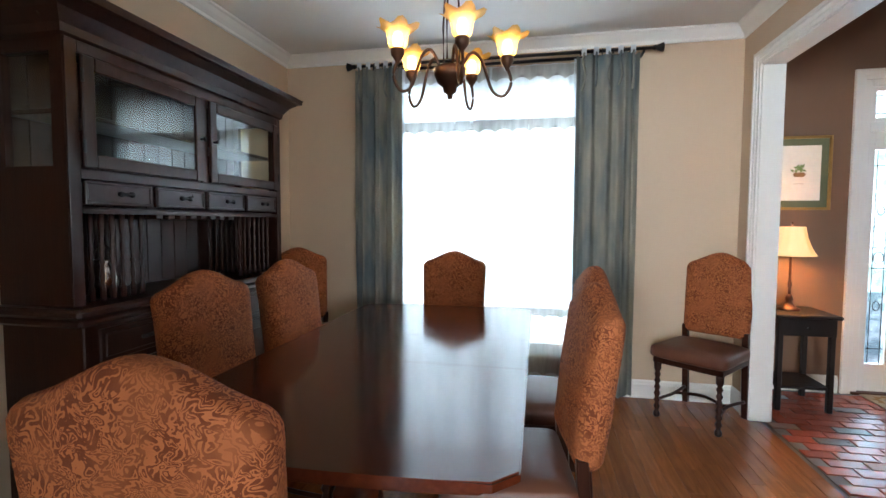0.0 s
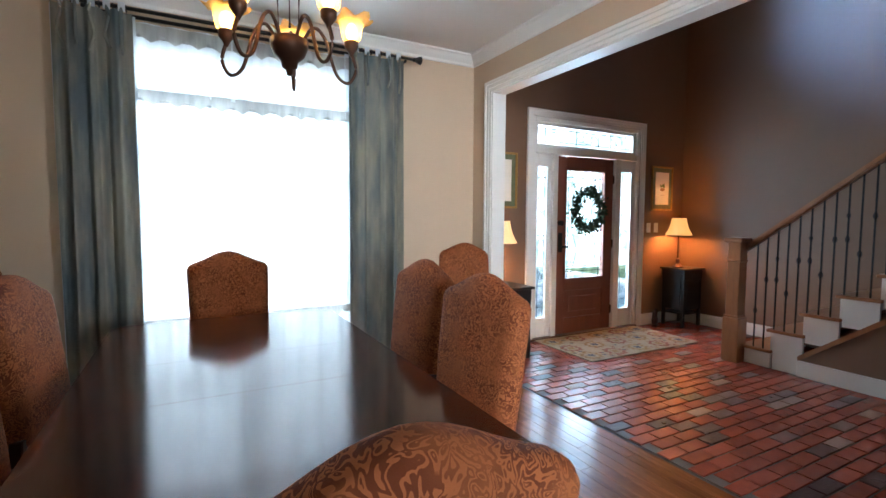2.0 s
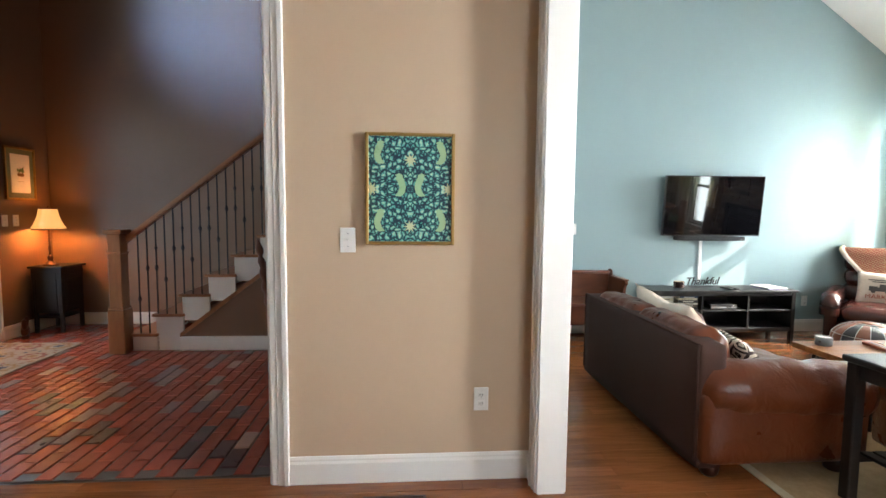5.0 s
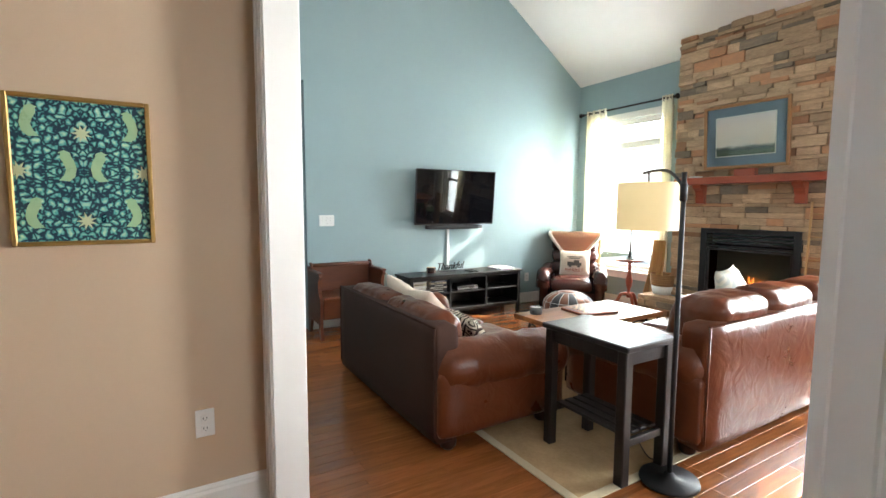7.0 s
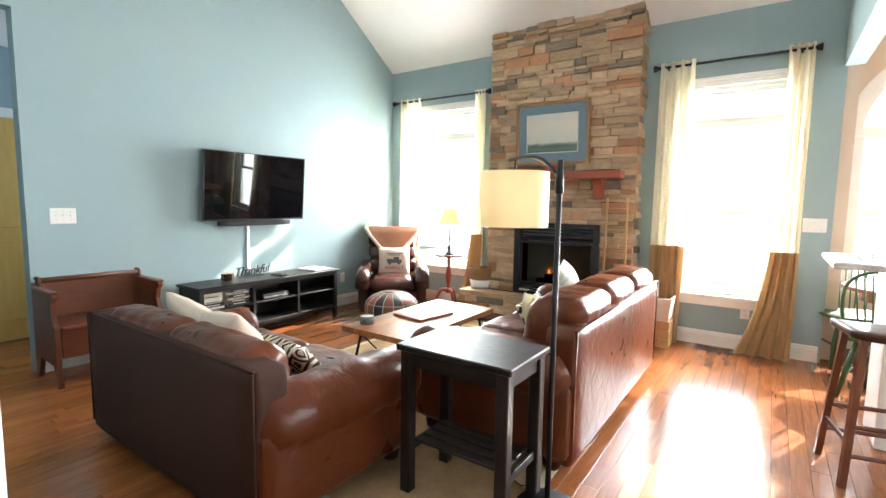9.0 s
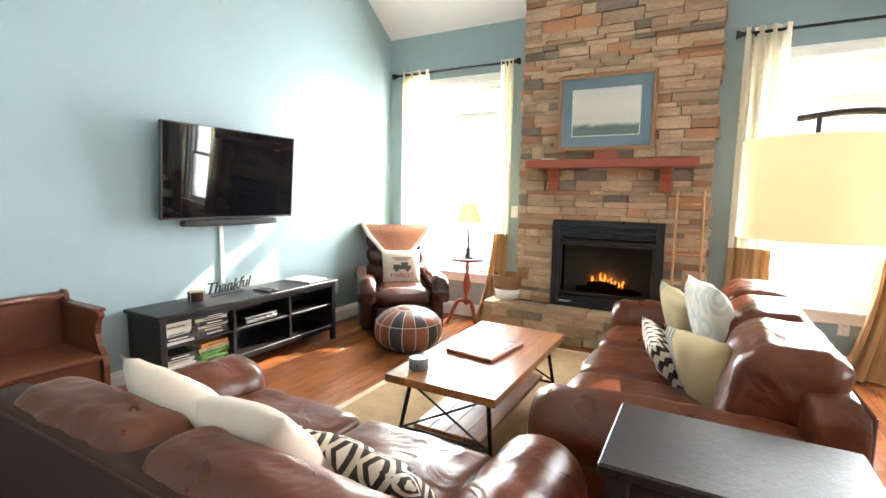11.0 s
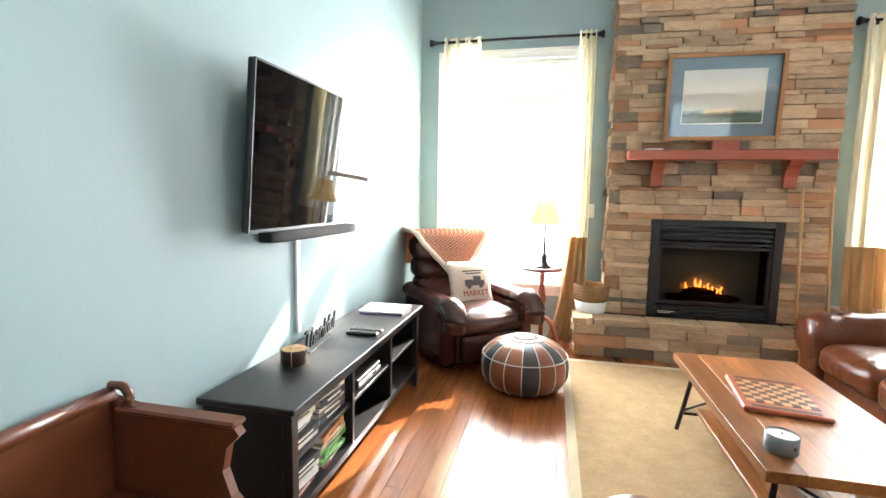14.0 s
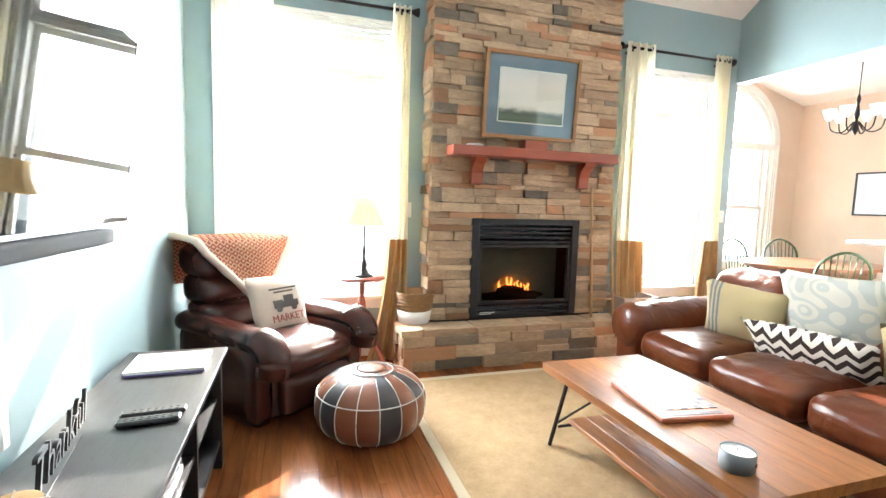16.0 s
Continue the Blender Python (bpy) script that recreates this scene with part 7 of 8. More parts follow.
# settle bench
bn = thing("bench", pose(4.405, -1.575, 0), "small red-brown wooden settle bench with scrolled arms", "bench")
part("seat", boxes(((-0.235, -0.325, 0.40), (0.22, 0.325, 0.43)), bev=0.008), M["benchwood"], bn)
part("seat_box", boxes(((-0.205, -0.32, 0.20), (-0.185, 0.32, 0.40)), bev=0.003), M["benchwood"], bn)
part("back", boxes(((0.205, -0.325, 0.12), (0.235, 0.325, 0.70)), bev=0.004), M["benchwood"], bn)
bm = bmesh.new()
tube(bm, [(0.215, -0.335, 0.71), (0.215, 0.335, 0.71)], 0.022, 12)
part("top_rail", bm, M["benchwood"], bn, "", True)
for sy in (-1, 1):
    bm = bmesh.new()
    prof = [(0.235, 0.0), (0.235, 0.70), (0.05, 0.665), (-0.19, 0.66), (-0.205, 0.64), (-0.165, 0.60), (-0.15, 0.53), (-0.175, 0.46), (-0.215, 0.42), (-0.225, 0.36), (-0.215, 0.15), (-0.235, 0.0), (-0.20, 0.0), (-0.15, 0.15), (0.12, 0.16), (0.18, 0.0)]
    prism(bm, prof, "y", sy * 0.345 - 0.015, sy * 0.345 + 0.015)
    end = part("end_panel", bm, M["benchwood"], bn)
    part("arm_cap", boxes(((-0.20, sy * 0.345 - 0.028, 0.661), (0.19, sy * 0.345 + 0.028, 0.679)), bev=0.006), M["benchwood"], end)
    bm = bmesh.new()
    tube(bm, curve([(0.215, sy * 0.335, 0.735), (0.17, sy * 0.335, 0.735), (0.15, sy * 0.335, 0.705), (0.17, sy * 0.335, 0.685), (0.185, sy * 0.335, 0.70)]), 0.013, 8)
    part("scroll", bm, M["benchwood"], bn, "", True)

# curtains of the living room
rod("curtain_rod", 3.043, 4.549, -5.18, 2.667, "black iron curtain rod with flared finials", YP)
rod("curtain_rod", -0.06, 1.221, -5.18, 2.655, "black iron curtain rod with flared finials", YP)
def eyelet_curtain(x0, x1, z_tan, flare, s, label, shift=0.0):
    c = thing("curtain", Matrix(), label, "curtain", "living room curtains")
    for nm, z0, z1, mt in (("panel", z_tan, 2.70, M["curtain_cream"]), ("hem_panel", 0.02, z_tan, M["curtain_tan"])):
        bm = bmesh.new()
        drape(bm, x0, x1, -5.18, 0.02, 2.70, 3.5, 0.030, flare, s)
        bmesh.ops.bisect_plane(bm, geom=bm.verts[:] + bm.edges[:] + bm.faces[:], plane_co=(0, 0, z_tan), plane_no=(0, 0, 1), clear_inner=nm == "panel", clear_outer=nm != "panel")
        for v in bm.verts:
            k = max(0.0, (1.6 - v.co.z) / 1.6)
            v.co.x += shift * k ** 3
            v.co.y += 0.10 * k * k
        part(nm, bm, mt, c, "cream upper cloth" if nm == "panel" else "tan lower band", True)
    for i in range(4):
        xx = x0 + (x1 - x0) * (i + 0.5) / 4
        part("eyelet", tube(bmesh.new(), [(xx, -5.18 + 0.022 * math.cos(a * math.pi / 6), 2.66 + 0.022 * math.sin(a * math.pi / 6)) for a in range(13)], 0.004, 6), M["iron"], c)
eyelet_curtain(4.08, 4.42, 0.95, 0.0, 31, "cream curtain panel with a tan lower band, gathered")
eyelet_curtain(3.10, 3.24, 0.95, 1.2, 32, "cream curtain with a tan lower band, bunched beside the chimney", 0.10)
eyelet_curtain(0.86, 1.16, 0.95, 0.0, 33, "cream curtain panel with a tan lower band, gathered")
eyelet_curtain(-0.02, 0.16, 0.95, 1.3, 34, "cream curtain with a tan lower band spread on the floor", 0.12)

# fireplace insert
fi = thing("fireplace_insert", pose(2.115, -5.06, 0.33), "black metal gas fireplace insert with a burning fire", "fireplace")
W2, H2 = 0.485, 0.80
part("surround", boxes(((-W2, -0.05, 0), (-W2 + 0.065, 0.025, H2)), ((W2 - 0.065, -0.05, 0), (W2, 0.025, H2)), ((-W2 + 0.065, -0.05, H2 - 0.05), (W2 - 0.065, 0.025, H2)), ((-W2 + 0.065, -0.05, 0), (W2 - 0.065, 0.025, 0.02)), bev=0.004), M["matte_black"], fi)
for i in range(4):
    part("louver", boxes(((-W2 + 0.07, -0.03, 0.60 + i * 0.037), (W2 - 0.07, 0.012, 0.622 + i * 0.037)), bev=0.006), M["matte_black"], fi)
for i in range(2):
    part("louver", boxes(((-W2 + 0.07, -0.03, 0.025 + i * 0.034), (W2 - 0.07, 0.012, 0.047 + i * 0.034)), bev=0.006), M["matte_black"], fi)
part("glass_frame", boxes(((-0.42, -0.035, 0.10), (-0.395, 0.01, 0.59)), ((0.395, -0.035, 0.10), (0.42, 0.01, 0.59)), ((-0.395, -0.035, 0.10), (0.395, 0.01, 0.125)), ((-0.395, -0.035, 0.565), (0.395, 0.01, 0.59)), bev=0.003), M["matte_black"], fi)
fb_m = surf("firebox_brick", (0.034, 0.012, 0.006), (0.016, 0.006, 0.003), spec=0.1, scale=8, rough=0.9, bump=0.6)
part("firebox", boxes(((-0.44, -0.42, 0.06), (0.44, -0.40, 0.62)), ((-0.44, -0.40, 0.06), (-0.42, -0.04, 0.62)), ((0.42, -0.40, 0.06), (0.44, -0.04, 0.62)), ((-0.42, -0.40, 0.06), (0.42, -0.04, 0.08)), ((-0.42, -0.40, 0.60), (0.42, -0.04, 0.62))), fb_m, fi)
part("glass", boxes(((-0.398, -0.02, 0.12), (0.398, -0.016, 0.57))), M["dim_glass"], fi)
part("nameplate", boxes(((0.27, 0.0255, 0.035), (0.40, 0.0275, 0.041)), ((0.30, 0.0255, 0.022), (0.40, 0.0275, 0.028))), M["plate"], fi)
lm = surf("charred_log", (0.06, 0.035, 0.022), (0.02, 0.012, 0.01), scale=12, rough=0.95, bump=1.0)
for x, y, l, a, z in ((-0.05, -0.24, 0.30, 4, 0.12), (0.05, -0.18, 0.24, -10, 0.115), (-0.02, -0.21, 0.20, 22, 0.175)):
    bm = bmesh.new()
    tube(bm, [(-l, 0, 0), (-l * 0.5, 0.01, 0.008), (0, 0, 0), (l * 0.5, -0.01, 0.006), (l, 0, 0)], [0.035, 0.042, 0.038, 0.043, 0.034], 10)
    for v in bm.verts:
        v.co += 0.006 * noise.noise_vector(v.co * 20)
    o = part("log", bm, lm, fi, "charred log", True)
    o.matrix_local = pose(x, y, z, 0, 0, a)
rf = random.Random(8)
for i in range(9):
    x = -0.14 + i * 0.034
    h = rf.uniform(0.05, 0.13) if i not in (1, 7) else 0.05
    bm = tube(bmesh.new(), [(x, -0.20, 0.17), (x + rf.uniform(-0.008, 0.008), -0.20, 0.17 + h * 0.4), (x + rf.uniform(-0.012, 0.012), -0.20, 0.17 + h * 0.75), (x + rf.uniform(-0.016, 0.016), -0.20, 0.17 + h)], [0.010, 0.013, 0.007, 0.001], 7)
    part("flame", bm, M["flame"], fi, "small gas flame", True)
lamp("fire_light", "POINT", pose(2.1, -5.24, 0.58), 0.025, (1.0, 0.42, 0.12), radius=0.05)

# mantel
mn = thing("mantel", pose(2.125, -5.03, 1.60), "red-brown wooden mantel shelf on two corbels", "mantel")
part("shelf", boxes(((-0.715, 0.0, 0.0), (0.715, 0.17, 0.075)), bev=0.006), M["redwood"], mn)
for x in (-0.475, 0.475):
    bm = bmesh.new()
    prism(bm, [(0, 0), (0.13, 0), (0.12, -0.03), (0.075, -0.06), (0.05, -0.12), (0.045, -0.20), (0, -0.21)], "x", x - 0.045, x + 0.045)
    part("corbel", bm, M["redwood"], mn)
ds = thing("dish", pose(2.64, -4.95, 1.675), "small white dish on the mantel", "dish")
part("bowl", turned([(0.0, 0), (0.05, 0), (0.07, 0.014), (0.068, 0.016), (0.045, 0.006), (0.0, 0.005)], seg=24), M["plate"], ds, "", True)
sd = thing("wooden_box", pose(2.13, -4.965, 1.675), "small red wooden box holding up the picture", "box")
part("case", boxes(((-0.10, -0.035, 0), (0.10, 0.035, 0.075)), bev=0.005), M["redwood"], sd)

# picture above the mantel
pc = thing("framed_landscape", pose(2.165, -4.985, 2.085, 4, 0, 180), "wood-framed landscape print with blue-grey mat", "picture")
PW, PH = 0.41, 0.325
oakf = surf("oak_picture_frame", (0.36, 0.17, 0.06), (0.27, 0.12, 0.04), scale=8, rough=0.4, stretch=(4, 1, 4))
part("frame", frame_bars(PW, PH, 0.030, -0.03, -0.002), oakf, pc, "oak frame")
part("mat_board", boxes(((-PW + 0.028, -0.012, -PH + 0.028), (PW - 0.028, -0.006, PH - 0.028))), surf("blue_mat", (0.15, 0.20, 0.26), scale=30, rough=0.7), pc, "blue-grey mat")
part("mat_edge", frame_bars(PW - 0.122, PH - 0.122, 0.010, -0.015, -0.0125), M["paper"], pc, "cream inner edge")
lm_ = bpy.data.materials.new("misty_landscape")
lm_.use_nodes = True
nt = lm_.node_tree
tcl = node(nt, "ShaderNodeTexCoord")
sp_ = nt.nodes.new("ShaderNodeSeparateXYZ")
nt.links.new(tcl.outputs["Object"], sp_.inputs[0])
nzl = node(nt, "ShaderNodeTexNoise", Scale=14.0, Detail=6.0)
mpl = node(nt, "ShaderNodeMapping", Scale=(1, 1, 2.2))
nt.links.new(tcl.outputs["Object"], mpl.inputs[0])
nt.links.new(mpl.outputs[0], nzl.inputs["Vector"])
ml = nt.nodes.new("ShaderNodeMath")
ml.operation = "MULTIPLY_ADD"
ml.inputs[1].default_value = 0.07
nt.links.new(nzl.outputs[0], ml.inputs[0])
nt.links.new(sp_.outputs[2], ml.inputs[2])
mrl = node(nt, "ShaderNodeMapRange", From_Min=-0.16, From_Max=0.24)
nt.links.new(ml.outputs[0], mrl.inputs[0])
rpl = node(nt, "ShaderNodeValToRGB")
rpl.color_ramp.elements[0].position, rpl.color_ramp.elements[0].color = 0.0, (0.04, 0.07, 0.04, 1)
rpl.color_ramp.elements[1].position, rpl.color_ramp.elements[1].color = 1.0, (0.66, 0.57, 0.57, 1)
for pos_, col_ in ((0.08, (0.10, 0.14, 0.09, 1)), (0.15, (0.05, 0.07, 0.06, 1)), (0.21, (0.20, 0.21, 0.18, 1)), (0.26, (0.66, 0.57, 0.48, 1)), (0.72, (0.78, 0.64, 0.56, 1))):
    rpl.color_ramp.elements.new(pos_).color = col_
nt.links.new(mrl.outputs[0], rpl.inputs[0])
nt.links.new(rpl.outputs[0], bsdf(lm_).inputs["Base Color"])
bsdf(lm_).inputs["Roughness"].default_value = 0.6
part("print", boxes(((-PW + 0.13, -0.0145, -PH + 0.13), (PW - 0.13, -0.0125, PH - 0.13))), lm_, pc, "misty landscape with trees")
part("glazing", boxes(((-PW + 0.028, -0.020, -PH + 0.028), (PW - 0.028, -0.0175, PH - 0.028))), M["glass"], pc, "picture glass").visible_shadow = False

# basket on the hearth
bk = thing("basket", pose(3.05, -5.08, 0.313), "round wicker basket with a white painted base", "basket")
part("weave", turned([(0.135, 0.10), (0.143, 0.15), (0.148, 0.21), (0.152, 0.235), (0.146, 0.24), (0.14, 0.22), (0.13, 0.11)], seg=32), M["wicker"], bk, "", True)
part("painted_base", turned([(0.0, 0.0), (0.115, 0.0), (0.125, 0.02), (0.136, 0.101), (0.12, 0.101), (0.0, 0.02)], seg=32), M["plate"], bk, "white painted lower half", True)
for z in (0.125, 0.15, 0.175, 0.2, 0.238):
    part("band", tube(bmesh.new(), [((0.138 + 0.1 * (z - 0.1)) * math.cos(a * math.pi / 18), (0.138 + 0.1 * (z - 0.1)) * math.sin(a * math.pi / 18), z + 0.002 * math.sin(a * 2.5)) for a in range(37)], 0.006, 6), M["wicker"], bk, "", True)

# decorative ladder
ld = thing("ladder", Matrix(), "slim pale wooden blanket ladder leaning by the chimney", "ladder")
for x0, x1 in ((1.545, 1.555), (1.335, 1.36)):
    part("rail", tube(bmesh.new(), [(x0, -4.92, 0.313), (x1, -5.0, 1.41)], 0.011, 8), M["woodraw"], ld, "", True)
for k in range(5):
    f = 0.14 + k * 0.19
    part("rung", tube(bmesh.new(), [(1.545 + 0.01 * f, -4.92 - 0.08 * f, 0.313 + 1.097 * f), (1.335 + 0.025 * f, -4.92 - 0.08 * f, 0.313 + 1.097 * f)], 0.007, 8), M["woodraw"], ld, "", True)

# crate and bin beside the chimney
cr = thing("wooden_crate", pose(1.07, -5.02, 0), "pale slatted wooden crate on the floor", "crate")
for z in (0.01, 0.095, 0.18):
    part("slat", boxes(((-0.17, -0.14, z), (0.17, -0.128, z + 0.075)), bev=0.002), M["woodraw"], cr)
    part("slat", boxes(((-0.17, 0.128, z), (0.17, 0.14, z + 0.075)), bev=0.002), M["woodraw"], cr)
    for sx in (-1, 1):
        part("slat", boxes(((sx * 0.164 - 0.006, -0.1279, z), (sx * 0.164 + 0.006, 0.1279, z + 0.075)), bev=0.002), M["woodraw"], cr)
part("base", boxes(((-0.157, -0.127, 0.0), (0.157, 0.127, 0.012))), M["woodraw"], cr)
part("top_board", boxes(((-0.157, -0.127, 0.235), (0.157, 0.127, 0.25))), M["woodraw"], cr)
bi = thing("linen_bin", pose(1.07, -5.02, 0.256), "cream woven storage bin on the wooden crate", "bin")
bm = bmesh.new()
prism(bm, [(-0.15, 0.0), (0.15, 0.0), (0.18, 0.22), (0.165, 0.22), (0.14, 0.015), (-0.14, 0.015), (-0.165, 0.22), (-0.18, 0.22)], "y", -0.14, 0.14)
box(bm, (-0.16, -0.139, 0.004), (0.16, -0.125, 0.215))
box(bm, (-0.16, 0.125, 0.004), (0.16, 0.139, 0.215))
part("body", bm, M["cream"], bi)

# door at the end of the hall
hd = thing("door_2", pose(5.9, -1.58, 0, 0, 0, 90), "yellow pine inner door in a white frame", "door")
tagged(hd, kind="structure")
part("door_leaf", boxes(((-0.40, 0.004, 0.01), (0.40, 0.04, 2.03)), bev=0.004), M["yellow_door"], hd)
part("panel_moulding", boxes(*[((a, 0.0405, b), (a + 0.27, 0.05, b + c)) for a in (-0.32, 0.05) for b, c in ((0.2, 0.7), (1.05, 0.8))], bev=0.006), M["yellow_door"], hd)
part("knob", tube(bmesh.new(), [(0.34, 0.04, 1.0), (0.34, 0.07, 1.0), (0.34, 0.09, 1.0)], [0.01, 0.014, 0.025], 12), M["iron"], hd)
part("door_frame", boxes(((-0.49, 0.003, 0), (-0.405, 0.03, 2.12)), ((0.405, 0.003, 0), (0.49, 0.03, 2.12)), ((-0.405, 0.003, 2.035), (0.405, 0.03, 2.12)), bev=0.004), M["white"], hd)

# ---- breakfast corner ----
bt = thing("breakfast_table", pose(-1.05, -4.95, 0), "oval red-brown wooden breakfast table", "table")
part("top", prism(bmesh.new(), [(0.75 * math.cos(a * math.pi / 18), 0.50 * math.sin(a * math.pi / 18)) for a in range(36)], "z", 0.72, 0.75), M["tabletop2"], bt)
part("apron", prism(bmesh.new(), [(0.64 * math.cos(a * math.pi / 18), 0.42 * math.sin(a * math.pi / 18)) for a in range(36)], "z", 0.64, 0.72), M["tabletop2"], bt)
for sx in (-1, 1):
    for sy in (-1, 1):
        part("leg", turned([(0.02, 0), (0.03, 0.1), (0.022, 0.2), (0.035, 0.4), (0.03, 0.64)], (sx * 0.42, sy * 0.24, 0), 12), M["tabletop2"], bt, "", True)


def windsor(m):
    w = thing("windsor_chair", m, "green painted hoop-back windsor chair at the breakfast table", "chair", "breakfast chairs")
    bm = bmesh.new()
    pad(bm, (-0.22, -0.21, 0.42), (0.22, 0.22, 0.46), 0.02, n=8, puff=(0.02, 0.02, -0.005))
    part("seat", bm, M["green_paint"], w, "", True)
    hoop = curve([(-0.19, -0.17, 0.45), (-0.21, -0.21, 0.65), (-0.17, -0.24, 0.84), (0, -0.26, 0.93), (0.17, -0.24, 0.84), (0.21, -0.21, 0.65), (0.19, -0.17, 0.45)])
    part("hoop", tube(bmesh.new(), hoop, 0.012, 8), M["green_paint"], w, "", True)
    for i in range(7):
        x = -0.135 + i * 0.045
        top = 0.93 - 2.6 * x * x - 0.01
        part("spindle", tube(bmesh.new(), [(x * 0.85, -0.175, 0.45), (x * 1.05, -0.225, top - 0.01)], 0.006, 6), M["green_paint"], w)
    for sx in (-1, 1):
        for sy in (-1, 1):
            part("leg", tube(bmesh.new(), [(sx * 0.14, sy * 0.13, 0.43), (sx * 0.17, sy * 0.16, 0.22), (sx * 0.20, sy * 0.20, 0.0)], [0.014, 0.02, 0.012], 8), M["green_paint"], w, "", True)
        part("stretcher", tube(bmesh.new(), [(sx * 0.175, -0.165, 0.2), (sx * 0.175, 0.165, 0.2)], 0.009, 6), M["green_paint"], w)
    return w


wch = windsor(pose(-0.55, -4.48, 0, 0, 0, 150))
for x, y, a in ((-0.42, -5.38, 20), (-0.9, -5.50, 0), (-1.5, -5.45, -15), (-1.45, -4.42, 185)):
    copy_thing(wch, pose(x, y, 0, 0, 0, a))
bc = thing("chandelier", pose(-1.45, -4.95, 3.30), "small dark scrolled iron chandelier over the breakfast table", "chandelier")
part("chain", tube(bmesh.new(), [(0, 0, 0), (0.004, 0, -0.3), (-0.003, 0, -0.6), (0, 0, -0.85)], 0.006, 6), M["iron"], bc)
part("stem", turned([(0.008, -0.85), (0.02, -0.90), (0.01, -0.95), (0.025, -1.05), (0.012, -1.1), (0.03, -1.2), (0.0, -1.26)], seg=14), M["iron"], bc, "", True)
for a in range(6):
    u, w = math.cos(a * math.pi / 3 + 0.2), math.sin(a * math.pi / 3 + 0.2)
    arm = part("arm", tube(bmesh.new(), curve([(0.02 * u, 0.02 * w, -1.12), (0.10 * u, 0.10 * w, -1.22), (0.19 * u, 0.19 * w, -1.20), (0.22 * u, 0.22 * w, -1.10)]), 0.007, 6), M["iron"], bc, "", True)
    part("glass_cup", turned([(0.015, -1.10), (0.03, -1.08), (0.05, -1.02), (0.06, -0.99)], (0.22 * u, 0.22 * w, 0), 14), M["sheer"], arm, "frosted cup", True)
bp_ = thing("framed_picture", pose(-2.15, -4.95, 1.48, 0, 0, 90), "black-framed pale print on the peach wall", "picture")
part("frame", frame_bars(0.37, 0.24, 0.018, -0.025, -0.002), M["black"], bp_)
part("print", boxes(((-0.355, -0.012, -0.225), (0.355, -0.006, 0.225))), surf("pale_print", (0.75, 0.80, 0.82), (0.6, 0.7, 0.78), scale=6, rough=0.5), bp_)

# bar counter and stool
bar = thing("bar_counter", pose(-1.15, -3.72, 0), "pale stone bar counter on a white panelled base", "counter")
part("top", boxes(((-1.0, -0.36, 1.02), (1.05, 0.36, 1.055)), bev=0.008), M["granite"], bar)
part("base", boxes(((-0.98, -0.25, 0), (0.78, 0.12, 1.0195)), bev=0.004), M["white"], bar)
stl = thing("bar_stool", pose(-0.34, -3.22, 0, 0, 0, 12), "dark cherry wooden saddle-seat bar stool", "stool")
bm = bmesh.new()
pad(bm, (-0.21, -0.16, 0.71), (0.21, 0.16, 0.755), 0.018, n=10)
for v in bm.verts:
    v.co.z += 0.35 * v.co.x ** 2
part("seat", bm, M["darkwood"], stl, "dark saddle seat", True)
for sx in (-1, 1):
    for sy in (-1, 1):
        part("leg", tube(bmesh.new(), [(sx * 0.15, sy * 0.11, 0.725), (sx * 0.20, sy * 0.17, 0.0)], 0.021, 4), M["benchwood"], stl)
    part("rung", tube(bmesh.new(), [(sx * 0.186, -0.15, 0.22), (sx * 0.186, 0.15, 0.22)], 0.012, 6), M["benchwood"], stl)
for sy in (-1, 1):
    for z, k in ((0.30, 0.145), (0.16, 0.157)):
        part("rung", tube(bmesh.new(), [(-0.18, sy * k, z), (0.18, sy * k, z)], 0.012, 6), M["benchwood"], stl)
gl = thing("spectacles", pose(-0.28, -3.62, 1.055, 0, 0, 20), "black folded spectacles on the bar counter", "spectacles")
bm = bmesh.new()
for x in (-0.033, 0.033):
    tube(bm, [(x + 0.026 * math.cos(a * math.pi / 8), 0, 0.022 + 0.02 * math.sin(a * math.pi / 8)) for a in range(17)], 0.003, 6)
tube(bm, [(-0.008, 0, 0.026), (0.008, 0, 0.026)], 0.003, 6)
for x in (-0.06, 0.06):
    tube(bm, [(x, 0, 0.026), (x, 0.11, 0.02), (x * 0.95, 0.13, 0.006)], 0.003, 6)
part("rim", bm, M["black"], gl)

# ---- floors, stone and brick, piece by piece ----
def bevel_block(bm_or_none, sx, sy, sz, bev):
    """A small block with chamfered top edges, centred, its top at 0."""
    x, y = sx / 2, sy / 2
    lo = [(-x, -y, -sz), (x, -y, -sz), (x, y, -sz), (-x, y, -sz)]
    m1 = [(-x, -y, -bev), (x, -y, -bev), (x, y, -bev), (-x, y, -bev)]
    tp = [(-x + bev, -y + bev, 0), (x - bev, -y + bev, 0), (x - bev, y - bev, 0), (-x + bev, y - bev, 0)]
    v = lo + m1 + tp
    f = [(0, 3, 2, 1), (8, 9, 10, 11)]
    for k in (0, 4):
        for i in range(4):
            j = (i + 1) % 4
            f.append((k + i, k + j, k + 4 + j, k + 4 + i))
    return v, f


def piece_mesh(name, sx, sy, sz, bev, material):
    v, f = bevel_block(None, sx, sy, sz, bev)
    me = bpy.data.meshes.new(name)
    me.from_pydata(v, [], f)
    me.materials.append(material)
    return me


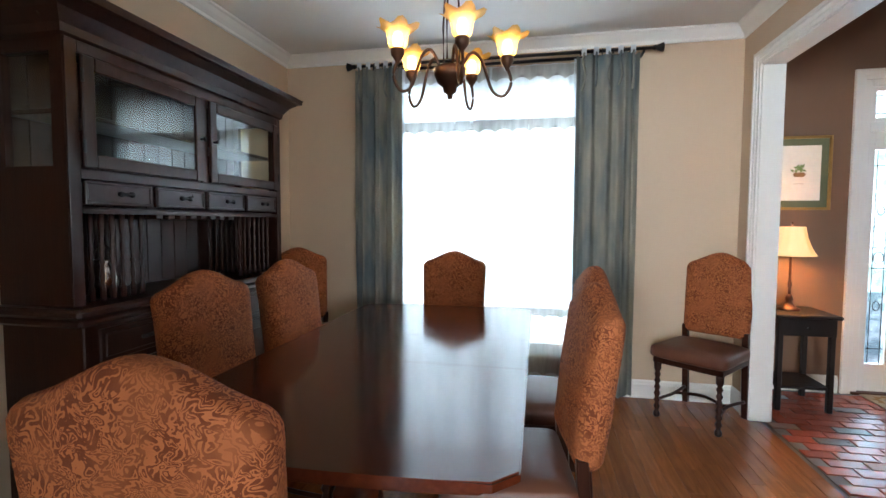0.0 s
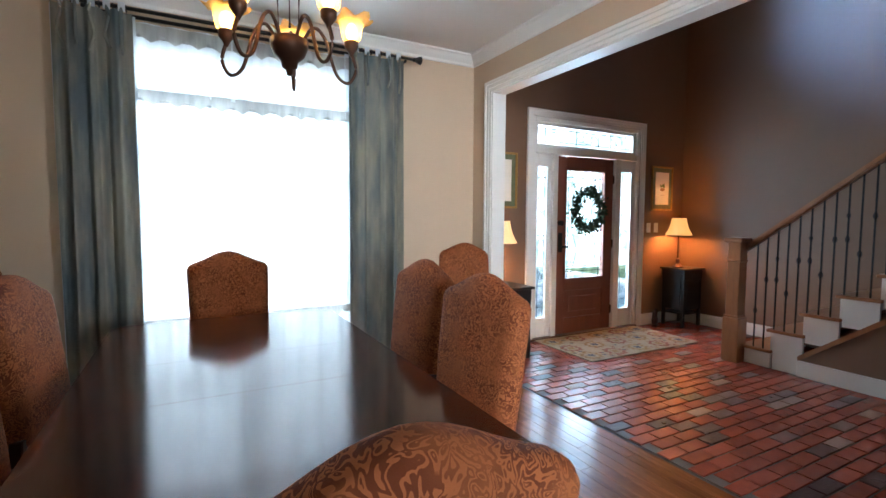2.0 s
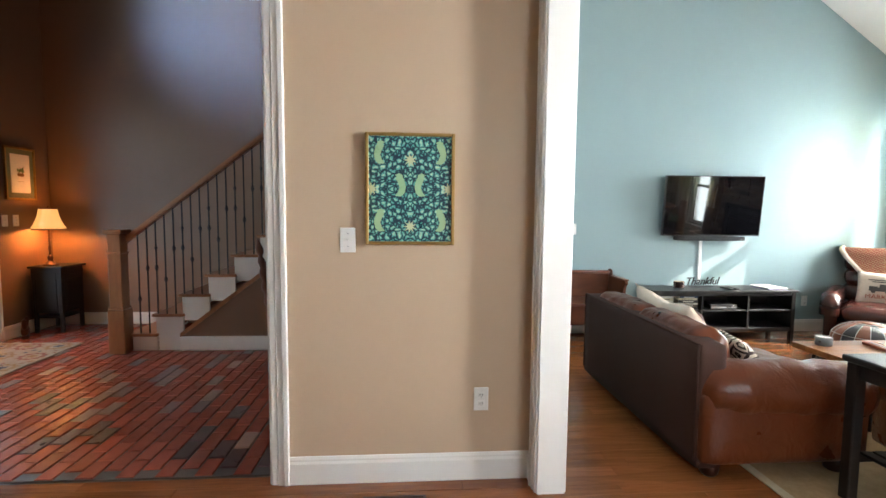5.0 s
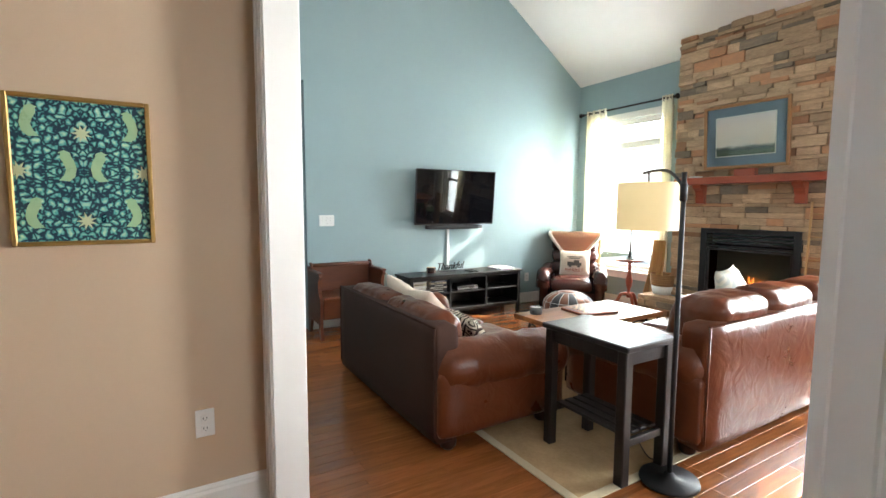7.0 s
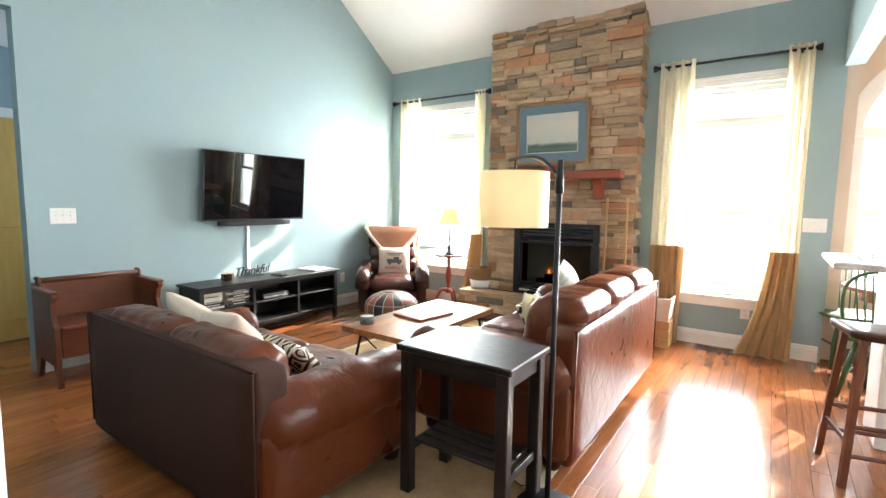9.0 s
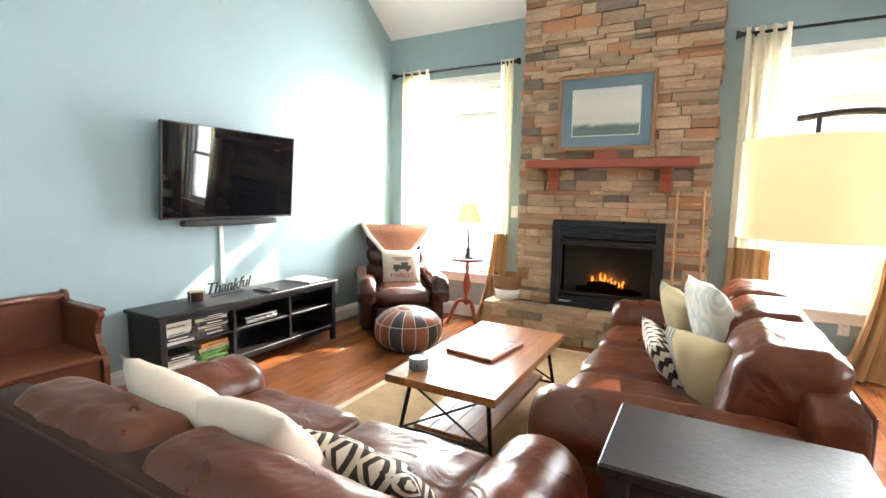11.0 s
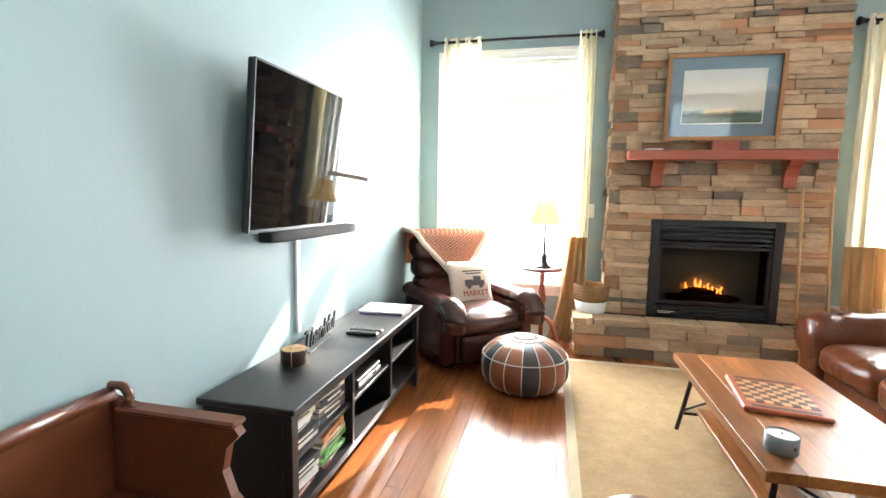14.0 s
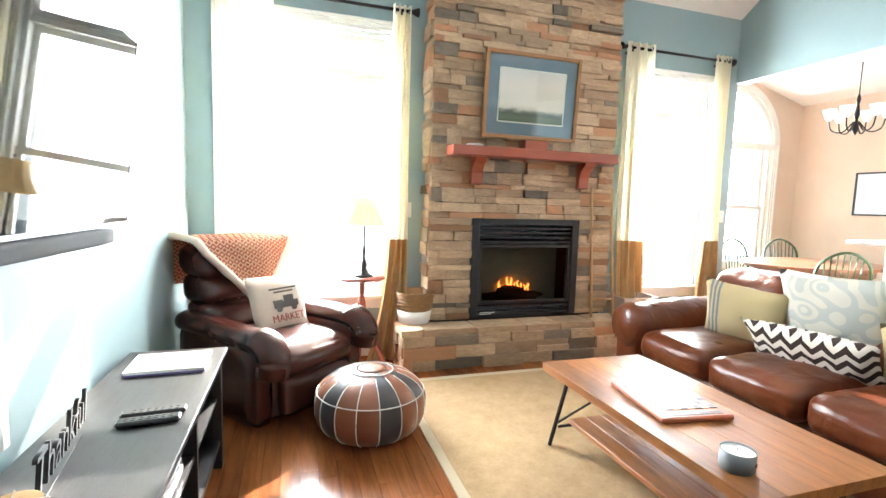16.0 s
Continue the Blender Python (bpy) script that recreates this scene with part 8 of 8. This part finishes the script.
floor_wood = part("floor", boxes(((-4.3, -6.15, -0.10), (XF - 0.02, YW + 0.15, -0.012)), ((XF - 0.02, -6.15, -0.10), (7.3, YL + 0.1, -0.012))), surf("subfloor", (0.06, 0.03, 0.015)), kind="structure")
floor_brick = part("floor_foyer", boxes(((XF - 0.02, YL + 0.1, -0.10), (XS + 0.15, YF + 0.15, -0.007))), M["mortar"], kind="structure")

rng = random.Random(5)
W = 0.083
oak_meshes = {L: piece_mesh("plank", W - 0.0012, L - 0.0012, 0.012, 0.0008, M["oak"]) for L in (0.5, 0.8, 1.1, 1.4)}
rest_v, rest_f = [], []
count = 0
x = -4.3 + W / 2
while x < 7.2:
    y = -6.1 - rng.random()
    lim = YW + 0.1 if x < XF - 0.02 - W / 2 else YL + 0.1
    while y < lim:
        L = rng.choice((0.5, 0.8, 1.1, 1.4))
        c = y + L / 2
        near = (2.85 < x < 4.7 and -4.6 < c < -0.3) or (-0.3 < x < 1.0 and -4.8 < c < -0.6) or (1.0 < x < 1.9 and -0.2 < c < 3.9) or (1.0 < x < 2.2 and -1.4 < c < -0.2)
        if y + L > lim:
            L2 = lim - y
            near = False
        else:
            L2 = L
        if near and count < 300:
            count += 1
            ob = new("plank", oak_meshes[L])
            ob.parent = floor_wood
            ob.location = (x, c, 0)
            if rng.random() < 0.5:
                ob.rotation_euler = (0, 0, math.pi)
        elif L2 > 0.02:
            v, f = bevel_block(None, W - 0.0012, L2 - 0.0012, 0.012, 0.0008)
            o = len(rest_v)
            rest_v += [(x + a, y + L2 / 2 + b, h) for a, b, h in v]
            rest_f += [tuple(o + i for i in q) for q in f]
        y += L
    x += W
me = bpy.data.meshes.new("planks")
me.from_pydata(rest_v, [], rest_f)
oak_rest = M["oak"].copy()
oak_rest.name = "oak_floorboards_rest"
for n in oak_rest.node_tree.nodes:
    if n.type == "OBJECT_INFO":
        geo = oak_rest.node_tree.nodes.new("ShaderNodeNewGeometry")
        for l in [l for l in oak_rest.node_tree.links if l.from_node == n]:
            to = l.to_socket
            oak_rest.node_tree.links.new(geo.outputs["Random Per Island"], to)
me.materials.append(oak_rest)
tagged(new("planks", me), kind="stuff").parent = floor_wood

# brick pavers in a running bond
BL, BW = 0.205, 0.098
brick_mats = [M["brick"], M["brick"], surf("dark_floor_brick", (0.12, 0.05, 0.045), (0.07, 0.034, 0.033), scale=12, rough=0.3, bump=0.7, bump_scale=70, per_object=0.4),
              surf("pale_floor_brick", (0.36, 0.21, 0.14), (0.24, 0.11, 0.08), scale=12, rough=0.35, bump=0.7, bump_scale=70, per_object=0.3)]
brick_meshes = [piece_mesh("brick", BL - 0.009, BW - 0.009, 0.03, 0.0035, mt) for mt in brick_mats]
rest = {}
count = 0
row = 0
y = YL + 0.1 + BW / 2
while y < YF:
    x = XF + 0.05 + BL / 2 - (BL / 2 if row % 2 else 0)
    while x < XS:
        k = rng.choices((0, 1, 2, 3), (5, 5, 1.5, 0.9))[0]
        c = (x, y, rng.uniform(-0.0015, 0.0015))
        if x > XF + 0.05 and 1.0 < y < 3.75 and x < 4.15 and count < 300:
            count += 1
            ob = new("brick", brick_meshes[k])
            ob.parent = floor_brick
            ob.location = c
            ob.rotation_euler = (rng.uniform(-0.006, 0.006), rng.uniform(-0.006, 0.006), rng.uniform(-0.01, 0.01))
        else:
            a, b = max(x - BL / 2 + 0.0045, XF - 0.015), min(x + BL / 2 - 0.0045, XS)
            v, f = bevel_block(None, b - a, BW - 0.009, 0.03, 0.0035)
            rv, rf = rest.setdefault(k, ([], []))
            o = len(rv)
            rv += [((a + b) / 2 + p, y + q, h + c[2]) for p, q, h in v]
            rf += [tuple(o + i for i in q) for q in f]
        x += BL
    y += BW
    row += 1
for k, (rv, rf) in rest.items():
    me = bpy.data.meshes.new("bricks")
    me.from_pydata(rv, [], rf)
    mt = brick_mats[k].copy()
    for n in list(mt.node_tree.nodes):
        if n.type == "OBJECT_INFO":
            geo = mt.node_tree.nodes.new("ShaderNodeNewGeometry")
            for l in [l for l in mt.node_tree.links if l.from_node == n]:
                mt.node_tree.links.new(geo.outputs["Random Per Island"], l.to_socket)
    me.materials.append(mt)
    tagged(new("bricks", me), kind="stuff").parent = floor_brick

# ledge stones of the chimney and the hearth
stone_meshes = {}
for mi, mt in enumerate((M["stone"], M["stone_grey"], M["stone_rust"])):
    for k in range(4):
        bm = bmesh.new()
        box(bm, (-0.5, -0.5, -0.5), (0.5, 0.5, 0.5))
        bmesh.ops.subdivide_edges(bm, edges=[e for e in bm.edges if abs(e.verts[0].co.x - e.verts[1].co.x) > 0.5], cuts=2)
        r2 = random.Random(k * 7 + 1)
        for v in bm.verts:
            v.co.z *= 0.93 + r2.uniform(-0.05, 0.05)
            v.co.x *= 0.975 + r2.uniform(-0.02, 0.02)
            v.co.y += r2.uniform(-0.10, 0.10) if v.co.y > 0 else 0
        me = bpy.data.meshes.new("stone")
        bmesh.ops.recalc_face_normals(bm, faces=bm.faces)
        bm.to_mesh(me)
        bm.free()
        me.materials.append(mt)
        stone_meshes[mi, k] = me


def lay_stones(parent, axis, a0, a1, z0, z1, face, depth, skip=None, long_=0.30, seed=3, heights=(0.035, 0.045, 0.06, 0.075, 0.095, 0.115)):
    """Courses of ledge stone on a face; axis: the way the courses run; face: the plane they start from, standing off by depth."""
    r = random.Random(seed)
    z = z0
    n = 0
    while z < z1 - 0.01:
        h = min(r.choice(heights), z1 - z)
        if z1 - z - h < 0.03:
            h = z1 - z
        a = a0 + r.uniform(-0.0, 0.0)
        while a < a1 - 0.005:
            L = min(r.uniform(0.4, 1.2) * long_, a1 - a)
            if a1 - a - L < 0.06:
                L = a1 - a
            parts = [(z, h)] if h < 0.09 or r.random() < 0.55 else [(z, h * 0.48), (z + h * 0.48, h * 0.52)]
            for zz, hh in parts:
                if not (skip and skip(a, a + L, zz, zz + hh)):
                    k = r.choices((0, 1, 2), (6.5, 1.5, 2.0))[0]
                    ob = new("stone", stone_meshes[k, r.randrange(4)])
                    d = depth + r.uniform(-0.018, 0.022)
                    ob.parent = parent
                    c = (a + L / 2, zz + hh / 2)
                    if axis == "x":
                        ob.location, ob.scale = (c[0], face + d / 2, c[1]), (L, d, hh)
                        ob.rotation_euler = (0, r.uniform(-0.012, 0.012), r.uniform(-0.02, 0.02))
                    else:
                        ob.location, ob.scale = (face + math.copysign(d / 2, depth_sign), c[0], c[1]), (L, d, hh)
                        ob.rotation_euler = (0, 0, -math.pi / 2 if depth_sign > 0 else math.pi / 2)
                    n += 1
            a += L
        z += h
    return n


CH0, CH1, CHF, HEF = 1.31, 2.95, -5.06, -4.82
FX0, FX1, FZ0, FZ1 = 1.63, 2.60, 0.33, 1.13
chimney = part("chimney_breast", boxes(((CH0 + 0.04, YP, 0.0), (FX0, CHF - 0.035, 3.34)), ((FX1, YP, 0.0), (CH1 - 0.04, CHF - 0.035, 3.34)), ((FX0, YP, FZ1), (FX1, CHF - 0.035, 3.34)), ((FX0, YP, 0), (FX1, CHF - 0.035, FZ0))), M["stone_joint"])
tagged(chimney, "tall stacked ledgestone chimney breast in tan, grey and rust", "chimney")
depth_sign = 1
cut = lambda a, b, z, w: a < FX1 + 0.0 and b > FX0 - 0.0 and z < FZ1 and w > FZ0
def lay_front():
    total = 0
    for a, b, z0, z1, s in ((CH0, CH1, FZ1, 3.30, 3), (CH0, FX0, 0.32, FZ1, 4), (FX1, CH1, 0.32, FZ1, 5)):
        total += lay_stones(chimney, "x", a, b, z0, z1, CHF - 0.04, 0.05, seed=s, long_=0.29)
    return total
lay_front()
depth_sign = 1
lay_stones(chimney, "y", YP, CHF - 0.01, 0.32, 3.2, CH1 - 0.045, 0.05, seed=8, long_=0.3, heights=(0.07, 0.10, 0.12))
depth_sign = -1
lay_stones(chimney, "y", YP, CHF - 0.01, 0.32, 3.2, CH0 + 0.045, 0.05, seed=9, long_=0.3, heights=(0.07, 0.10, 0.12))
hearth = part("hearth", boxes(((1.30, YP, 0.0), (3.16, HEF - 0.03, 0.262))), M["stone_joint"])
tagged(hearth, "raised stone hearth with flagstone top", "hearth")
lay_stones(hearth, "x", 1.28, 3.19, 0.0, 0.262, HEF - 0.04, 0.05, seed=12, long_=0.36, heights=(0.07, 0.085, 0.1))
depth_sign = 1
lay_stones(hearth, "y", YP, HEF, 0.0, 0.262, 3.15, 0.05, seed=13, long_=0.3, heights=(0.08, 0.1))
xx = 1.27
while xx < 3.19:
    L = min(rng.uniform(0.3, 0.5), 3.21 - xx)
    if 3.21 - xx - L < 0.15:
        L = 3.21 - xx
    for y0, y1 in ((HEF + 0.025, CHF + 0.012), ) if CH0 - 0.2 < xx + L / 2 < CH1 else ((HEF + 0.025, YP), ):
        ob = new("slab", stone_meshes[0, rng.randrange(4)])
        ob.parent = hearth
        ob.location = (xx + L / 2, (y0 + y1) / 2, 0.288)
        ob.rotation_euler = (math.pi / 2, 0, 0)
        ob.scale = (L - 0.004, 0.05, abs(y1 - y0))
    xx += L
